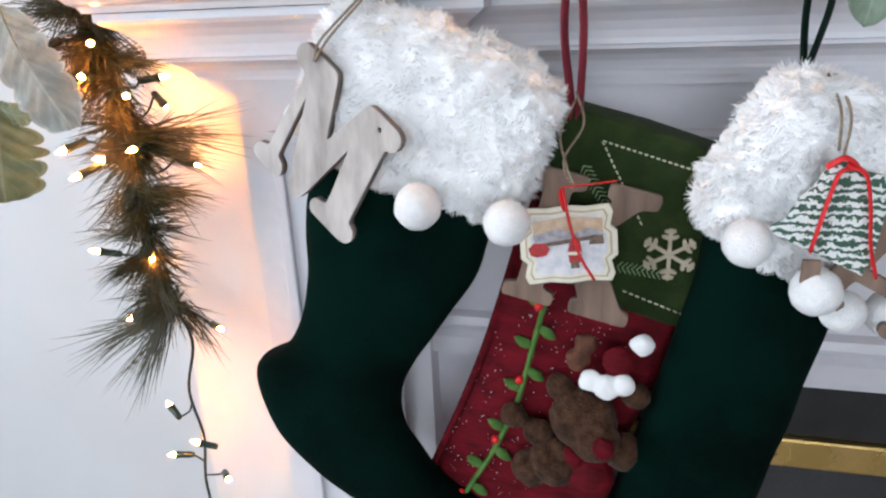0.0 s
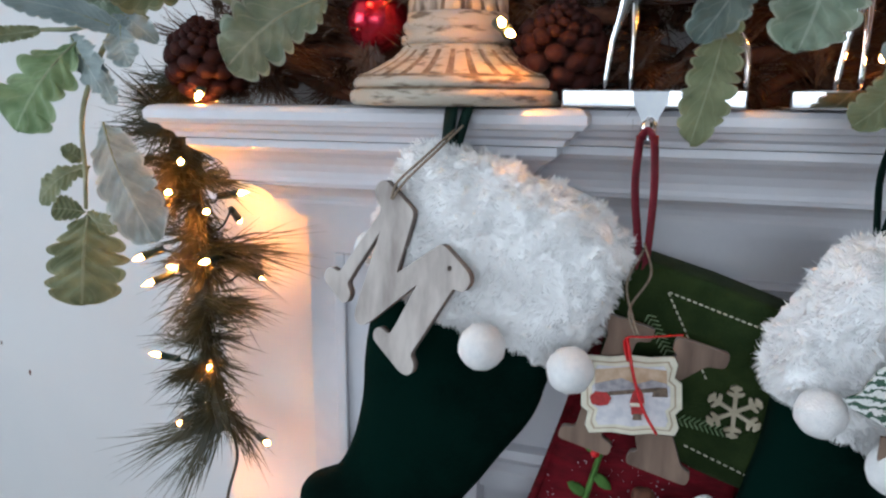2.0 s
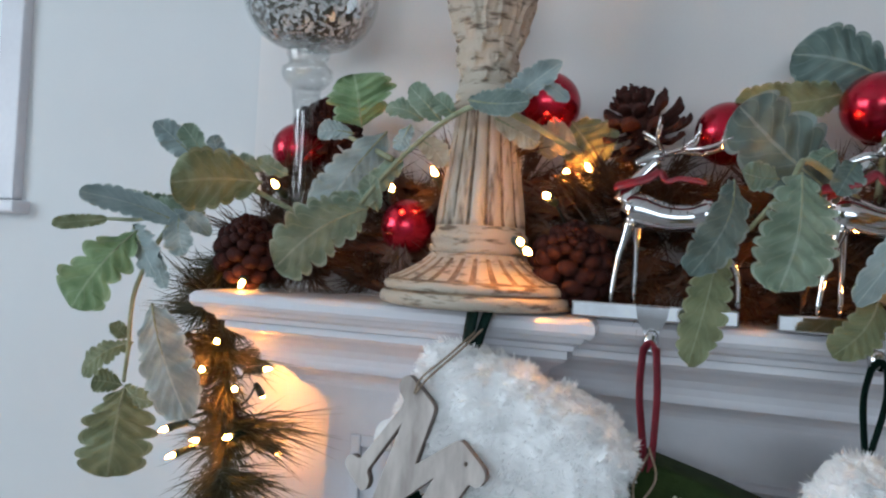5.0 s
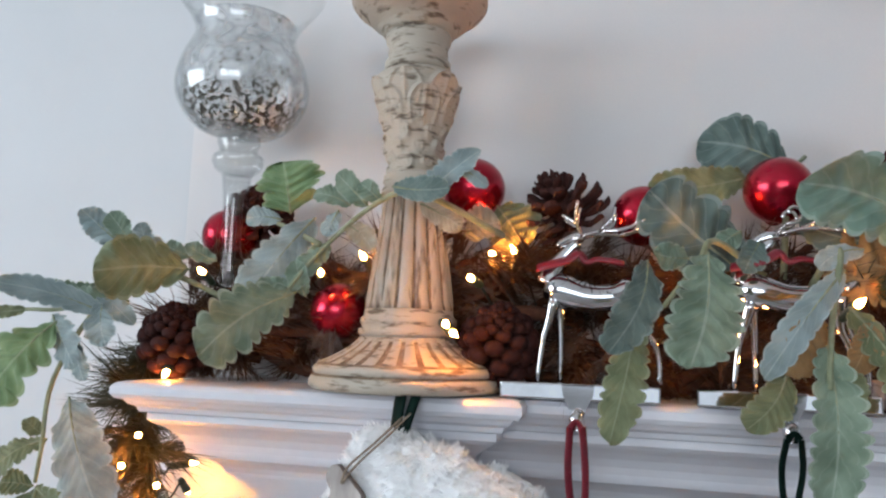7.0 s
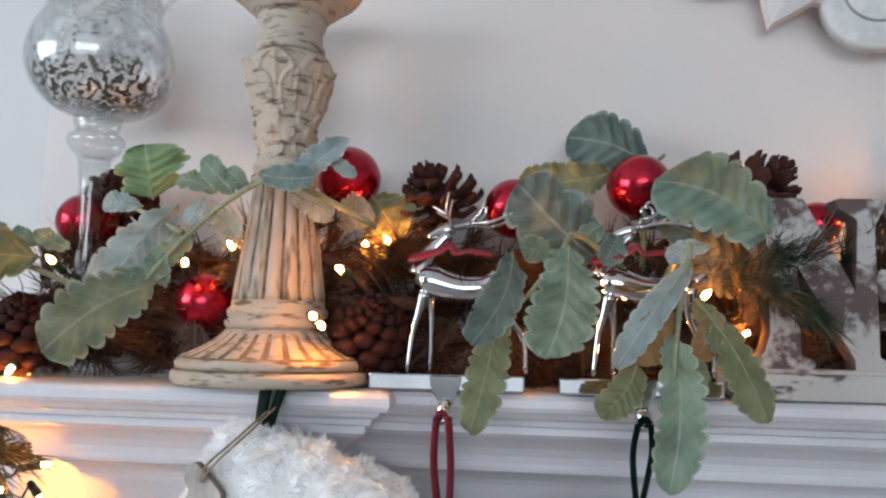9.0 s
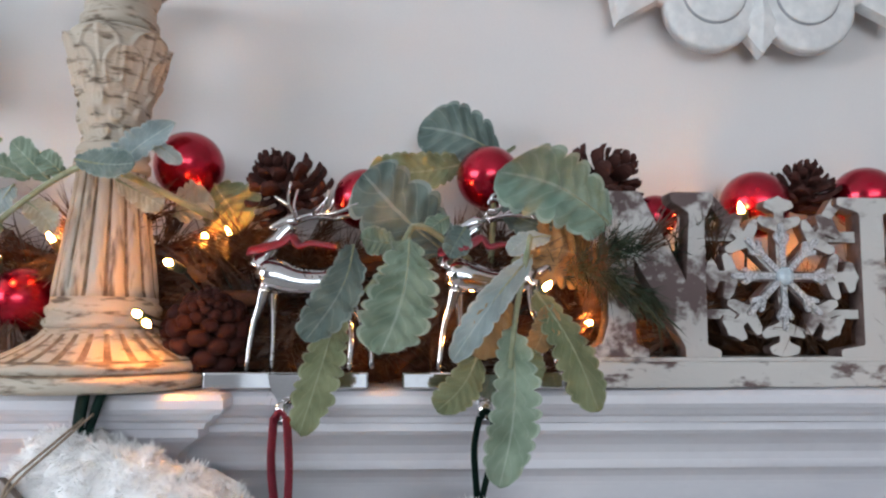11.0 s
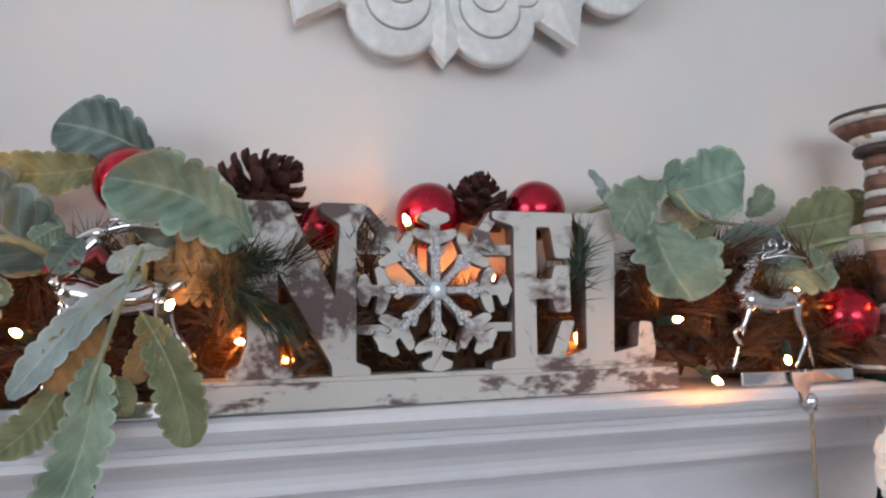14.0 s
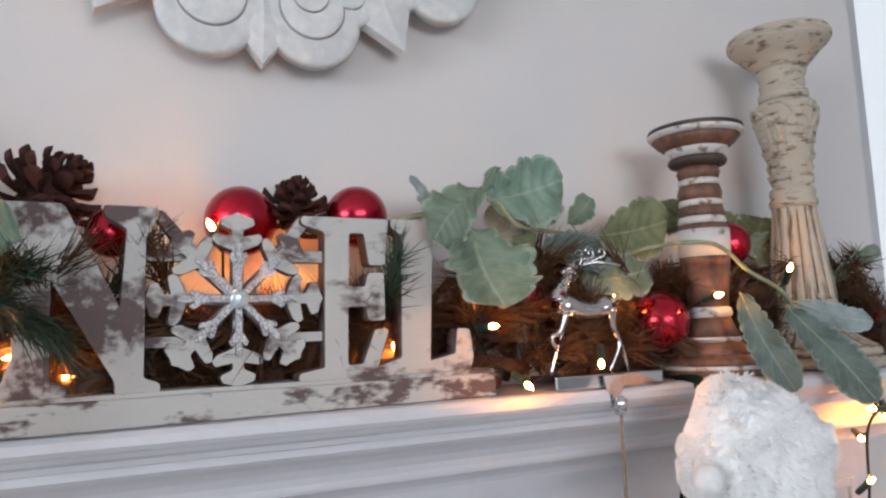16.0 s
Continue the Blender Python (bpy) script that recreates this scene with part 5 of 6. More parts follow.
def stocking_holder(x, y, curled, label, turn=0, small=1.0, banner=True):
    ob = thing("stocking_holder", label, "stocking holder", (x, y, 1.3006), "silver reindeer stocking holders", turn=turn)
    bm = boxes((-0.0605, 0.0605, -0.022, 0.022, 0.0, 0.0125), bevel=0.0015)
    part("base", bm, CHROME, ob, smooth=False)
    bm = bmesh.new()
    rows = [(-0.0250, 0.0115, 0.012), (-0.0246, 0.004, 0.011), (-0.0240, -0.006, 0.006), (-0.0236, -0.018, 0.0035), (-0.030, -0.024, 0.003), (-0.038, -0.020, 0.003)]
    rings = []
    for yy, zz, w in rows:
        rings.append([bm.verts.new((s * w, yy + t * 0.0015, zz + t * 0.0004)) for s, t in ((-1, -1), (1, -1), (1, 1), (-1, 1))])
    for a, b in zip(rings, rings[1:]):
        for i in range(4):
            bm.faces.new((a[i], a[(i + 1) % 4], b[(i + 1) % 4], b[i]))
    bm.faces.new(rings[0]), bm.faces.new(rings[-1])
    hook = part("hook", bm, CHROME, ob, smooth=False)
    part("knob", ball(bmesh.new(), (0, -0.034, -0.014), 0.0058, 16, 10, (1, 0.8, 1.25)), CHROME, hook)
    d = part("deer_figure", deer_mesh(curled, not banner), CHROME, ob, "polished silver leaping reindeer")
    d.location, d.scale = (0.008 if banner else -0.011, 0, 0.0125), (small, small, small)
    if not banner:
        scarf = part("scarf", tube([(-0.040, 0, 0.081), (-0.031, -0.009, 0.086), (-0.024, 0, 0.091), (-0.031, 0.009, 0.087), (-0.039, 0.002, 0.082)], 0.0032, 8), ENAMEL, ob, "red enamel scarf")
        scarf.location, scarf.scale = d.location, d.scale
        return ob
    band = [(-0.041, -0.008, 0.089), (-0.030, -0.0120, 0.091), (-0.016, -0.0125, 0.095), (-0.008, -0.0125, 0.100), (-0.002, -0.0125, 0.093), (0.006, -0.0125, 0.095), (0.016, -0.0125, 0.094), (0.026, -0.011, 0.092)]
    rb = part("red_band", tube([tuple(q) for q in smooth_line(band, 4)], 0.0054, 8, flat=0.4), ENAMEL, ob, "red enamel banner")
    rb.location, rb.scale = (0.008, 0, 0.0125 + 0.002), (small, small, small)
    return ob


stocking_holder(-0.0385, 0.570, False, "silver reindeer stocking holder holding the red stocking", 0, 1.0)
stocking_holder(0.1075, 0.570, True, "silver reindeer stocking holder half hidden by drooping leaves", 0, 1.0)
stocking_holder(0.679, 0.580, True, "small silver reindeer stocking holder beside the sign", 0, 0.86, False)


# ---- letter outlines ----
LETTER_M = [(0.01, .90), (.01, .98), (.05, 1.03), (.35, 1.025), (.375, .975), (.485, .54), (.625, .93), (.655, 1.01), (.70, 1.025), (.93, 1.02), (.975, .98), (.975, .90), (.945, .86), (.895, .845), (.90, .24), (.905, .155), (.965, .14),
            (.99, .07), (.965, .01), (.90, -.015), (.60, -.01), (.572, .05), (.593, .112), (.69, .13), (.695, .22), (.665, .65), (.508, .08), (.465, -.02), (.402, -.036), (.364, .014), (.205, .73), (.182, .131),
            (.25, .105), (.268, .024), (.235, -.029), (.0, -.01), (-.022, .059), (.006, .118), (.087, .143), (.138, .79), (.123, .85), (.054, .86)]
HOLE_M = [(.80 + .022 * math.cos(k * 0.785), .93 + .026 * math.sin(k * 0.785)) for k in range(8)]
LETTER_K = [(0, 0), (.40, 0), (.40, .09), (.30, .11), (.30, .36), (.40, .46), (.60, .11), (.54, .09), (.54, 0), (1, 0), (1, .09), (.92, .11), (.58, .60), (.82, .88), (.94, .90), (.94, 1),
            (.56, 1), (.56, .91), (.62, .89), (.30, .54), (.30, .89), (.40, .91), (.40, 1), (0, 1), (0, .91), (.10, .89), (.10, .11), (0, .09)]
LETTER_A = [(0, 0), (.30, 0), (.30, .08), (.23, .10), (.29, .26), (.62, .26), (.67, .10), (.60, .08), (.60, 0), (1, 0), (1, .08), (.92, .10), (.62, 1), (.36, 1), (.08, .10), (0, .08)]
HOLE_A = [(.335, .36), (.46, .76), (.58, .36)]


def placed(outlines, o, u, v, thick, bevel=0.0012):
    """A letter of unit size set on the axes u (across) and v (up) from the corner o, facing -y."""
    bm = flat_shape([rounded(q, 0.03) for q in outlines], 1.0, 0.004)
    o, u, v = Vector(o), Vector(u) - Vector(o), Vector(v) - Vector(o)
    nrm = u.cross(v).normalized()
    for w in bm.verts:
        x, y, z = w.co
        w.co = o + u * x + v * y + nrm * thick * z
    return bm


def two_tone(bm, face_dir):
    """Fronts take the first material, edges the second."""
    for f in bm.faces:
        f.normal_update()
        f.material_index = 0 if abs(f.normal.dot(face_dir)) > 0.9 else 1
    return bm


def wooden_letter(name, outlines, o, u, v, face, label):
    bm = two_tone(placed(outlines, o, u, v, 0.006), (Vector(u) - Vector(o)).cross(Vector(v) - Vector(o)).normalized())
    c = Vector(o)
    ob = thing(name, label, "letter", tuple(c))
    bm.transform(Matrix.Translation(-c))
    part("letter_body", bm, [face, LETTER_EDGE], ob, smooth=False)
    return ob


def twine(ob, pts, r=0.0009, material=TWINE, name="twine_loop"):
    c = ob.matrix_world.translation
    bm = tube([tuple(Vector(q[:3]) - c) for q in smooth_line(pts, 6)], r, 6)
    return part(name, bm, material, ob)


m_letter = wooden_letter("wooden_letter", [LETTER_M, HOLE_M], (-0.2630, 0.5048, 1.1736), (-0.1873, 0.4822, 1.1107), (-0.2139, 0.4973, 1.2507), LETTER, "whitewashed wooden letter M hanging on the fur cuff")
twine(m_letter, [(-0.160, 0.512, 1.288), (-0.172, 0.494, 1.272), (-0.192, 0.488, 1.252), (-0.203, 0.488, 1.238)])
twine(m_letter, [(-0.166, 0.512, 1.285), (-0.182, 0.492, 1.266), (-0.199, 0.489, 1.250), (-0.204, 0.489, 1.238)])
k_letter = wooden_letter("wooden_letter", [LETTER_K], (-0.086, 0.517, 1.068), (0.003, 0.517, 1.046), (-0.060, 0.517, 1.164), LETTER_TAN, "tan wooden letter K hanging on the red stocking")
twine(k_letter, [(-0.036, 0.536, 1.21), (-0.030, 0.525, 1.19), (-0.042, 0.515, 1.168), (-0.036, 0.508, 1.15)])
twine(k_letter, [(-0.036, 0.536, 1.205), (-0.045, 0.52, 1.185), (-0.040, 0.512, 1.165), (-0.034, 0.505, 1.152)])
a_letter = wooden_letter("wooden_letter", [LETTER_A, HOLE_A], (0.106, 0.478, 1.098), (0.176, 0.470, 1.060), (0.128, 0.478, 1.180), LETTER_TAN, "tan wooden letter half hidden behind the tree tag")
twine(a_letter, [(0.112, 0.515, 1.222), (0.115, 0.490, 1.205), (0.113, 0.475, 1.185)])
twine(a_letter, [(0.116, 0.515, 1.222), (0.120, 0.488, 1.203), (0.116, 0.475, 1.182)])

TAG = [(-0.93, -0.80), (-0.86, -0.98), (-0.4, -0.94), (0, -1), (0.4, -0.94), (0.86, -0.98), (0.93, -0.80), (0.86, -0.45), (1.0, -0.30), (1.0, 0.30), (0.86, 0.45), (0.93, 0.80), (0.86, 0.98), (0.4, 0.94), (0, 1), (-0.4, 0.94), (-0.86, 0.98),
       (-0.93, 0.80), (-0.86, 0.45), (-1.0, 0.30), (-1.0, -0.30), (-0.86, -0.45)]
tag = thing("gift_tag", "cream wooden tag with a printed snowy scene", "gift tag", (-0.035, 0.503, 1.112))
tag.matrix_world = pose(-0.037, 0.503, 1.112, -8, -4, 6) @ Matrix.Scale(0.93, 4)
CREAM = mat("cream_card", (0.66, 0.62, 0.50), (0.76, 0.72, 0.60), 80, 0.7)
BROWN_LINE = mat("tan_border", (0.42, 0.33, 0.22), (0.5, 0.4, 0.28), 80, 0.7)
SNOW = mat("printed_snow", (0.55, 0.55, 0.60), (0.72, 0.70, 0.72), 160, 0.6)
SUNSET = mat("printed_sky", (0.50, 0.33, 0.20), (0.66, 0.50, 0.36), 120, 0.6)
HILLS = mat("printed_hills", (0.28, 0.27, 0.30), (0.45, 0.42, 0.45), 200, 0.6)
PRINT_RED = mat("printed_red", (0.30, 0.012, 0.012), (0.48, 0.03, 0.03), 260, 0.6)
DARKPRINT = mat("printed_dark", (0.10, 0.07, 0.05), (0.2, 0.14, 0.1), 200, 0.7)


def tag_layer(scale, depth, y, material, name, outline=TAG, shift=(0, 0)):
    bm = flat_shape([[(x * 0.0345 * scale + shift[0], z * 0.0285 * scale + shift[1]) for x, z in outline]], depth, depth * 0.2)
    bm.transform(Matrix.Translation((0, y, 0)) @ Matrix.Rotation(math.pi / 2, 4, "X"))
    return part(name, bm, material, tag, smooth=False)


BOXY = [(-1, -1), (1, -1), (1, 1), (-1, 1)]
tag_layer(1.0, 0.004, 0.0, CREAM, "plaque")
tag_layer(0.90, 0.0008, -0.0022, BROWN_LINE, "border")
tag_layer(0.86, 0.0010, -0.0025, CREAM, "inner_border")
tag_layer(0.78, 0.0010, -0.0031, SNOW, "snow_field")
tag_layer(0.6, 0.0008, -0.0036, SUNSET, "sky_band", [(-1.2, 0.4), (1.2, 0.45), (1.2, 1.1), (0, 1.25), (-1.2, 1.1)])
tag_layer(0.6, 0.0008, -0.0040, HILLS, "hill_band", [(-1.2, 0.15), (1.2, 0.2), (1.2, 0.55), (0.7, 0.7), (0.2, 0.5), (-0.3, 0.75), (-1.2, 0.5)])
tag_layer(0.6, 0.0008, -0.0044, DARKPRINT, "dark_bar", [(-0.9, 0.0), (1.0, 0.25), (1.0, 0.4), (-0.9, 0.15)])
tag_layer(0.19, 0.0010, -0.0046, PRINT_RED, "red_shape", [(-1, -0.7), (-0.3, -1.0), (0.7, -0.8), (1.1, 0.1), (0.6, 0.8), (-0.6, 0.9), (-1.2, 0.2)], (-0.021, -0.002))
tag_layer(0.15, 0.0010, -0.0050, PRINT_RED, "red_shape", [(-0.7, -2.3), (0.7, -2.3), (1.0, -0.4), (0.8, 1.2), (0.2, 2.4), (-0.5, 1.4), (-0.9, -0.2)], (0.004, -0.003))
tag_layer(0.15, 0.0008, -0.0055, CREAM, "pale_band", [(-0.8, -0.9), (0.9, -0.9), (0.9, -0.4), (-0.9, -0.4)], (0.004, -0.003))
tag_layer(0.15, 0.0008, -0.0055, DARKPRINT, "dark_shape", [(-0.6, -3.2), (0.6, -3.2), (0.5, -2.2), (-0.5, -2.2)], (0.004, -0.003))
tag_layer(0.15, 0.0008, -0.0050, DARKPRINT, "dark_shape", [(-1, -0.6), (1, -0.6), (0.9, 0.9), (-0.8, 0.7)], (0.020, 0.003))
ribbon_bm = tube([tuple(q) for q in smooth_line([(-0.001, -0.004, 0.026), (-0.003, -0.006, 0.034), (-0.002, -0.008, 0.043), (0.012, -0.010, 0.044), (0.036, -0.006, 0.045)], 5)], 0.0022, 6, flat=0.3)
tube([tuple(q) for q in smooth_line([(-0.002, -0.008, 0.043), (0.002, -0.009, 0.015), (0.008, -0.009, -0.008), (0.017, -0.008, -0.026)], 5)], 0.0011, 6, ribbon_bm)
part("red_ribbon_tie", ribbon_bm, BRIGHT_RED, tag, "narrow red satin ribbon")

TREE_PRINT = bpy.data.materials.new("snowy_tree_print")
TREE_PRINT.use_nodes = True
n, l = TREE_PRINT.node_tree.nodes, TREE_PRINT.node_tree.links
tc, wv, rp = n.new("ShaderNodeTexCoord"), n.new("ShaderNodeTexWave"), n.new("ShaderNodeValToRGB")
wv.bands_direction = "Z"
wv.inputs["Scale"].default_value, wv.inputs["Distortion"].default_value, wv.inputs["Detail"].default_value, wv.inputs["Detail Scale"].default_value = 62, 6.5, 3, 4
rp.color_ramp.elements[0].position, rp.color_ramp.elements[1].position = 0.45, 0.62
rp.color_ramp.elements[0].color, rp.color_ramp.elements[1].color = (0.03, 0.09, 0.055, 1), (0.72, 0.74, 0.73, 1)
l.new(tc.outputs["Object"], wv.inputs["Vector"])
l.new(wv.outputs[0], rp.inputs[0])
l.new(rp.outputs[0], n["Principled BSDF"].inputs["Base Color"])
n["Principled BSDF"].inputs["Roughness"].default_value = 0.6
tree = thing("tree_tag", "wooden tree-shaped tag painted as a snowy fir", "gift tag", (0.112, 0.464, 1.145))
bm = flat_shape([[(x - 0.112, z - 1.145) for x, z in ((0.108, 1.182), (0.100, 1.165), (0.094, 1.160), (0.088, 1.147), (0.080, 1.142), (0.084, 1.138), (0.106, 1.128), (0.131, 1.116), (0.135, 1.128), (0.137, 1.150), (0.140, 1.172), (0.124, 1.176), (0.116, 1.183))]], 0.0035, 0.0006)
bm.transform(Matrix.Rotation(math.pi / 2, 4, "X"))
part("tree_board", bm, TREE_PRINT, tree, smooth=False)
part("trunk", boxes((-0.012, -0.002, -0.001, 0.002, -0.042, -0.022), bevel=0.0006), LETTER_TAN, tree, smooth=False)
rb = tube([tuple(q) for q in smooth_line([(-0.008, -0.004, 0.034), (0.0, -0.007, 0.040), (0.008, -0.004, 0.034), (0.0, -0.004, 0.032), (-0.004, -0.005, 0.02), (-0.010, -0.004, -0.016)], 5)], 0.0019, 6, flat=0.35)
tube([tuple(q) for q in smooth_line([(0.002, -0.004, 0.036), (0.012, -0.005, 0.030), (0.017, -0.005, 0.01), (0.020, -0.005, -0.01), (0.026, -0.004, -0.03)], 5)], 0.0018, 6, rb, 0.35)
part("red_ribbon_tie", rb, BRIGHT_RED, tree, "narrow red satin ribbon")



# ---- the letters sign ----
sign = thing("letters_sign", "chipped white wooden sign spelling NOEL with a snowflake O", "sign", (0.180, 0.552, 1.3006), turn=2.7)
part("plinth", boxes((-0.004, 0.386, 0.0, 0.042, 0.0, 0.0195), bevel=0.0015), PLINTH, sign, smooth=False)
part("plinth_cap", boxes((-0.0045, 0.3865, 0.003, 0.0425, 0.0195, 0.0228), bevel=0.0008), DISTRESSED, sign, smooth=False)
SY, CX, CZ = 0.016, 0.1705, 0.0865


def sign_piece(name, outlines, y, thick, materials, label="", cut=0.0022):
    """A flat cut-out of the sign, standing in x and z with its middle at depth y."""
    bm = flat_shape([rounded(q, cut) for q in outlines], thick, 0.0007)
    bm.transform(Matrix.Translation((0, y, 0)) @ Matrix.Rotation(math.pi / 2, 4, "X"))
    part(name, two_tone(bm, Vector((0, 1, 0))), materials, sign, label, smooth=False)


SIGN_N = [(0.013, 0.022), (0.058, 0.022), (0.058, 0.029), (0.048, 0.033), (0.047, 0.103), (0.088, 0.031), (0.088, 0.022), (0.116, 0.022), (0.116, 0.028), (0.105, 0.032), (0.106, 0.132),
          (0.114, 0.146), (0.114, 0.1525), (0.079, 0.1525), (0.080, 0.146), (0.0945, 0.137), (0.0905, 0.080), (0.054, 0.1525), (0.013, 0.1525), (0.013, 0.145), (0.026, 0.138), (0.027, 0.050),
          (0.022, 0.034), (0.013, 0.029)]
SIGN_E = [(0.216, 0.022), (0.277, 0.022), (0.290, 0.060), (0.279, 0.060), (0.268, 0.0325), (0.2545, 0.0325), (0.2555, 0.0795), (0.271, 0.0795), (0.274, 0.068), (0.287, 0.068), (0.287, 0.106),
          (0.274, 0.106), (0.271, 0.0945), (0.2565, 0.0945), (0.2575, 0.139), (0.271, 0.139), (0.275, 0.113), (0.288, 0.113), (0.292, 0.1505), (0.219, 0.1505), (0.219, 0.145), (0.238, 0.139),
          (0.2365, 0.0315), (0.216, 0.028)]
SIGN_L = [(0.270, 0.022), (0.366, 0.022), (0.370, 0.034), (0.367, 0.0575), (0.3555, 0.0585), (0.353, 0.037), (0.328, 0.032), (0.334, 0.139), (0.341, 0.145), (0.341, 0.1515), (0.296, 0.1515),
          (0.296, 0.145), (0.3055, 0.139), (0.303, 0.036), (0.286, 0.031), (0.270, 0.028)]
sign_piece("letter", [SIGN_N], SY, 0.018, [WORN, SIGN_WOOD])
sign_piece("letter", [SIGN_E], SY, 0.018, [DISTRESSED, SIGN_WOOD])
sign_piece("letter", [SIGN_L], SY + 0.0025, 0.018, [DISTRESSED, SIGN_WOOD])
sign_piece("joining_strut", [[(0.110, 0.1515), (0.118, 0.1515), (0.142, 0.124), (0.142, 0.1155), (0.104, 0.1155), (0.104, 0.1235), (0.130, 0.1235)]], SY + 0.003, 0.010, [DISTRESSED, SIGN_WOOD], cut=0.001)
sign_piece("joining_strut", [[(0.230, 0.1505), (0.219, 0.1505), (0.200, 0.124), (0.200, 0.1155), (0.240, 0.1155), (0.240, 0.1235), (0.209, 0.1235)]], SY + 0.003, 0.010, [DISTRESSED, SIGN_WOOD], cut=0.001)
for x0, x1, z in ((0.103, 0.140, 0.0565), (0.202, 0.240, 0.0565)):
    sign_piece("joining_strut", [[(x0, z - 0.0032), (x1, z - 0.0032), (x1, z + 0.0032), (x0, z + 0.0032)]], SY + 0.003, 0.010, [DISTRESSED, SIGN_WOOD], cut=0.001)


def flake(arms, arm, k=1.0, cx=CX, cz=CZ):
    pts = []
    for i in range(arms):
        a = math.pi / 2 + 2 * math.pi * i / arms
        c, s = math.cos(a), math.sin(a)
        for al, ac in arm + [(x, -y) for x, y in arm[-2::-1]]:
            pts.append((cx + k * (al * c - ac * s), cz + k * (al * s + ac * c)))
    return pts


ARM = [(0.0095, -0.0033), (0.037, -0.0033), (0.0415, -0.0150), (0.0455, -0.0185), (0.0490, -0.0165), (0.0465, -0.0036), (0.0525, -0.0036), (0.0565, -0.0125), (0.0610, -0.0110), (0.0630, -0.0035), (0.0655, 0.0)]
THIN = [(0.006, -0.0018), (0.024, -0.0018), (0.032, -0.0065), (0.0345, -0.0050), (0.030, -0.0018), (0.041, -0.0018), (0.043, 0.0)]
sign_piece("snowflake", [flake(8, ARM)], SY, 0.012, [DISTRESSED, SIGN_WOOD], cut=0.0014)
sign_piece("glitter_snowflake", [flake(8, THIN)], SY - 0.0080, 0.003, [GLITTER, GLITTER], "silver glitter snowflake", 0.0006)
part("gem", ball(bmesh.new(), (CX, SY - 0.0105, CZ), 0.0074, 16, 10, (1, 0.5, 1)), GEM, sign, "faceted crystal gem", smooth=False)


# ---- wall medallion ----
med = thing("wall_medallion", "round carved white wooden wall medallion with scroll petals", "wall decoration", (0.384, WY - 0.021, 1.920))
med.scale = (1.06, 0.62, 1.06)


def facing(bm, m):
    bm.transform(m @ Matrix.Rotation(math.pi / 2, 4, "X"))
    return bm


ring = lathe([(0.150, 0.0), (0.150, 0.012), (0.160, 0.016), (0.200, 0.016), (0.232, 0.012), (0.234, 0.0), (0.150, 0.0)], 72)
part("back_ring", facing(ring, Matrix()), MEDALLION, med)
for k in range(4):
    a = math.pi / 4 + k * math.pi / 2
    x, z = 0.19 * math.cos(a), 0.19 * math.sin(a)
    part("standoff_block", boxes((x - 0.018, x + 0.018, -0.002, 0.0325, z - 0.018, z + 0.018)), MEDALLION, med, smooth=False)


def scroll(r):
    """A shell of three rounded discs, each set further in."""
    bm = bmesh.new()
    # side walls of the inner discs take the painted shade grey
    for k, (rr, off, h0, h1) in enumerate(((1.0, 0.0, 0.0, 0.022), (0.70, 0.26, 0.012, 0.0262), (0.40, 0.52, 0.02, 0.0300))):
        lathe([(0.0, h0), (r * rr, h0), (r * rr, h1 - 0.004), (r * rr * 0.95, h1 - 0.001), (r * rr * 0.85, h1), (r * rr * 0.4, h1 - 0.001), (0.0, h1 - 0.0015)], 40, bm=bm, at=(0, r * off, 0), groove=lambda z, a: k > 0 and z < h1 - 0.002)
    return bm


BIG, SMALL = mesh_of(facing(scroll(0.0425), Matrix()), [MEDALLION, MEDALLION_SHADE], True, "scroll"), mesh_of(facing(scroll(0.027), Matrix()), [MEDALLION, MEDALLION_SHADE], True, "lobe")


def kite(w, up, down):
    bm = bmesh.new()
    vs = [bm.verts.new(p) for p in ((0, 0, -down), (w, 0, 0), (0, 0, up), (-w, 0, 0))]
    front = [bm.verts.new((x * 0.93, -0.018, z * 0.95)) for x, z in ((0, -down), (w, 0), (0, up), (-w, 0))]
    top = bm.verts.new((0, -0.029, up * 0.2))
    for i in range(4):
        j = (i + 1) % 4
        bm.faces.new((vs[i], vs[j], front[j], front[i]))
        bm.faces.new((front[i], front[j], top))
    return mesh_of(bm, MEDALLION, False, "kite")


TIP, POINT = kite(0.022, 0.05, 0.028), kite(0.036, 0.05, 0.050)
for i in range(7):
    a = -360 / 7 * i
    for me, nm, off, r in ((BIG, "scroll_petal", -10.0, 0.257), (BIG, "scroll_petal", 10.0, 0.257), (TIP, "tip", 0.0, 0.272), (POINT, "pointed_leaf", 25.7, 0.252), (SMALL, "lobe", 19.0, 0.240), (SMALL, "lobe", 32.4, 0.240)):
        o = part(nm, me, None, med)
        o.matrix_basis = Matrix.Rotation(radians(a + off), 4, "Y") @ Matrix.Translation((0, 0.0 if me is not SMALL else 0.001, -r))


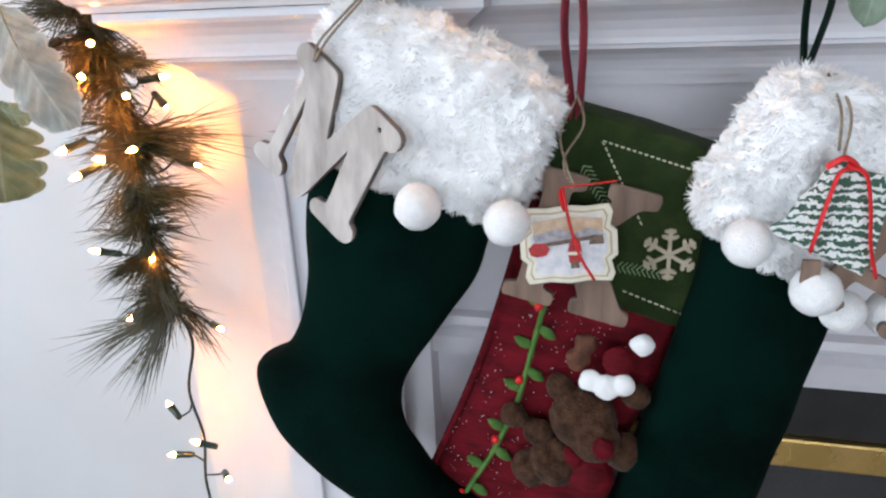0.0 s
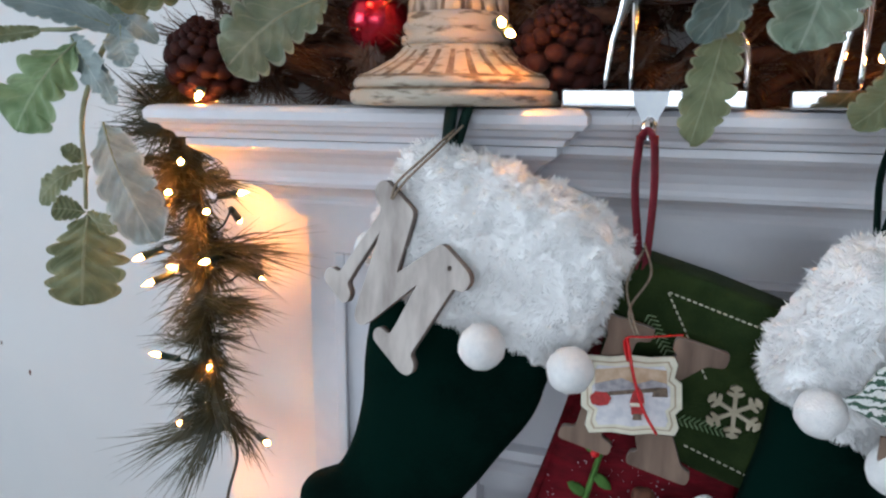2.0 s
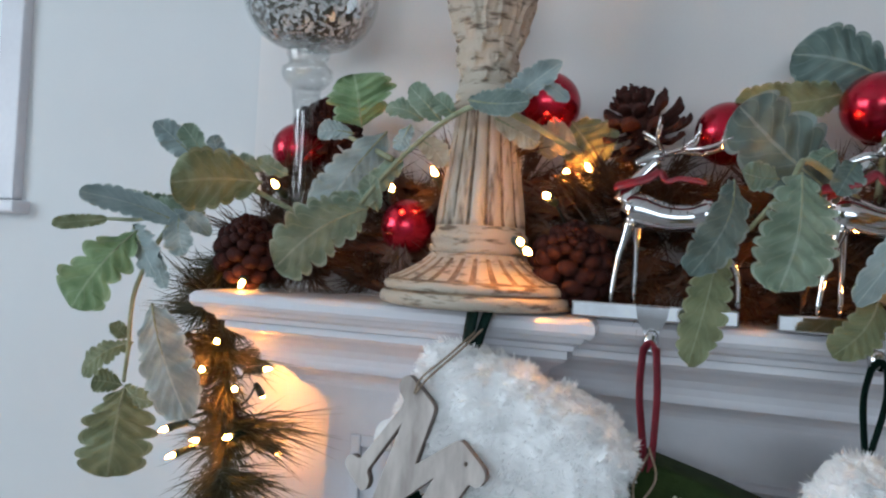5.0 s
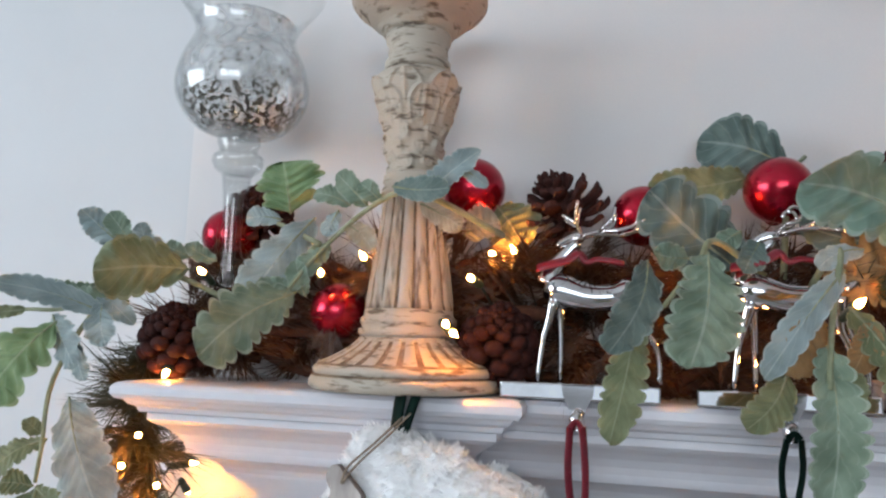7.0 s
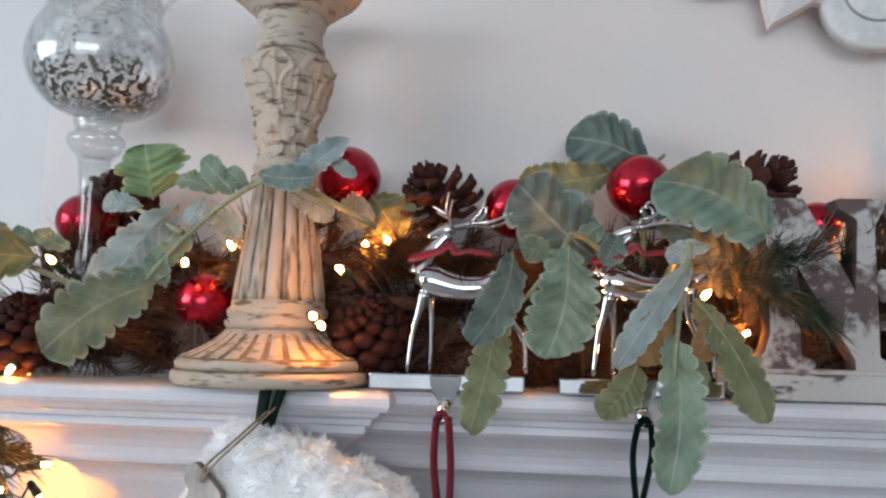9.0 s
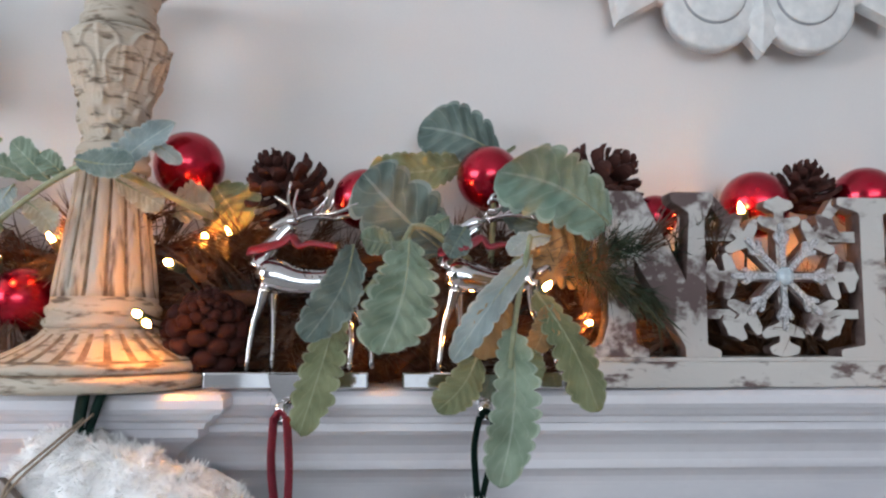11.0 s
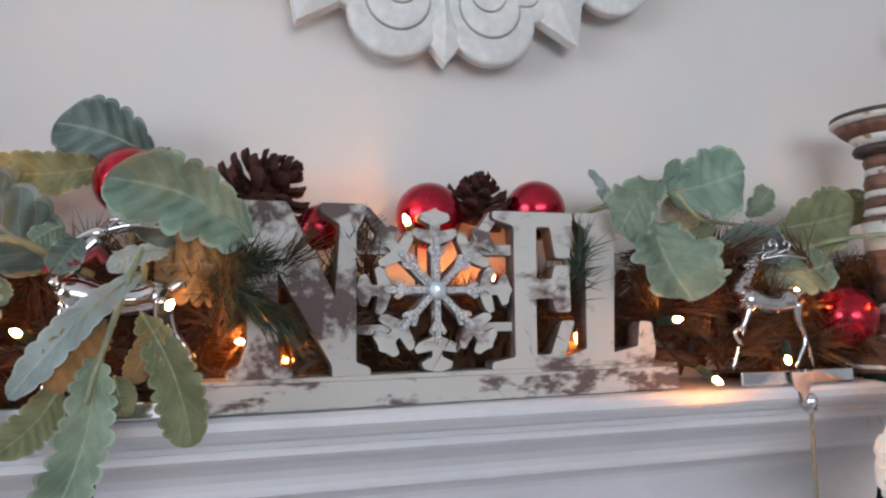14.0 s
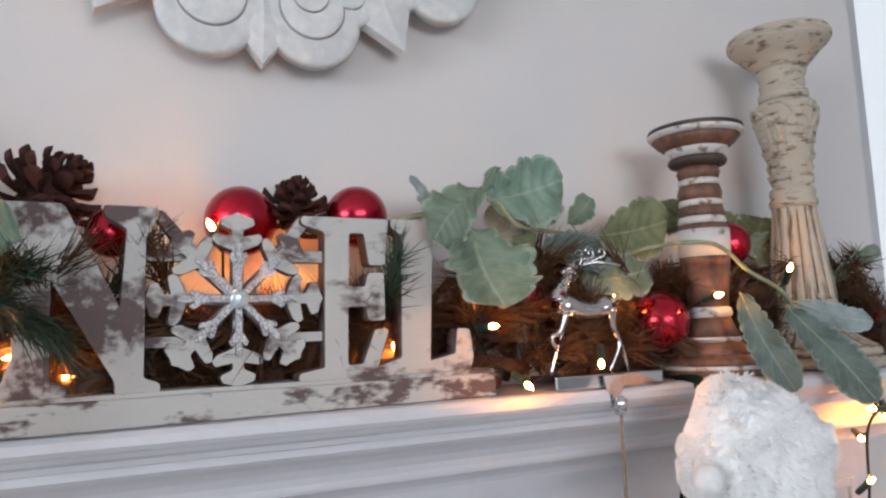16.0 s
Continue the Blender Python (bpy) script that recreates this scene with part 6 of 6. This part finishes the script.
# ---- fur, velvet and felt ----
def fur_mesh(surface, count, length, seed, name="fur"):
    """Short tapered hairs on surface(u, v) -> point, normal."""
    rnd = random.Random(seed)
    verts, faces = [], []
    for _ in range(count):
        p, nrm = surface(rnd.random(), rnd.random())
        clump = noise.noise_vector(p * 60) * 0.95 + noise.noise_vector(p * 190) * 0.65
        d = (nrm * 0.55 + clump + Vector((0, 0, -0.25))).normalized()
        le = length * rnd.uniform(0.5, 1.15)
        s = d.cross(nrm + Vector((rnd.gauss(0, 0.2), rnd.gauss(0, 0.2), rnd.gauss(0, 0.2)))).normalized()
        if s.cross(d).dot(nrm) > 0:
            s = -s
        w = rnd.uniform(0.0003, 0.0006)
        mid = p + d * le * 0.55
        tip = p + (d + clump * 0.35).normalized() * le
        k = len(verts)
        verts += [p - nrm * 0.001 + s * w, p - nrm * 0.001 - s * w, mid - s * w * 0.8, mid + s * w * 0.8, tip]
        faces += [(k, k + 1, k + 2, k + 3), (k + 3, k + 2, k + 4)]
    me = bpy.data.meshes.new(name)
    me.from_pydata([tuple(v) for v in verts], [], faces)
    me.materials.append(FUR)
    return me


def pillow(w, h, t, bulge=0.0):
    """surface(u, v) of a soft box, and its mesh."""
    def f(u, v):
        a, b = 2 * math.pi * u, math.pi * (v - 0.5)
        power = lambda q, e: math.copysign(abs(q) ** e, q)
        ca, sb = power(math.cos(a), 2.2), power(math.sin(b), 2.2)
        sa, cb = math.copysign(math.sqrt(1 - ca * ca), math.sin(a)), math.sqrt(max(0.0, 1 - sb * sb))
        x, y, z = power(cb, 0.45) * power(ca, 0.42), power(cb, 0.45) * power(sa, 0.8), power(sb, 0.42)
        p = Vector((w / 2 * x, t / 2 * y, h / 2 * z))
        n = Vector((math.copysign(abs(x) ** 3, x) / w * 0.06, y / t * 0.06, math.copysign(abs(z) ** 3, z) / h * 0.06)).normalized()
        wob = noise.noise(p * 32) * 0.005 + (0.35 - abs(noise.noise(p * 75))) * 0.0055 + (0.3 - abs(noise.noise(p * 150))) * 0.005
        return p + n * wob, n
    bm = bmesh.new()
    nu, nv = 220, 100
    g = [[bm.verts.new(f(i / nu, max(0.003, min(0.997, j / nv)))[0]) for i in range(nu)] for j in range(nv + 1)]
    for j in range(nv):
        for i in range(nu):
            bm.faces.new((g[j][i], g[j][(i + 1) % nu], g[j + 1][(i + 1) % nu], g[j + 1][i]))
    bm.faces.new(g[0]), bm.faces.new(g[-1])
    return f, bm


def cuff(ob, c, w, h, t, tilt, yaw, seed, count=20000, length=0.0068):
    f, bm = pillow(w, h, t)
    m = Matrix.Translation(Vector(c) - ob.matrix_world.translation) @ pose(0, 0, 0, 0, 0, yaw) @ pose(0, 0, 0, 0, tilt, 0)
    o = part("cuff", bm, PELT, ob, "fluffy white faux fur cuff")
    o.matrix_basis = m
    # spread the hairs evenly over the faces that show
    rnd = random.Random(seed)

    def even(u, v):
        while True:
            a, b = rnd.random(), rnd.random()
            p, n = f(a, b)
            if n.y < 0.5:
                return p, n
    fm = fur_mesh(even, count, length, seed)
    tagged(part("fur", fm, None, o), "", "", "", "stuff")
    return o


def pompom(ob, c, r, seed=1):
    bm = ball(bmesh.new(), (0, 0, 0), r, 28, 18)
    for v in bm.verts:
        v.co *= 1 + 0.05 * noise.noise(v.co * 160 + Vector((seed, 0, 0)))
    o = part("pompom", bm, POM, ob, "round white pompom")
    o.location = Vector(c) - ob.matrix_world.translation


def sock(ob, spine, y, thick, material, name="sock"):
    """A soft flattened tube: rows are (x, z, half width), or the two edges (x, z, x, z)."""
    c = ob.matrix_world.translation
    line = smooth_line(spine, 7)
    bm = bmesh.new()
    rings, seg = [], 40
    for i, row in enumerate(line):
        if len(row) == 4:
            x, z = (row[0] + row[2]) / 2, (row[1] + row[3]) / 2
            side = Vector((row[0] - row[2], 0, row[1] - row[3])) / 2
            hw = side.length
            side.normalize()
        else:
            x, z, hw = row
            a, b = line[max(0, i - 1)], line[min(len(line) - 1, i + 1)]
            d = Vector((b[0] - a[0], 0, b[1] - a[1])).normalized()
            side = Vector((-d.z, 0, d.x))
        ring = []
        for k in range(seg):
            q = 2 * math.pi * k / seg
            cx = math.copysign(abs(math.cos(q)) ** 0.8, math.cos(q))
            cy = math.copysign(abs(math.sin(q)) ** 0.75, math.sin(q))
            p = Vector((x, y, z)) + side * hw * cx + Vector((0, thick / 2 * cy * min(1, hw / 0.045), 0))
            p += Vector((0, 0.004 * noise.noise(p * 16), 0)) + side * 0.002 * noise.noise(p * 22)
            ring.append(bm.verts.new(p - c))
        rings.append(ring)
    for p, q in zip(rings, rings[1:]):
        for k in range(seg):
            bm.faces.new((p[k], p[(k + 1) % seg], q[(k + 1) % seg], q[k]))
    bm.faces.new(rings[0]), bm.faces.new(rings[-1])
    return part(name, bm, material, ob)


def ribbon(ob, lines, r, material, name="hanging_loop", flat=0.35):
    c = ob.matrix_world.translation
    bm = bmesh.new()
    for ln in lines:
        tube([tuple(Vector(q[:3]) - c) for q in smooth_line(ln, 5)], r, 8, bm, flat)
    return part(name, bm, material, ob)


def stocking(at, label):
    return thing("christmas_stocking", label, "stocking", at, "christmas stockings on the mantel")


# dark green stocking with the first letter
s1 = stocking((-0.16, 0.505, 1.20), "dark green velvet stocking with a white fur cuff")
sock(s1, [(-0.205, 1.190, -0.065, 1.200), (-0.235, 1.145, -0.078, 1.150), (-0.243, 1.107, -0.095, 1.113), (-0.247, 1.068, -0.108, 1.071), (-0.257, 1.027, -0.132, 1.036), (-0.274, 1.001, -0.147, 1.014),
          (-0.302, 0.984, -0.163, 0.992), (-0.309, 0.964, -0.174, 0.969), (-0.303, 0.936, -0.178, 0.947), (-0.285, 0.904, -0.175, 0.922), (-0.256, 0.871, -0.160, 0.897), (-0.220, 0.842, -0.141, 0.871),
          (-0.160, 0.795, -0.095, 0.840), (-0.110, 0.760, -0.055, 0.800), (-0.072, 0.752, -0.045, 0.772)], 0.535, 0.05, VELVET)
cuff(s1, (-0.138, 0.526, 1.201), 0.176, 0.114, 0.058, 22, 0, 21)
for k, (c, r) in enumerate((((-0.131, 0.464, 1.148), 0.0155), ((-0.074, 0.470, 1.137), 0.0150), ((-0.240, 0.534, 1.192), 0.013))):
    pompom(s1, c, r, k)
ribbon(s1, [[(-0.170, 0.56, 1.302), (-0.170, 0.524, 1.3035), (-0.172, 0.519, 1.288), (-0.175, 0.522, 1.262)], [(-0.156, 0.56, 1.302), (-0.157, 0.523, 1.3035), (-0.162, 0.518, 1.288), (-0.170, 0.522, 1.262)]], 0.008, RIB_GREEN)

# red stocking with a felt cuff
s2 = stocking((-0.03, 0.55, 1.18), "sparkly red fabric stocking with an olive felt cuff and reindeer applique")
sock(s2, [(0.004, 1.150, 0.056), (-0.008, 1.11, 0.064), (-0.022, 1.05, 0.068), (-0.045, 0.97, 0.068), (-0.075, 0.89, 0.068), (-0.11, 0.81, 0.066), (-0.14, 0.75, 0.05)], 0.562, 0.036, RED_FELT)
pipe = smooth_line([(-0.078, 0.556, 1.095), (-0.091, 0.556, 1.05), (-0.112, 0.556, 0.985), (-0.140, 0.556, 0.915), (-0.172, 0.556, 0.84), (-0.195, 0.556, 0.78)], 5)
part("piping", tube([tuple(Vector(q) - s2.matrix_world.translation) for q in pipe], 0.0035, 8), RED_FELT, s2, "rolled red seam")
CUFF = [(-0.050, 1.198), (-0.038, 1.194), (0.012, 1.180), (0.070, 1.160), (0.078, 1.10), (0.056, 1.034), (0.01, 1.048), (-0.035, 1.068), (-0.062, 1.085)]
bm = flat_shape([[(x, z) for x, z in CUFF]], 0.044, 0.004)
bm.transform(Matrix.Translation((0.03, 0.012, -1.18)) @ Matrix.Rotation(math.pi / 2, 4, "X"))
felt = part("felt_cuff", bm, GREEN_FELT, s2, "olive green felt cuff", smooth=False)
STITCH = mat("cream_thread", (0.55, 0.52, 0.40), (0.65, 0.62, 0.5), 200, 0.9)


def dashes(ob, a, b, y, n, parent_at):
    bm = bmesh.new()
    a, b = Vector((a[0], y, a[1])) - parent_at, Vector((b[0], y, b[1])) - parent_at
    for k in range(n):
        p, q = a.lerp(b, (k + 0.2) / n), a.lerp(b, (k + 0.8) / n)
        tube([tuple(p), tuple(q)], 0.0007, 6, bm)
    return part("stitching", bm, STITCH, ob, "cream running stitch")


P2 = s2.matrix_world.translation
dashes(felt, (-0.018, 1.176), (0.062, 1.150), 0.5395, 20, P2)
dashes(felt, (-0.018, 1.176), (0.012, 1.115), 0.5395, 15, P2)
dashes(felt, (0.0, 1.064), (0.050, 1.045), 0.5395, 11, P2)
bm = flat_shape([flake(6, ARM, 0.30, 0.0, 0.0)], 0.0025, 0.0004)
bm.transform(Matrix.Translation(Vector((0.0315, 0.537, 1.095)) - P2) @ Matrix.Rotation(math.pi / 2, 4, "X"))
part("wooden_snowflake", bm, mat("pale_wood", (0.36, 0.31, 0.22), (0.5, 0.44, 0.33), 60, 0.8), s2, "pale wooden snowflake", smooth=False)
SPRIG = mat("pale_green_thread", (0.16, 0.26, 0.12), (0.26, 0.36, 0.2), 200, 0.9)
for sx, sz, an in ((-0.004, 1.083, -8), (-0.030, 1.158, -60)):
    bm = bmesh.new()
    for k in range(9):
        a0 = radians(an)
        c = Vector((sx + 0.0035 * k * math.cos(a0), 0.5392, sz + 0.0035 * k * math.sin(a0))) - P2
        for s in (-1, 1):
            d = Vector((math.cos(a0 + s * 0.9), 0, math.sin(a0 + s * 0.9))) * 0.0055
            tube([tuple(c), tuple(c + d)], 0.0005, 5, bm)
    tagged(part("embroidery", bm, SPRIG, felt), "stitched green fir sprig", "", "", "stuff")
rnd = random.Random(77)
verts, faces = [], []
for k in range(420):
    u, w = rnd.random(), rnd.uniform(-0.97, 0.75)
    cx, cz = -0.018 - 0.115 * u + (0.064 * w), 1.06 - 0.28 * u
    p = Vector((cx, 0.5425 + 0.010 * abs(w) ** 3, cz)) - P2
    s = rnd.uniform(0.0003, 0.0007)
    q = len(verts)
    verts += [(p.x - s, p.y, p.z), (p.x, p.y - s, p.z - s), (p.x + s, p.y, p.z), (p.x, p.y - s * 0.5, p.z + s)]
    faces.append((q, q + 1, q + 2, q + 3))
me = bpy.data.meshes.new("glitter")
me.from_pydata(verts, [], faces)
me.materials.append(GLITTER)
tagged(part("glitter", me, None, s2), "", "", "", "stuff")
VINE = mat("vine_felt", (0.05, 0.13, 0.02), (0.09, 0.20, 0.04), 80, 0.95, bump=0.4)
vine = [(-0.055, 0.541, 1.056), (-0.066, 0.541, 1.01), (-0.078, 0.541, 0.96), (-0.098, 0.541, 0.91), (-0.125, 0.541, 0.86), (-0.15, 0.541, 0.81)]
vline = smooth_line(vine, 5)
bm = bmesh.new()
tube([tuple(Vector(q) - P2) for q in vline], 0.0022, 8, bm)
for k in range(1, len(vline) - 1, 2):
    sgn = 1 if (k // 2) % 2 else -1
    p = Vector(vline[k]) - P2
    d = Vector((0.75 * sgn, -0.05, 0.45 if sgn < 0 else -0.55)).normalized()
    ball(bm, (0, 0, 0), 0.001, 4, 3)
    tube([tuple(p + d * s) for s in (0.0, 0.004, 0.009, 0.014, 0.017)], [0.001, 0.0038, 0.0046, 0.003, 0.0004], 8, bm, 0.4)
part("leaf_vine", bm, VINE, s2, "green felt leaf vine")
for k in (1, 8, 14, 20):
    q = Vector(vline[k]) - P2
    part("berry_gem", ball(bmesh.new(), (q.x - 0.004, q.y - 0.002, q.z), 0.0036, 12, 8), BRIGHT_RED, s2, "shiny red berry bead")
PLUSH = mat("brown_plush", (0.030, 0.013, 0.007), (0.085, 0.042, 0.023), 120, 1.0, bump=1.0, fine=500, sheen=0.06, spec=0.1)
SHAPES = [((-0.024, 0.520, 0.962), 0.026, 0), ((-0.014, 0.508, 0.952), 0.018, 0), ((-0.043, 0.524, 0.987), 0.011, 0), ((0.014, 0.522, 0.985), 0.011, 0), ((-0.060, 0.528, 0.940), 0.012, 0), ((-0.080, 0.53, 0.952), 0.011, 0),
          ((-0.045, 0.526, 0.915), 0.022, 0), ((-0.065, 0.528, 0.905), 0.017, 0), ((0.008, 0.528, 0.93), 0.016, 0), ((-0.020, 0.526, 0.905), 0.022, 1), ((-0.008, 0.494, 0.955), 0.0085, 4), ((0.0, 0.522, 1.014), 0.012, 5),
          ((-0.020, 0.515, 1.000), 0.009, 2), ((-0.008, 0.512, 0.997), 0.010, 2), ((0.004, 0.513, 0.999), 0.009, 2), ((0.016, 0.512, 1.034), 0.0085, 6), ((-0.030, 0.528, 1.010), 0.010, 3), ((-0.024, 0.53, 1.022), 0.009, 3), ((-0.033, 0.520, 0.925), 0.010, 1)]
def blobs(kind):
    bm = bmesh.new()
    for c, r, mi in SHAPES:
        if mi == kind:
            ball(bm, Vector(c) - P2, r, 20, 14, (1.0, 0.75, 1.0))
    for v in bm.verts:
        v.co += noise.noise_vector(v.co * 130) * 0.0016 + noise.noise_vector(v.co * 420) * 0.0007
    return bm


plush = None
for kind, nm, material, lab in ((0, "plush_reindeer", PLUSH, "brown plush reindeer applique"), (1, "plush_coat", RED_FELT, "red felt coat"), (2, "hat_trim", FUR, "white fluffy hat trim"), (3, "plush_antler", BARK, "dark brown antler"),
                                (4, "nose", RED_FELT, "red felt nose"), (5, "hat", RED_FELT, "red felt hat"), (6, "hat_bobble", POM, "white hat bobble")):
    o = part(nm, blobs(kind), material, plush or s2, lab)
    mod = o.modifiers.new("fuse", "REMESH")
    mod.mode, mod.voxel_size, mod.use_smooth_shade = "VOXEL", 0.0014, True
    plush = plush or o
ribbon(s2, [[(-0.043, 0.531, 1.283), (-0.0445, 0.533, 1.25), (-0.041, 0.537, 1.215), (-0.037, 0.545, 1.18)], [(-0.034, 0.531, 1.283), (-0.032, 0.533, 1.25), (-0.033, 0.537, 1.215), (-0.035, 0.545, 1.18)],
            [(-0.0425, 0.531, 1.282), (-0.0385, 0.531, 1.2865), (-0.0345, 0.531, 1.282)]], 0.0036, RIB_RED)

# second dark green stocking
s3 = stocking((0.10, 0.51, 1.17), "dark green velvet stocking with white cuff, hung by a green loop")
sock(s3, [(0.106, 1.16, 0.046), (0.099, 1.10, 0.046), (0.089, 1.04, 0.047), (0.073, 0.97, 0.049), (0.055, 0.90, 0.050), (0.035, 0.82, 0.054), (0.01, 0.75, 0.05)], 0.535, 0.05, VELVET)
cuff(s3, (0.111, 0.520, 1.158), 0.112, 0.112, 0.056, 30, 8, 22, 15000)
for k, (c, r) in enumerate((((0.071, 0.474, 1.128), 0.0145), ((0.111, 0.470, 1.101), 0.0148), ((0.131, 0.484, 1.083), 0.0135), ((0.160, 0.49, 1.08), 0.015))):
    pompom(s3, c, r, k + 5)
ribbon(s3, [[(0.103, 0.531, 1.283), (0.099, 0.531, 1.26), (0.101, 0.53, 1.225)], [(0.112, 0.531, 1.283), (0.112, 0.531, 1.26), (0.104, 0.53, 1.225)], [(0.1035, 0.531, 1.283), (0.1075, 0.531, 1.2865), (0.1115, 0.531, 1.283)]], 0.0036, RIB_GREEN)

# stocking at the far end
s4 = stocking((0.77, 0.48, 1.22), "green velvet stocking with a white fur cuff at the mantel end")
cuff(s4, (0.768, 0.482, 1.238), 0.138, 0.112, 0.060, 30, 0, 23, 15000)
sock(s4, [(0.78, 1.24, 0.05), (0.768, 1.18, 0.056), (0.75, 1.12, 0.062), (0.70, 1.05, 0.064), (0.67, 0.99, 0.064), (0.68, 0.93, 0.058), (0.73, 0.87, 0.05), (0.78, 0.83, 0.03)], 0.515, 0.05, VELVET)
pompom(s4, (0.682, 0.452, 1.236), 0.0125, 9)
ribbon(s4, [[(0.775, 0.58, 1.3015), (0.775, 0.553, 1.302), (0.775, 0.545, 1.290), (0.775, 0.51, 1.268)]], 0.005, RIB_GREEN)
ribbon(s4, [[(0.676, 0.544, 1.277), (0.676, 0.545, 1.20), (0.678, 0.548, 1.13), (0.676, 0.548, 1.05)]], 0.0016, TWINE, "twine_tail", 1.0)
